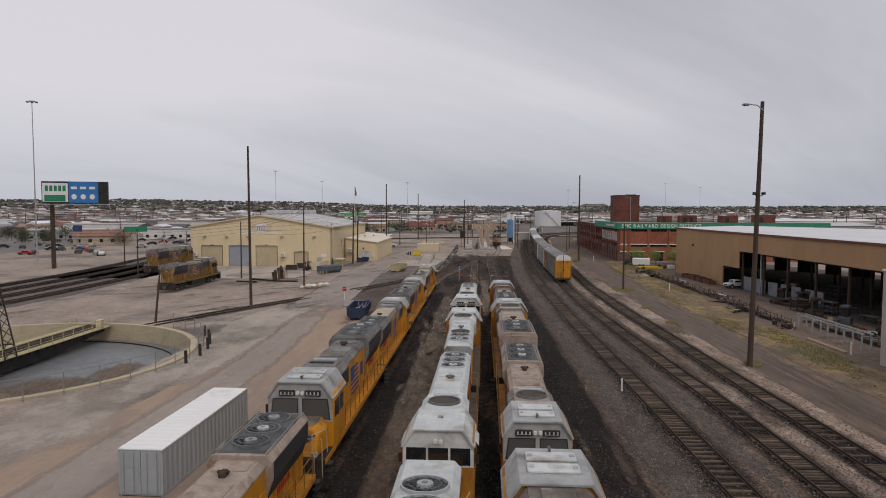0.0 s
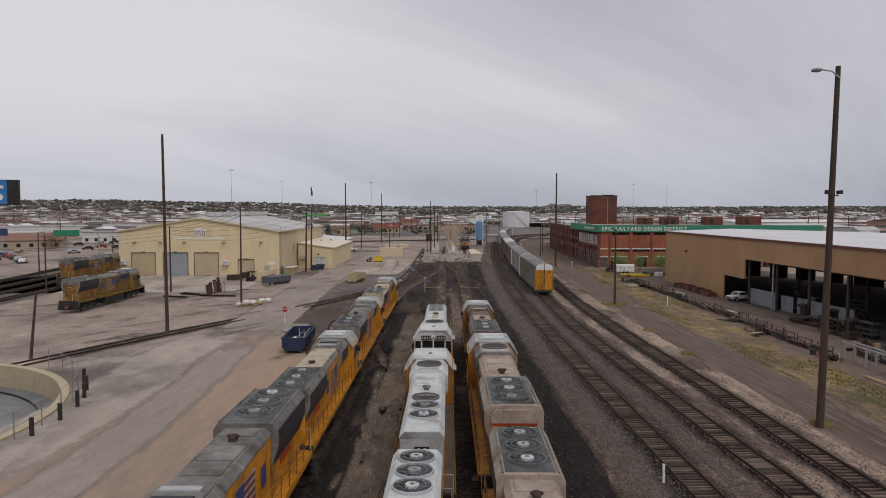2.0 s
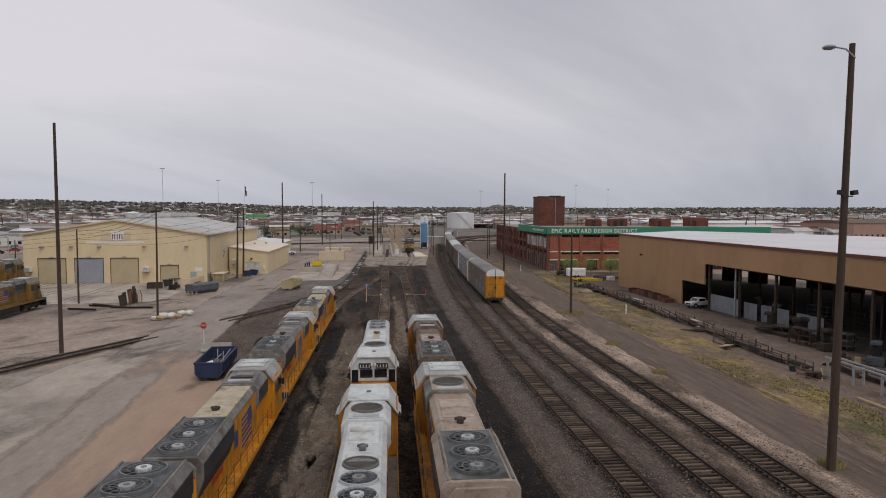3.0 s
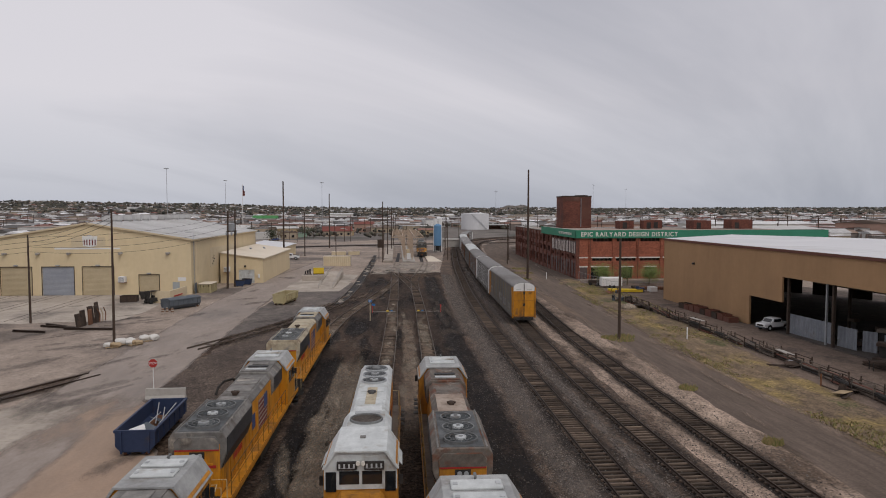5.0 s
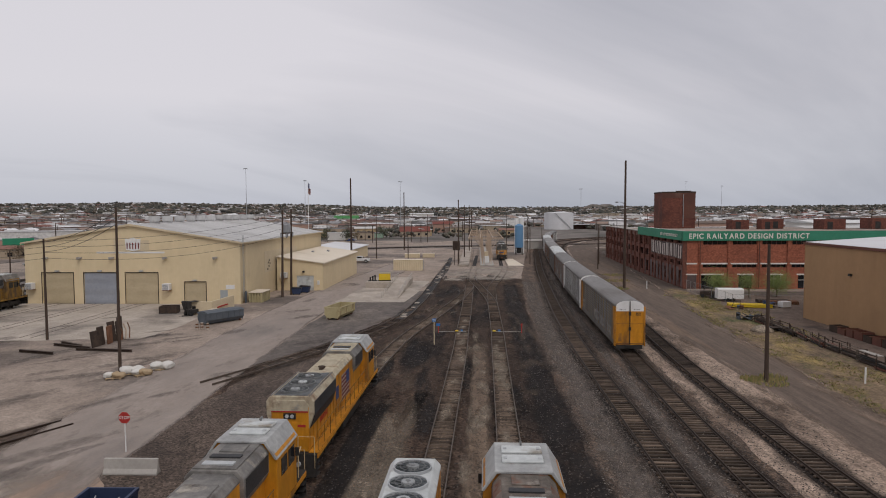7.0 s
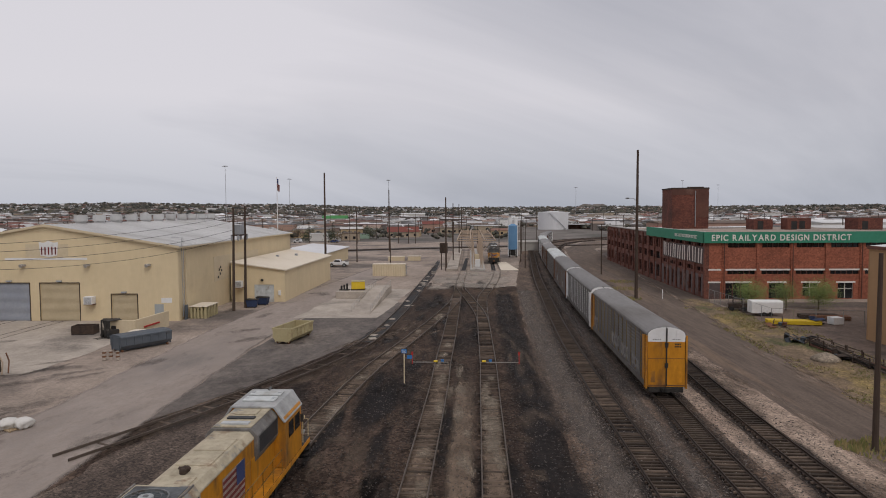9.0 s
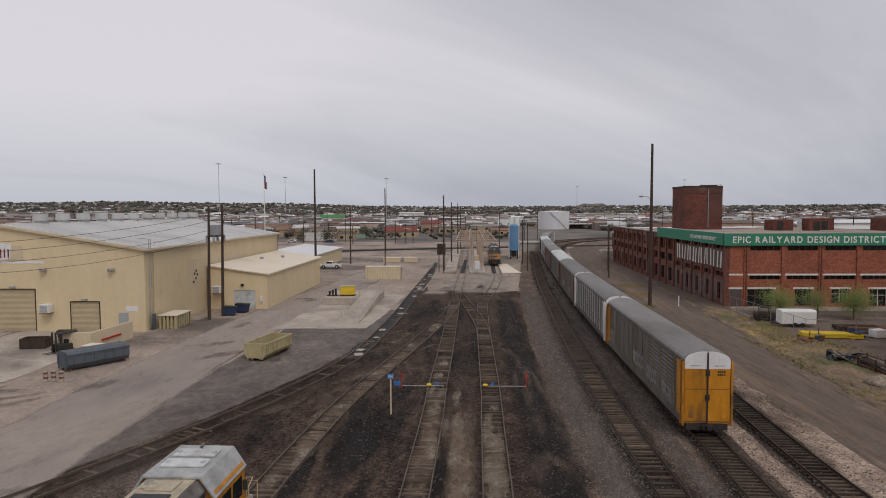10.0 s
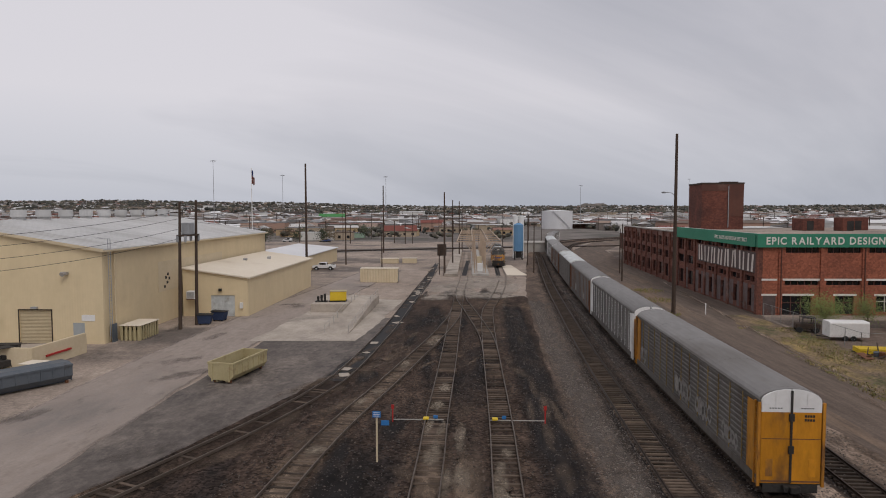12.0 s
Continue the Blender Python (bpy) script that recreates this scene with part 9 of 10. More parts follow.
def car(at, mat, label, group="parked vehicles"):
    t = thing("car", label, "car", at, group=group)
    bm = B()
    prism(bm, [(-2.2, 0.4), (2.2, 0.4), (2.25, 0.75), (1.2, 0.95), (0.5, 1.42), (-1.1, 1.45), (-1.9, 1.0), (-2.25, 0.9)], -0.88, 0.88, "x")
    body = part("body", bm, mat, t, bevel=0.08)
    for s in (-1, 1):
        part("side_window", one_box(*sorted((s * 0.882, s * 0.893)), -1.1, 0.6, 1.0, 1.34), M["window"], body)
        for y in (-1.4, 1.4):
            bm = B()
            cyl(bm, (s * 0.7, y, 0.33), (s * 0.9, y, 0.33), 0.33, n=12)
            part("wheel", bm, M["tyre"], t)
    return t


pickup(pose(51.4, 132.4, 0.1, 0, 0, 108) @ Matrix.Scale(0.82, 4), "carwhite", "white pickup truck parked at the shed door")
pickup(pose(-34.0, 269.8, 0.02, 0, 0, 92), "carwhite", "white pickup truck parked by the low store")
t = thing("cargo_trailer", "white enclosed cargo trailer on two axles", "trailer", pose(45.4, 182.2, 0.06, 0, 0, 86) @ Matrix.Scale(0.86, 4))
bm = B()
prism(bm, [(-1.1, 0.5), (1.1, 0.5), (1.1, 2.35), (0.9, 2.55), (-0.9, 2.55), (-1.1, 2.35)], -2.5, 2.5)
part("body", bm, M["white"], t, bevel=0.05)
for y in (-0.5, 0.5):
    for s in (-1, 1):
        bm = B()
        cyl(bm, (s * 1.0, y, 0.35), (s * 1.2, y, 0.35), 0.35, n=14)
        part("wheel", bm, M["tyre"], t)
bm = B()
tube(bm, [(-0.7, 2.5, 0.5), (0, 3.7, 0.5), (0.7, 2.5, 0.5)], 0.06)
part("drawbar", bm, M["black"], t)
t = thing("utility_vehicle", "dark utility buggy with a black canopy", "vehicle", pose(43.4, 187.0, 0.06, 0, 0, 75))
part("body", one_box(-0.75, 0.75, -1.4, 1.3, 0.4, 1.1), M["soot"], t, bevel=0.1)
part("canopy", one_box(-0.75, 0.75, -0.9, 0.6, 1.75, 1.85), M["black"], t, bevel=0.05)
for s in (-1, 1):
    for y in (-0.9, 0.9):
        bm = B()
        cyl(bm, (s * 0.65, y, 0.35), (s * 0.85, y, 0.35), 0.35, n=12)
        part("wheel", bm, M["tyre"], t)
        part("canopy_post", one_box(s * 0.68 - 0.03, s * 0.68 + 0.03, y * 0.7 - 0.03, y * 0.7 + 0.03, 1.05, 1.78), M["black"], t)
# stacks of yellow and blue steel by the brick wall
for x, y, m, L, a, lb in ((45.8, 174.6, "bright_yellow", 6.5, 80, "stack of bright yellow steel bars"), (51.6, 179.6, "soot", 5.0, 84, "stack of dark steel bars"), (52.5, 178.5, "rust", 5.0, 76, "stack of rusty steel bars")):
    t = thing("bar_stack", lb, "steel stock", pose(x, y, 0.06, 0, 0, a), group="stacks of steel")
    for k in range(7):
        for z in range(2):
            part("bar", one_box(-0.9 + k * 0.26, -0.68 + k * 0.26, -L / 2, L / 2, 0.1 + z * 0.26, 0.32 + z * 0.26), M[m], t)
    part("bearer", one_box(-1, 1, -L / 3, -L / 3 + 0.12, 0, 0.1), M["wood"], t)
    part("bearer", one_box(-1, 1, L / 3, L / 3 + 0.12, 0, 0.1), M["wood"], t)

# low steel racks along the verge
rng = random.Random(21)
rk_line = spline([(41.5, 159), (41.5, 148), (41.9, 138), (41.7, 131), (41.9, 124), (41.9, 117), (42.3, 112), (41.8, 106), (41.5, 101), (41.5, 91)], 3.0)
rk_line += [Vector((45.0, 88, 0)), Vector((45.2, 84.4, 0)), Vector((45.4, 80.8, 0)), Vector((45.6, 77, 0)), Vector((45.8, 73, 0))]
for j, p in enumerate(rk_line):
    t = thing("steel_rack", "low steel rack of dark stock along the verge", "rack", pose(p.x + rng.uniform(-0.2, 0.2), p.y, 0.05, 0, 0, rng.uniform(-6, 6)), group="steel racks along the verge")
    h = rng.uniform(0.75, 1.1)
    for x in (-0.45, 0.45):
        for y in (-1.35, 1.35):
            part("upright", one_box(x - 0.045, x + 0.045, y - 0.045, y + 0.045, 0, h + rng.uniform(0.0, 0.3)), M["walkway" if x < 0 and j % 3 else "soot"], t)
        part("rail", one_box(x - 0.04, x + 0.04, -1.45, 1.45, h, h + 0.07), M["walkway" if j % 3 == 1 else "soot"], t)
    part("rail", one_box(-0.49, -0.41, -1.45, 1.45, h * 0.45, h * 0.45 + 0.07), M["black"], t)
    for z in (0.12, h * 0.55):
        for k in range(rng.randint(2, 3)):
            bm = B()
            x = -0.34 + 0.28 * k
            cyl(bm, (x, -rng.uniform(1.3, 1.9), z), (x + rng.uniform(-0.06, 0.06), rng.uniform(1.2, 1.8), z + rng.uniform(0, 0.1)), 0.1, n=8)
            part("pipe", bm, M[rng.choice(("soot", "black", "soot", "walkway", "shedtrim"))], t)
    if j % 3 == 0:
        part("plate", one_box(-0.4, 0.4, -1.3, 1.2, h * 0.25, h * 0.28), M["soot"], t, at=pose(0, 0, 0.1, 0, rng.uniform(14, 30), 0))
    if j in (8, 14):
        part("board", one_box(-0.3, 0.3, -1.4, 1.6, h + 0.08, h + 0.12), M["concrete"], t, "pale board lying on the rack")
t = thing("pipe_stand", "long pale steel pipe stand beside the verge", "rack", pose(42.6, 80.5, 0.06, 0, 0, 1))
for x in (-0.5, 0.5):
    part("rail", one_box(x - 0.07, x + 0.07, -7.2, 7.2, 1.75, 1.92), M["steelpole"], t, bevel=0.02)
    for k in range(5):
        part("leg", one_box(x - 0.07, x + 0.07, -6.9 + k * 3.4, -6.7 + k * 3.4, 0, 1.75), M["steelpole"], t)
for k in range(5):
    part("cross_bar", one_box(-0.43, 0.43, -6.85 + k * 3.4, -6.75 + k * 3.4, 1.5, 1.62), M["steelpole"], t)
# rusty bundles along the shed's wall
for j in range(9):
    u = 11.3 + j * 1.75
    t = thing("scrap_bin", "rusty scrap bin along the brown shed wall", "bin", in_shed(u, -1.5, 0.05, rng.uniform(-6, 6)), group="scrap bins along the shed")
    h = rng.uniform(0.65, 1.05)
    m = M[rng.choice(("rust", "shedtrim", "shedtrim", "soot"))]
    for a in ((-0.8, 0.8, -0.75, -0.7), (-0.8, 0.8, 0.7, 0.75)):
        part("side", one_box(*a, 0.1, h), m, t)
    for a in ((-0.8, -0.75, -0.7, 0.7), (0.75, 0.8, -0.7, 0.7)):
        part("side", one_box(*a, 0.1, h), m, t)
    part("base", one_box(-0.8, 0.8, -0.75, 0.75, 0, 0.1), m, t)
    part("filling", one_box(-0.7, 0.7, -0.65, 0.65, 0.1, h * 0.8), M["rust"], t)
# stock and machines inside and before the open bay
for j in range(46):
    u, v = rng.uniform(38, 92), rng.choice((rng.uniform(-3.0, 2.0), rng.uniform(3.2, 20)))
    if u < 52 and v < 4:
        v += 5.0
    kind = j % 4
    # mostly near-black choices, carrying the bay's shade in the stock's colours
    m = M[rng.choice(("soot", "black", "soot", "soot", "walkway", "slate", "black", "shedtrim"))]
    if kind == 0:
        t = thing("steel_rack", "steel stock rack in the open shed", "rack", in_shed(u, v, 0.1, rng.uniform(-15, 15)), group="racks in the shed")
        for x in (-1.6, 0, 1.6):
            for y in (-0.5, 0.5):
                part("upright", one_box(x - 0.06, x + 0.06, y - 0.06, y + 0.06, 0, 2.0), M["soot"], t)
        for z in (0.5, 1.1, 1.8):
            part("shelf", one_box(-1.8, 1.8, -0.6, 0.6, z, z + 0.08), m, t)
    elif kind == 1:
        t = thing("work_table", "steel work table in the open shed", "table", in_shed(u, v, 0.1, rng.uniform(0, 90)), group="tables in the shed")
        part("top", one_box(-1.3, 1.3, -0.6, 0.6, 0.85, 0.93), m, t)
        for x in (-1.2, 1.2):
            for y in (-0.5, 0.5):
                part("leg", one_box(x - 0.04, x + 0.04, y - 0.04, y + 0.04, 0, 0.85), M["black"], t)
    elif kind == 2:
        t = thing("pipe_bundle", "bundle of long steel pipes by the shed", "pipes", in_shed(u, v, 0.1, rng.uniform(-12, 12)), group="pipe bundles in the shed")
        for k in range(8):
            bm = B()
            cyl(bm, (-2.8, (k % 4) * 0.22, 0.12 + (k // 4) * 0.21), (2.8, (k % 4) * 0.22, 0.12 + (k // 4) * 0.21), 0.1, n=8)
            part("pipe", bm, m, t)
    else:
        t = thing("machine_press", "dark workshop machine in the open shed", "machine", in_shed(u, v, 0.1, rng.uniform(0, 90)), group="machines in the shed")
        part("base", one_box(-0.8, 0.8, -0.6, 0.6, 0, 0.9), m, t, bevel=0.05)
        part("column", one_box(-0.4, 0.4, 0.1, 0.6, 0.9, 2.1), M["black"], t, bevel=0.05)
        part("head", one_box(-0.5, 0.5, -0.5, 0.6, 2.1, 2.5), m, t, bevel=0.05)
def junk_pile(x, y, n, spread, mats, label, seed, tall=0.8):
    """A low heap of mixed scrap: bent sheets, bars, drums."""
    rng = random.Random(seed)
    t = thing("scrap_pile", label, "scrap", pose(x, y, 0.05, 0, 0, rng.uniform(0, 90)), group="scrap along the verge")
    for k in range(n):
        m = M[rng.choice(mats)]
        at = pose(rng.uniform(-spread, spread), rng.uniform(-spread, spread) * 0.6, rng.uniform(0.1, tall * 0.5), rng.uniform(-25, 25), rng.uniform(-25, 25), rng.uniform(0, 180))
        kind = k % 3
        if kind == 0:
            part("sheet", one_box(-0.7, 0.7, -0.5, 0.5, -0.02, 0.02), m, t, at=at)
        elif kind == 1:
            bm = B()
            tube(bm, [(-1.3, 0, 0), (0.1, 0.12, 0.1), (1.4, 0, rng.uniform(0, 0.3))], 0.06, 6)
            part("bar", bm, m, t, at=at)
        else:
            bm = B()
            cyl(bm, (0, 0, -0.35), (0, 0, 0.35), 0.29, n=12)
            part("drum", bm, m, t, at=at)


junk_pile(41.0, 162.6, 12, 1.7, ("black", "slate", "slate", "soot"), "slate-grey sheets and black scrap by the verge", 1, 1.2)
junk_pile(41.0, 153.8, 8, 1.2, ("black", "slate", "soot", "soot"), "dark scrap and bent bars by the verge", 2, 1.4)
junk_pile(48.9, 174.6, 9, 1.2, ("navy", "navy", "black", "slate"), "navy blue drums and scrap beside the yellow bars", 3, 1.8)
crate = thing("crate", "white plywood crate on bearers by the yellow bars", "crate", pose(51.2, 174.4, 0.06, 0, 0, 12) @ Matrix.Scale(0.8, 4))
part("body", one_box(-0.95, 0.95, -0.8, 0.8, 0.12, 1.25), M["white"], crate, bevel=0.03)
for y in (-0.6, 0.6):
    part("bearer", one_box(-0.9, 0.9, y - 0.06, y + 0.06, 0, 0.12), M["wood"], crate)
junk_pile(43.0, 172.5, 7, 1.4, ("soot", "rust", "slate"), "rusty scrap beside the yellow bars", 4)
junk_pile(39.6, 101.0, 7, 1.2, ("soot", "rust", "wood"), "rusty scrap and timber on the verge", 5)
junk_pile(40.4, 88.0, 9, 1.8, ("soot", "rust", "wood", "black"), "rusty scrap and timber on the verge", 6)
junk_pile(41.0, 112.0, 7, 1.2, ("soot", "steelpole", "rust"), "grey and rusty scrap on the verge", 7)
junk_pile(47.0, 92.0, 10, 2.2, ("soot", "black", "rust", "wood"), "dark scrap heap before the open shed", 8, 1.2)
junk_pile(48.6, 84.0, 10, 2.2, ("soot", "black", "steelpole", "rust"), "dark scrap heap before the open shed", 9, 1.2)
bm = B()
blob(bm, (0, 0, 0.0), 1.5, 0.5, 4, 0.35, 2)
for v in bm.verts:
    v.co.z = max(v.co.z, -0.02)
solid("rubble_heap", bm, M["drydirt"], "pale heap of rubble on the dry verge", "rubble", at=pose(38.9, 153.2, 0.05), smooth=True)
bm = B()
box(bm, -0.14, 0.14, -3.9, 3.9, 0.0, 0.2)
solid("timber_beam", bm, M["wood"], "long pale timber beam lying on the verge", "timber", at=pose(39.6, 76.0, 0.08, 0, 0, 2), bevel=0.02)
chain_fence([(43.6, 176), (43.2, 190), (43.0, 198)], 2.0, "chain-link fence before the brick warehouse")
chain_fence([(43.6, 176), (52, 174), (66, 172)], 2.0, "chain-link fence beside the shed yard")


# ---- trees ----
def tree(x, y, h, spread, label, group, leaf="leaf", seed=0, count=420, bare=False):
    rng = random.Random(seed)
    t = thing("tree", label, "tree", pose(x, y, rise(x, y) + 0.03), group=group)
    bm = B()
    cyl(bm, (0, 0, 0), (0.08, 0.05, h * 0.45), h * 0.025, h * 0.016, n=7)
    tips = []
    for i in range(9):
        a, e = rng.uniform(0, 6.28), rng.uniform(0.4, 1.2)
        p = Vector((0.05, 0.03, h * rng.uniform(0.28, 0.5)))
        q = p + Vector((math.cos(a) * math.cos(e), math.sin(a) * math.cos(e), math.sin(e))) * h * rng.uniform(0.28, 0.48)
        cyl(bm, p, q, h * 0.011, h * 0.004, n=5)
        tips += [q, p.lerp(q, 0.6)]
    part("trunk", bm, M["bark"], t)
    bm = B()
    for i in range(count):
        c = rng.choice(tips) + Vector((rng.gauss(0, 1), rng.gauss(0, 1), rng.gauss(0, 0.9))) * spread * 0.27
        u = Vector((rng.gauss(0, 1), rng.gauss(0, 1), rng.gauss(0, 1))).normalized()
        v = u.orthogonal().normalized()
        s = spread * rng.uniform(0.035, 0.075) * (0.42 if count > 1000 else 1.0)
        bm.faces.new([bm.verts.new(c + u * s), bm.verts.new(c + v * s * 0.6), bm.verts.new(c - u * s), bm.verts.new(c - v * s * 0.6)])
    tagged(part("crown", bm, M[leaf], t), kind="stuff")
    return t


M["darkleaf"] = surf("dark_evergreen_leaves", (0.045, 0.055, 0.03), (0.07, 0.08, 0.045), 0.5, 3.0, 0.8, rand=0.3)
M["drytwig"] = surf("dry_brown_twigs", (0.13, 0.10, 0.065), (0.18, 0.14, 0.09), 0.5, 3.0, 0.9, rand=0.3)
tree(45.3, 186.8, 4.9, 3.0, "young tree with fresh green leaves by the brick wall", "young trees by the brick wall", seed=2, count=5200)
tree(50.6, 187.0, 4.6, 2.9, "young tree with fresh green leaves by the brick wall", "young trees by the brick wall", seed=3, count=3600)
tree(55.6, 187.4, 4.4, 3.2, "young tree with fresh green leaves by the brick wall", "young trees by the brick wall", seed=4, count=7000)
rng = random.Random(8)
for i in range(16):
    x, y = rng.uniform(-260, -150), rng.uniform(240, 340)
    tree(x, y, rng.uniform(4, 8), rng.uniform(3.5, 6), "dark roadside tree beyond the freight line", "roadside trees", "darkleaf" if i % 3 else "drytwig", 20 + i, 620)
for i in range(14):
    tree(rng.uniform(-120, -50), rng.uniform(390, 470), rng.uniform(4, 7), rng.uniform(4, 6), "dry brown roadside tree behind the workshop", "roadside trees", "drytwig" if i % 2 else "darkleaf", 60 + i, 520)
# grass tufts on the verge
bm = B()
rng = random.Random(31)
for i in range(15000):
    y = rng.uniform(40, 190)
    x = rng.uniform(32.9, 38.6 + min(4.6, max(0.0, (y - 98) * 0.13))) + max(0.0, y - 128) * 0.055
    thick = noise.noise(Vector((x * 0.28, y * 0.12, 1.5))) + 0.4 * noise.noise(Vector((x * 1.1, y * 0.6, 4.5)))
    if thick < 0.05:
        continue
    for k in range(3):
        a = rng.uniform(0, 6.28)
        s, hh = rng.uniform(0.03, 0.08), rng.uniform(0.05, 0.12) + 0.28 * min(0.5, thick) * rng.random()
        px, py = x + rng.uniform(-0.2, 0.2), y + rng.uniform(-0.2, 0.2)
        bm.faces.new([bm.verts.new((px - s * math.cos(a), py - s * math.sin(a), 0.05)), bm.verts.new((px + s * math.cos(a), py + s * math.sin(a), 0.05)), bm.verts.new((px + rng.uniform(-0.15, 0.15), py + rng.uniform(-0.15, 0.15), 0.05 + hh))])
for x0, y0, r0 in ((28.6, 126.8, 1.6), (29.6, 128.5, 1.2), (27.4, 128.0, 1.0), (30.4, 200, 2.0), (33, 215, 3), (35, 228, 3), (26.6, 90, 0.7), (26.9, 104, 0.8), (27.6, 66.4, 0.8)):
    for i in range(160):
        a, r = rng.uniform(0, 6.28), r0 * math.sqrt(rng.random())
        px, py = x0 + r * math.cos(a), y0 + r * math.sin(a)
        s = rng.uniform(0.04, 0.09)
        bm.faces.new([bm.verts.new((px - s, py, 0.05)), bm.verts.new((px + s, py, 0.05)), bm.verts.new((px + rng.uniform(-0.15, 0.15), py, rng.uniform(0.2, 0.5)))])
M["tuft"] = island("dry_grass_blades", [(0.31, 0.24, 0.10), (0.26, 0.20, 0.085), (0.22, 0.21, 0.065), (0.17, 0.185, 0.055), (0.33, 0.26, 0.12)])
me = mesh_of("grass_tufts", bm, M["tuft"])
tagged(new("grass_tufts", me), "tufts of dry yellow grass on the verge", "grass", kind="stuff")
# loose stones over the ballast and clinker over the cinder ground
def stones(name, count, place, lo, hi, mat, label, seed):
    """Many small four-sided stones, scattered by a rule."""
    rng = random.Random(seed)
    verts, faces = [], []
    for i in range(count):
        x, y, z = place(rng)
        r = rng.uniform(lo, hi)
        a0, o = rng.uniform(0, 1.5), len(verts)
        for k in range(4):
            a, g = a0 + k * math.pi / 2, r * rng.uniform(0.6, 1.2)
            verts.append((x + g * math.cos(a), y + g * math.sin(a), z))
        verts.append((x + rng.uniform(-0.3, 0.3) * r, y, z + r * rng.uniform(0.5, 0.9)))
        faces += [(o + k, o + (k + 1) % 4, o + 4) for k in range(4)]
    me = bpy.data.meshes.new(name)
    me.from_pydata(verts, [], faces)
    me.materials.append(mat)
    tagged(new(name, me), label, "stones", kind="stuff")


def line_x(line, y):
    for (xa, ya), (xb, yb) in zip(line, line[1:]):
        if ya <= y <= yb:
            return xa + (xb - xa) * (y - ya) / (yb - ya)
    return line[-1][0]


def on_ballast(rng):
    y = 22 + 190 * rng.random() ** 1.25
    d, e, f = line_x(LINE_D, y), line_x(LINE_E, y), line_x(LINE_F, y)
    k = rng.random()
    if k < 0.5:
        return d - 0.9 - 3.4 * rng.random() ** 1.4, y, 0.07
    if k < 0.72:
        return rng.uniform(d + 0.9, e - 0.9), y, 0.08
    if k < 0.86:
        return rng.uniform(e + 0.9, f - 0.9), y, 0.08
    if k < 0.93:
        return rng.uniform(f + 0.9, f + 3.2), y, 0.075
    t = rng.choice((d, e, f))
    return t + rng.uniform(-0.7, 0.7), y, 0.11


def on_cinder(rng):
    y = 24 + 180 * rng.random() ** 1.1
    return rng.uniform(max(-11, line_x(LINE_A, y) + 1.3 if y > 140 else -11), 9.6), y, 0.055


M["stone"] = island("loose_ballast_stones", [(0.150, 0.122, 0.102), (0.078, 0.063, 0.054), (0.115, 0.093, 0.077), (0.21, 0.178, 0.150), (0.048, 0.040, 0.036)])
stones("loose_stones", 52000, on_ballast, 0.035, 0.085, M["stone"], "loose crushed stones along the tracks", 71)
M["clinker"] = island("brown_and_black_clinker", [(0.032, 0.027, 0.025), (0.075, 0.060, 0.050), (0.018, 0.016, 0.016), (0.11, 0.088, 0.07), (0.05, 0.042, 0.037)])
stones("clinker", 36000, on_cinder, 0.03, 0.085, M["clinker"], "clinker and dark stones on the cinder ground", 72)

# ---- the town ----
def shade(c, f):
    return tuple(v * f for v in c)


def house(x, y, w, d, h, turn, wall, roof, label, pitch=0.35, group="nearer buildings of the town", windows=True):
    t = thing("house", label, "building", pose(x, y, rise(x, y) - 0.2, 0, 0, turn), group=group)
    part("wall", one_box(-w / 2, w / 2, -d / 2, d / 2, 0, h), wall, t)
    bm = B()
    if pitch:
        prism(bm, [(-d / 2 - 0.5, h), (d / 2 + 0.5, h), (0, h + d * pitch / 2)], -w / 2 - 0.5, w / 2 + 0.5, "x")
    else:
        box(bm, -w / 2 - 0.2, w / 2 + 0.2, -d / 2 - 0.2, d / 2 + 0.2, h, h + 0.4)
    part("roof", bm, roof, t)
    if windows:
        k = max(2, int(w / 4))
        for i in range(k):
            xx = -w / 2 + w * (i + 0.5) / k
            part("window", one_box(xx - 0.7, xx + 0.7, -d / 2 - 0.05, -d / 2, 1.0, min(h - 0.4, 2.4)), M["window"], t)
    return t


WALLS = [surf("stucco_%s" % n, c, shade(c, 0.85), 0.2, 2.0, 0.85) for n, c in (("sand", (0.42, 0.34, 0.25)), ("white", (0.62, 0.60, 0.56)), ("rose", (0.40, 0.26, 0.20)), ("grey", (0.34, 0.33, 0.32)), ("ochre", (0.46, 0.34, 0.20)))]
ROOFS = [surf("roofing_%s" % n, c, shade(c, 0.8), 0.2, 2.0, 0.85) for n, c in (("pale", (0.55, 0.54, 0.52)), ("red", (0.20, 0.065, 0.05)), ("brown", (0.16, 0.12, 0.095)), ("grey", (0.27, 0.27, 0.275)), ("white", (0.70, 0.70, 0.69)), ("terracotta", (0.27, 0.15, 0.115)))]
house(-37, 480, 18, 12, 3.4, 8, WALLS[0], ROOFS[1], "low tan house with a dark red tiled roof", 0.5)
M["palegreen"] = surf("pale_green_boards", (0.24, 0.34, 0.25), (0.30, 0.40, 0.31), 0.3, 3.0, 0.8)
M["vividgreen"] = surf("vivid_green_roofing", (0.05, 0.19, 0.06), (0.07, 0.24, 0.08), 0.3, 3.0, 0.8)
house(-60, 462, 12, 5, 2.8, 4, M["palegreen"], ROOFS[3], "low pale green shed beside the lot", 0, windows=False)
house(-163, 900, 30, 15, 6.5, 4, WALLS[1], M["vividgreen"], "hall with a vivid green roof in the town", 0.5, windows=False)
house(-92, 1190, 40, 12, 9.0, 2, WALLS[1], ROOFS[4], "long white apartment block in the town", 0.2, windows=False)
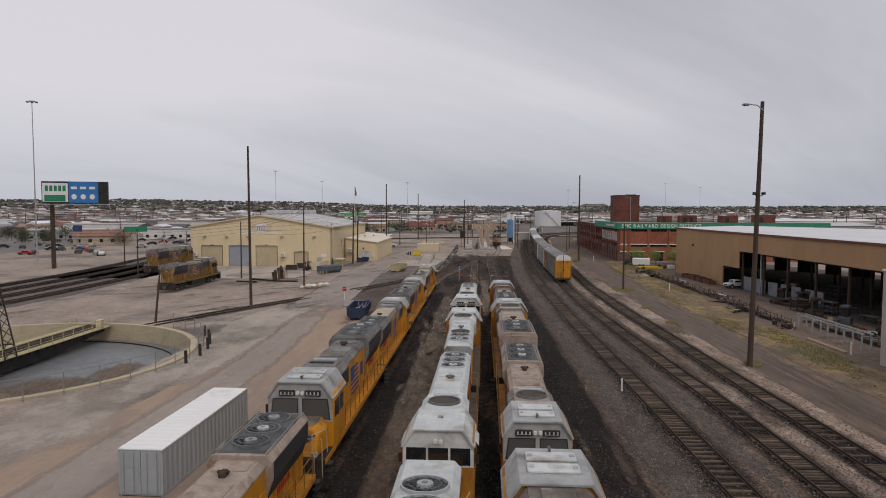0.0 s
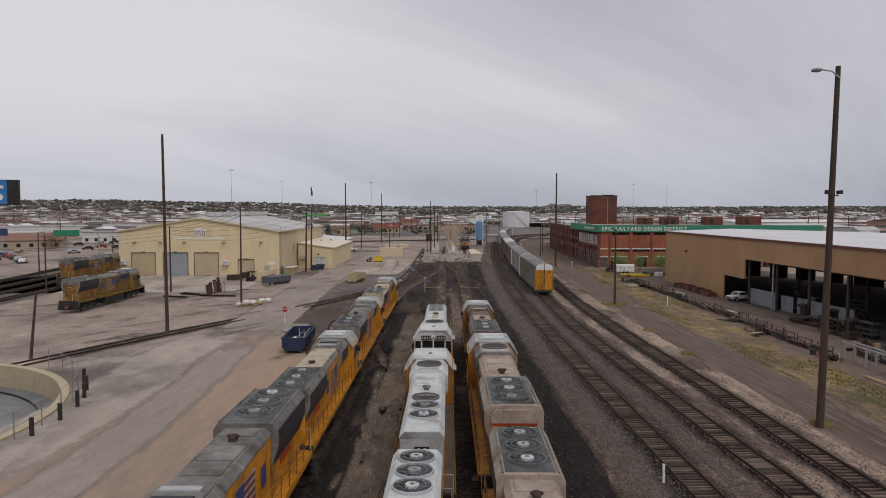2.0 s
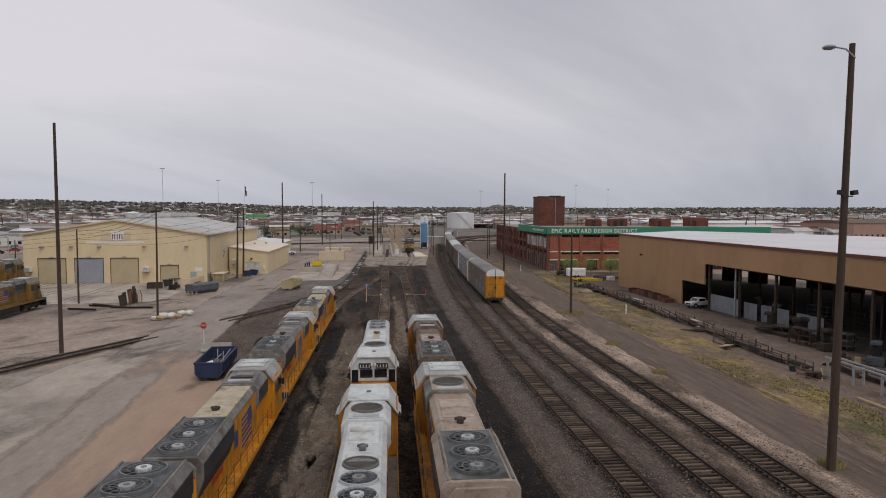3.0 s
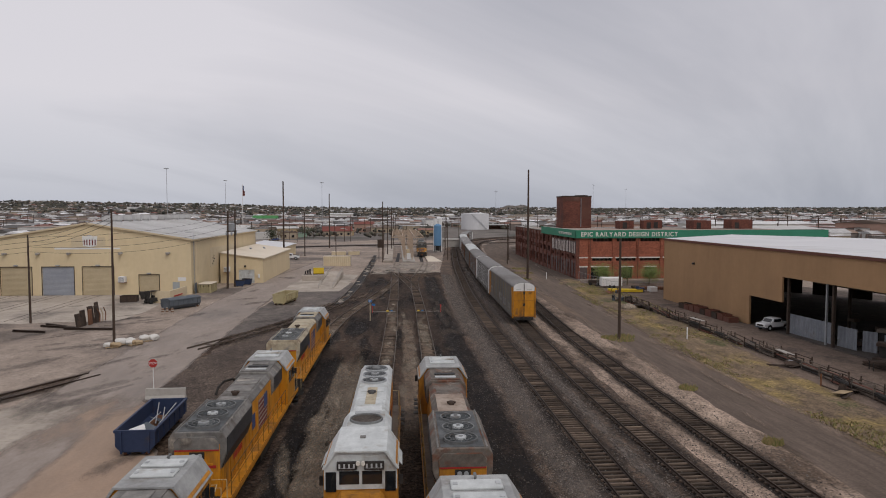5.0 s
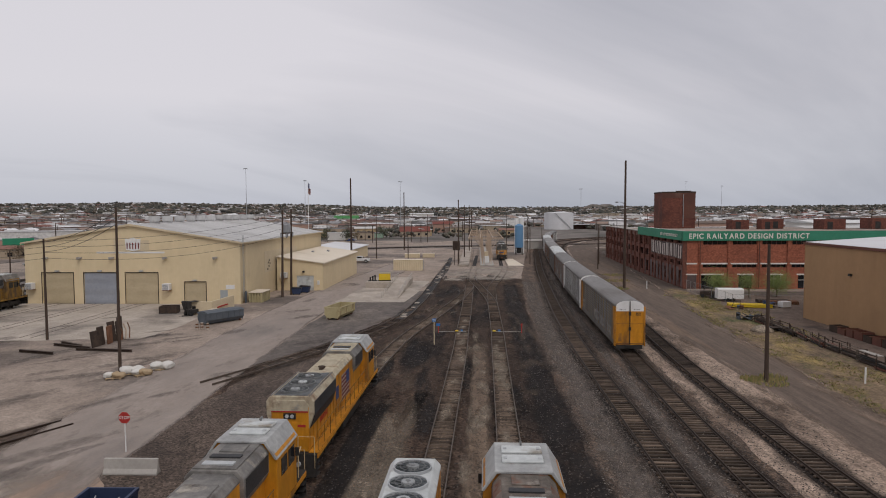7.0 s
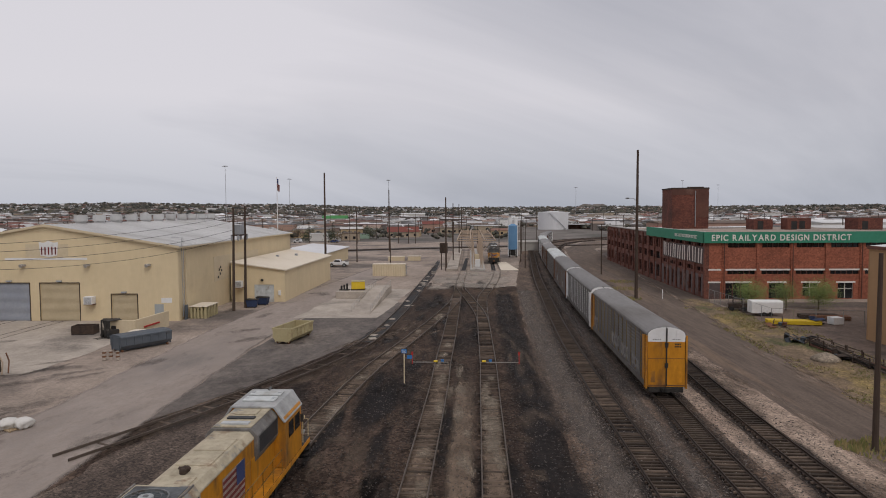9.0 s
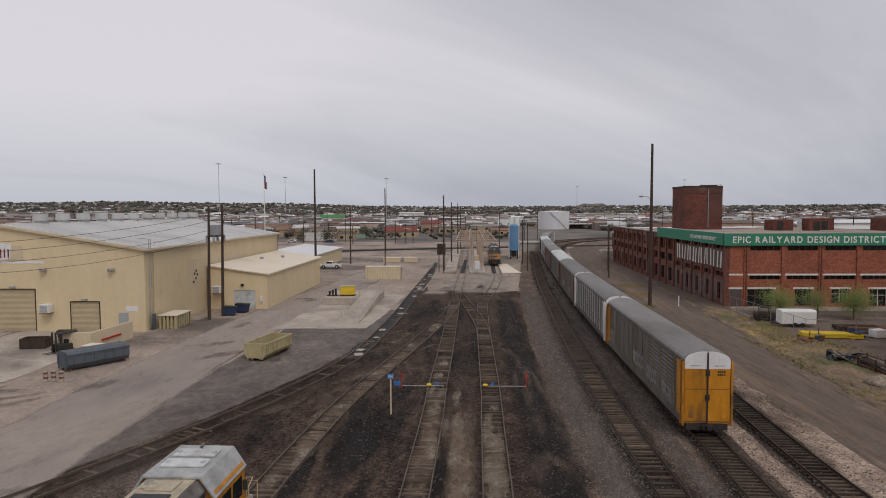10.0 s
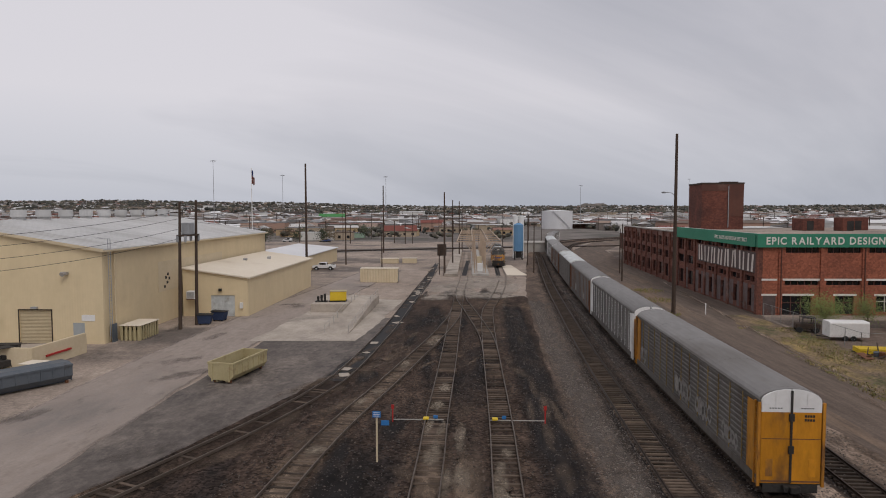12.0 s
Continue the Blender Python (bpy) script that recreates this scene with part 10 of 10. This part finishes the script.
house(-8, 545, 20, 9, 4.0, 3, WALLS[0], ROOFS[2], "low tan shed beyond the crossing tracks", 0.2)
house(14, 590, 34, 10, 4.2, 0, WALLS[3], ROOFS[0], "long grey shed with a pale roof", 0.1)
house(22, 500, 12, 8, 3.4, 5, WALLS[4], ROOFS[5], "small ochre shed beyond the silos", 0.3)
house(-75, 520, 14, 9, 4.2, 12, WALLS[4], ROOFS[0], "small ochre house with a pale roof", 0.3)
house(-96, 500, 22, 10, 4.6, 3, WALLS[0], ROOFS[3], "tan block building with a grey roof", 0)
t = thing("open_shed", "low open shed with a white roof on dark posts", "shed", pose(93, 632, 0))
part("roof", one_box(-15, 15, -4, 4, 3.7, 4.3), ROOFS[4], t)
part("back_wall", one_box(-15, 15, 3.5, 4, 0, 3.7), M["oldbrick"], t)
for i in range(7):
    part("post", one_box(-14.6 + i * 4.85, -14.1 + i * 4.85, -3.8, -3.3, 0, 3.7), M["soot"], t)
house(-24, 560, 14, 12, 6.4, 4, WALLS[2], ROOFS[1], "taller rose building with a dark red roof", 0.3)
house(-73, 432, 16, 3, 4.0, 3, WALLS[1], ROOFS[4], "parked white box trailer row", 0, windows=False)
house(-61, 440, 9, 7, 3.8, 3, WALLS[0], ROOFS[2], "small tan block building beside the lot", 0)
house(-165, 290, 22, 11, 3.6, 24, WALLS[0], ROOFS[5], "low restaurant with a salmon tiled roof", 0.5)
house(-118, 330, 24, 12, 4.0, 12, WALLS[4], ROOFS[4], "cream shop with a flat white roof", 0)
house(-150, 345, 40, 18, 5.0, 12, WALLS[1], ROOFS[3], "long white shop with a grey roof", 0)
house(-205, 330, 34, 16, 5.0, 20, WALLS[3], ROOFS[0], "grey shop with a pale roof", 0)
house(-210, 260, 26, 14, 4.5, 24, WALLS[0], ROOFS[1], "tan shop with a red roof", 0.4)
house(-62, 700, 30, 16, 7, 0, WALLS[1], ROOFS[4], "white hall in the town", 0)
house(110, 420, 60, 20, 6.0, 8, WALLS[1], ROOFS[4], "long low white warehouse behind the brick works", 0.1)
house(180, 380, 70, 30, 7.0, 8, WALLS[3], ROOFS[0], "long grey warehouse behind the brick works", 0.1)
house(230, 470, 80, 30, 8.0, 6, WALLS[1], ROOFS[4], "long white warehouse in the town", 0.1)
house(150, 520, 60, 26, 7.0, 4, WALLS[2], ROOFS[2], "rose warehouse in the town", 0.1)
house(300, 420, 60, 40, 9.0, 10, WALLS[2], ROOFS[2], "brick warehouse in the town", 0.1)
house(120, 350, 50, 16, 7.0, 10, WALLS[2], ROOFS[0], "brick warehouse behind the brick works", 0.1)
rng = random.Random(77)
for i in range(110):
    y = rng.uniform(450, 900)
    x = rng.uniform(-0.72, 0.72) * y
    if abs(x - 60) < 55 and y < 680:
        continue
    big = rng.random() < 0.1
    w, d, h = (rng.uniform(20, 36), rng.uniform(12, 20), rng.uniform(5, 7)) if big else (rng.uniform(9, 17), rng.uniform(8, 12), rng.uniform(2.8, 4.5))
    house(x, y, w, d, h, rng.uniform(-12, 12) + rng.choice((0, 90)), rng.choice(WALLS), rng.choice(ROOFS), "low town building with a pale roof" if big else "small stucco house in the town", 0 if big else rng.choice((0, 0.35, 0.5)), windows=False)


def joined_town(count, y0, y1, seed, name, label):
    rng = random.Random(seed)
    wv, wf, rv, rf = [], [], [], []
    for i in range(count):
        y = y0 * (y1 / y0) ** rng.random()
        x = rng.uniform(-0.8, 0.85) * y
        if (abs(x - 62) < 40 and y < 700) or (y < 560 and -130 < x < 200):
            continue
        big = rng.random() < 0.045
        w, d, h = (rng.uniform(20, 55), rng.uniform(12, 25), rng.uniform(4.5, 8)) if big else (rng.uniform(7, 16), rng.uniform(6, 11), rng.uniform(2.6, 5.6))
        a = rng.uniform(-0.2, 0.2) + rng.choice((0, math.pi / 2))
        ca, sa, z = math.cos(a), math.sin(a), rise(x, y) - 0.5

        def at(u, v, zz):
            return (x + u * ca - v * sa, y + u * sa + v * ca, z + zz)
        o = len(wv)
        wv += [at(u, v, zz) for zz in (0, h) for u, v in ((-w / 2, -d / 2), (w / 2, -d / 2), (w / 2, d / 2), (-w / 2, d / 2))]
        wf += [(o, o + 1, o + 5, o + 4), (o + 1, o + 2, o + 6, o + 5), (o + 2, o + 3, o + 7, o + 6), (o + 3, o, o + 4, o + 7)]
        o = len(rv)
        lift = 0.3 if big or rng.random() < 0.4 else d * 0.2
        rv += [at(-w / 2 - 0.4, -d / 2 - 0.4, h), at(w / 2 + 0.4, -d / 2 - 0.4, h), at(w / 2 + 0.4, d / 2 + 0.4, h), at(-w / 2 - 0.4, d / 2 + 0.4, h), at(-w / 2 - 0.4, 0, h + lift), at(w / 2 + 0.4, 0, h + lift)]
        rf += [(o, o + 1, o + 5, o + 4), (o + 2, o + 3, o + 4, o + 5), (o + 1, o + 2, o + 5), (o + 3, o, o + 4)]
    for nm, v, f, mat in ((name, wv, wf, TOWN_WALL), (name + "_roofs", rv, rf, TOWN_ROOF)):
        me = bpy.data.meshes.new(nm)
        me.from_pydata(v, [], f)
        me.materials.append(mat)
        tagged(new(nm, me), label, "town", kind="stuff")


TOWN_WALL = island("town_walls", [(0.34, 0.28, 0.22), (0.62, 0.60, 0.57), (0.27, 0.20, 0.165), (0.30, 0.29, 0.285), (0.38, 0.31, 0.22), (0.20, 0.17, 0.15), (0.72, 0.71, 0.69), (0.12, 0.10, 0.09)])
TOWN_ROOF = island("town_roofs", [(0.48, 0.47, 0.46), (0.14, 0.105, 0.085), (0.20, 0.085, 0.065), (0.26, 0.255, 0.255), (0.76, 0.76, 0.76), (0.10, 0.095, 0.09), (0.29, 0.21, 0.165), (0.50, 0.49, 0.48)])
joined_town(2600, 400, 900, 4, "nearer_town", "low houses and sheds at the edge of the town")
joined_town(5200, 700, 1700, 5, "far_town", "far low houses of the town")
joined_town(4200, 1500, 3300, 6, "farthest_town", "farthest low houses on the rising land")


def joined_trees(count, y0, y1, seed, lo, hi, west=-0.8, east=0.85):
    rng = random.Random(seed)
    base = bmesh.new()
    bmesh.ops.create_icosphere(base, subdivisions=1, radius=1.0)
    bv = [v.co.copy() for v in base.verts]
    bf = [[v.index for v in f.verts] for f in base.faces]
    base.free()
    vs, fs = [], []
    for i in range(count):
        y = y0 * (y1 / y0) ** rng.random()
        x = rng.uniform(west, east) * y
        if abs(x - 62) < 32 and y < 690:
            continue
        z = rise(x, y)
        h = rng.uniform(lo, hi)
        for k in range(rng.randint(2, 4)):
            r = h * rng.uniform(0.28, 0.5)
            c = Vector((x + rng.gauss(0, r * 0.8), y + rng.gauss(0, r * 0.8), z + h * rng.uniform(0.35, 0.7)))
            o = len(vs)
            vs += [tuple(c + Vector((v.x * r, v.y * r, v.z * r * 0.8)) * rng.uniform(0.6, 1.25)) for v in bv]
            fs += [tuple(o + j for j in f) for f in bf]
    me = bpy.data.meshes.new("far_trees")
    me.from_pydata(vs, [], fs)
    me.materials.append(TOWN_TREE)
    tagged(new("far_trees", me), "far dark clumps of trees among the houses", "trees", kind="stuff")


# distance haze is put into the foliage as greyer, browner tones
TOWN_TREE = island("far_foliage", [(0.05, 0.05, 0.04), (0.065, 0.063, 0.048), (0.10, 0.084, 0.063), (0.043, 0.044, 0.038), (0.125, 0.102, 0.077), (0.085, 0.083, 0.056)])
joined_trees(6500, 540, 1500, 15, 2.6, 5.6)
joined_trees(130, 440, 640, 25, 2.0, 4.6, -0.3, 0.06)
# thin utility poles all over the town
vs, fs = [], []
rng = random.Random(41)
for i in range(260):
    y = 390 * (1700 / 390) ** rng.random()
    x = rng.uniform(-0.75, 0.8) * y
    if abs(x - 62) < 30 and y < 690:
        continue
    z, h, r = rise(x, y), rng.uniform(8, 13), 0.16
    o = len(vs)
    vs += [(x + a, y + b, z + c) for c in (0, h) for a, b in ((-r, -r), (r, -r), (r, r), (-r, r))]
    fs += [(o, o + 1, o + 5, o + 4), (o + 1, o + 2, o + 6, o + 5), (o + 2, o + 3, o + 7, o + 6), (o + 3, o, o + 4, o + 7), (o + 4, o + 5, o + 6, o + 7)]
me = bpy.data.meshes.new("town_poles")
me.from_pydata(vs, [], fs)
me.materials.append(M["pole"])
tagged(new("town_poles", me), "thin wooden utility poles among the houses", "poles", kind="stuff")
joined_trees(6500, 1300, 3500, 16, 5, 11)
# far hill on the skyline
for x, y, r, h in ((770, 4300, 170, 48), (1500, 4100, 500, 27)):
    bm = B()
    n = 24
    top = bm.verts.new((x, y, h))
    rows = []
    for rr, zz in ((0.35, 0.8), (0.7, 0.35), (1.0, 0.0)):
        rows.append([bm.verts.new((x + r * rr * math.cos(2 * math.pi * i / n), y + r * rr * 0.5 * math.sin(2 * math.pi * i / n), h * zz * (1 + 0.25 * noise.noise(Vector((i * 0.9, rr * 5, x)))) + 12)) for i in range(n)])
    for i in range(n):
        bm.faces.new((top, rows[0][i], rows[0][(i + 1) % n]))
        for u, v in zip(rows, rows[1:]):
            bm.faces.new((u[i], v[i], v[(i + 1) % n], u[(i + 1) % n]))
    solid("far_hill", bm, M["far"], "low hazy hill on the skyline", "hill", "structure", smooth=True)
# billboard
t = thing("billboard", "two-faced roadside billboard on a steel column", "billboard", pose(-102.5, 168.0, 0, 0, 0, 20) @ Matrix.Diagonal((1, 1, 1.085, 1)))
bm = B()
cyl(bm, (-5.5, 0.5, 0), (-5.5, 0.5, 15.6), 0.55, n=14)
part("column", bm, M["pole"], t)
part("frame_box", one_box(-7.6, 7.6, -0.3, 1.4, 15.4, 20.6), M["black"], t)
part("poster", one_box(-7.4, -1.6, -0.36, -0.31, 15.8, 20.2), M["white"], t, "white and green poster")
part("poster_band", one_box(-7.0, -2.2, -0.4, -0.365, 15.9, 17.4), M["signgreen"], t)
bm = B()
for k in range(5):
    box(bm, -6.8 + k, -6.1 + k, -0.4, -0.37, 18.3, 19.6)
part("poster_bars", bm, M["signgreen"], t)
part("poster", one_box(-1.4, 5.4, -0.36, -0.31, 15.6, 20.5), M["brightblue"], t, "bright blue poster")
bm = B()
for k in range(3):
    box(bm, -0.9 + k * 2.1, 0.5 + k * 2.1, -0.4, -0.37, 18.8, 19.4)
    cyl(bm, (-0.2 + k * 2.1, -0.4, 17.0), (-0.2 + k * 2.1, -0.37, 17.0), 0.62, n=16)
part("poster_shapes", bm, M["white"], t)
part("catwalk", one_box(-7.6, 7.6, -1.1, -0.4, 15.1, 15.2), M["steelpole"], t)
# road sign gantry
t = thing("sign_gantry", "green road sign on a curved grey gantry", "road sign", pose(-128, 250, 0, 0, 0, 18))
bm = B()
tube(bm, [(9, 0, 0), (9, 0, 6.5), (8.2, 0, 7.6), (6.5, 0, 8.0), (-5, 0, 8.0)], 0.2, 8)
part("gantry", bm, M["steelpole"], t)
part("sign_plate", one_box(-5, 3, -0.3, -0.2, 6.6, 8.6), M["signgreen"], t)
t = thing("shop_sign", "blue roadside shop sign on a pole", "sign", pose(-163, 268, 0))
bm = B()
cyl(bm, (0, 0, 0), (0, 0, 6), 0.2, n=8)
part("post", bm, M["steelpole"], t)
part("sign_plate", one_box(-1.8, 1.8, -0.3, 0.3, 6, 8.6), M["cloth"], t)
# parked cars across the freight line
PAINTS = [surf("car_paint_%s" % n, c, shade(c, 0.9), 0.5, 3.0, 0.3) for n, c in (("white", (0.6, 0.6, 0.6)), ("silver", (0.35, 0.36, 0.37)), ("black", (0.03, 0.03, 0.035)), ("red", (0.3, 0.03, 0.025)), ("blue", (0.04, 0.07, 0.18)), ("sand", (0.35, 0.29, 0.2)))]
rng = random.Random(99)
protos = [car(pose(-122 - 6 * k, 214 + 7 * k, 0.03, 0, 0, 20 + 10 * k), p, "parked %s car beyond the freight line" % c) for k, (p, c) in enumerate(zip(PAINTS, ("white", "silver", "black", "red", "blue", "sand-coloured")))]
for i in range(38):
    y = rng.uniform(205, 335)
    copy_thing(protos[rng.choice((0, 1, 1, 2, 2, 2, 2, 3, 5))], pose(-rng.uniform(122, 122 + 0.3 * y), y, 0.03, 0, 0, rng.choice((20, 110)) + rng.uniform(-8, 8)))
for i in range(10):
    copy_thing(rng.choice(protos), pose(rng.uniform(-115, -60), rng.uniform(405, 425), 0.03, 0, 0, 90 + rng.uniform(-8, 8)))
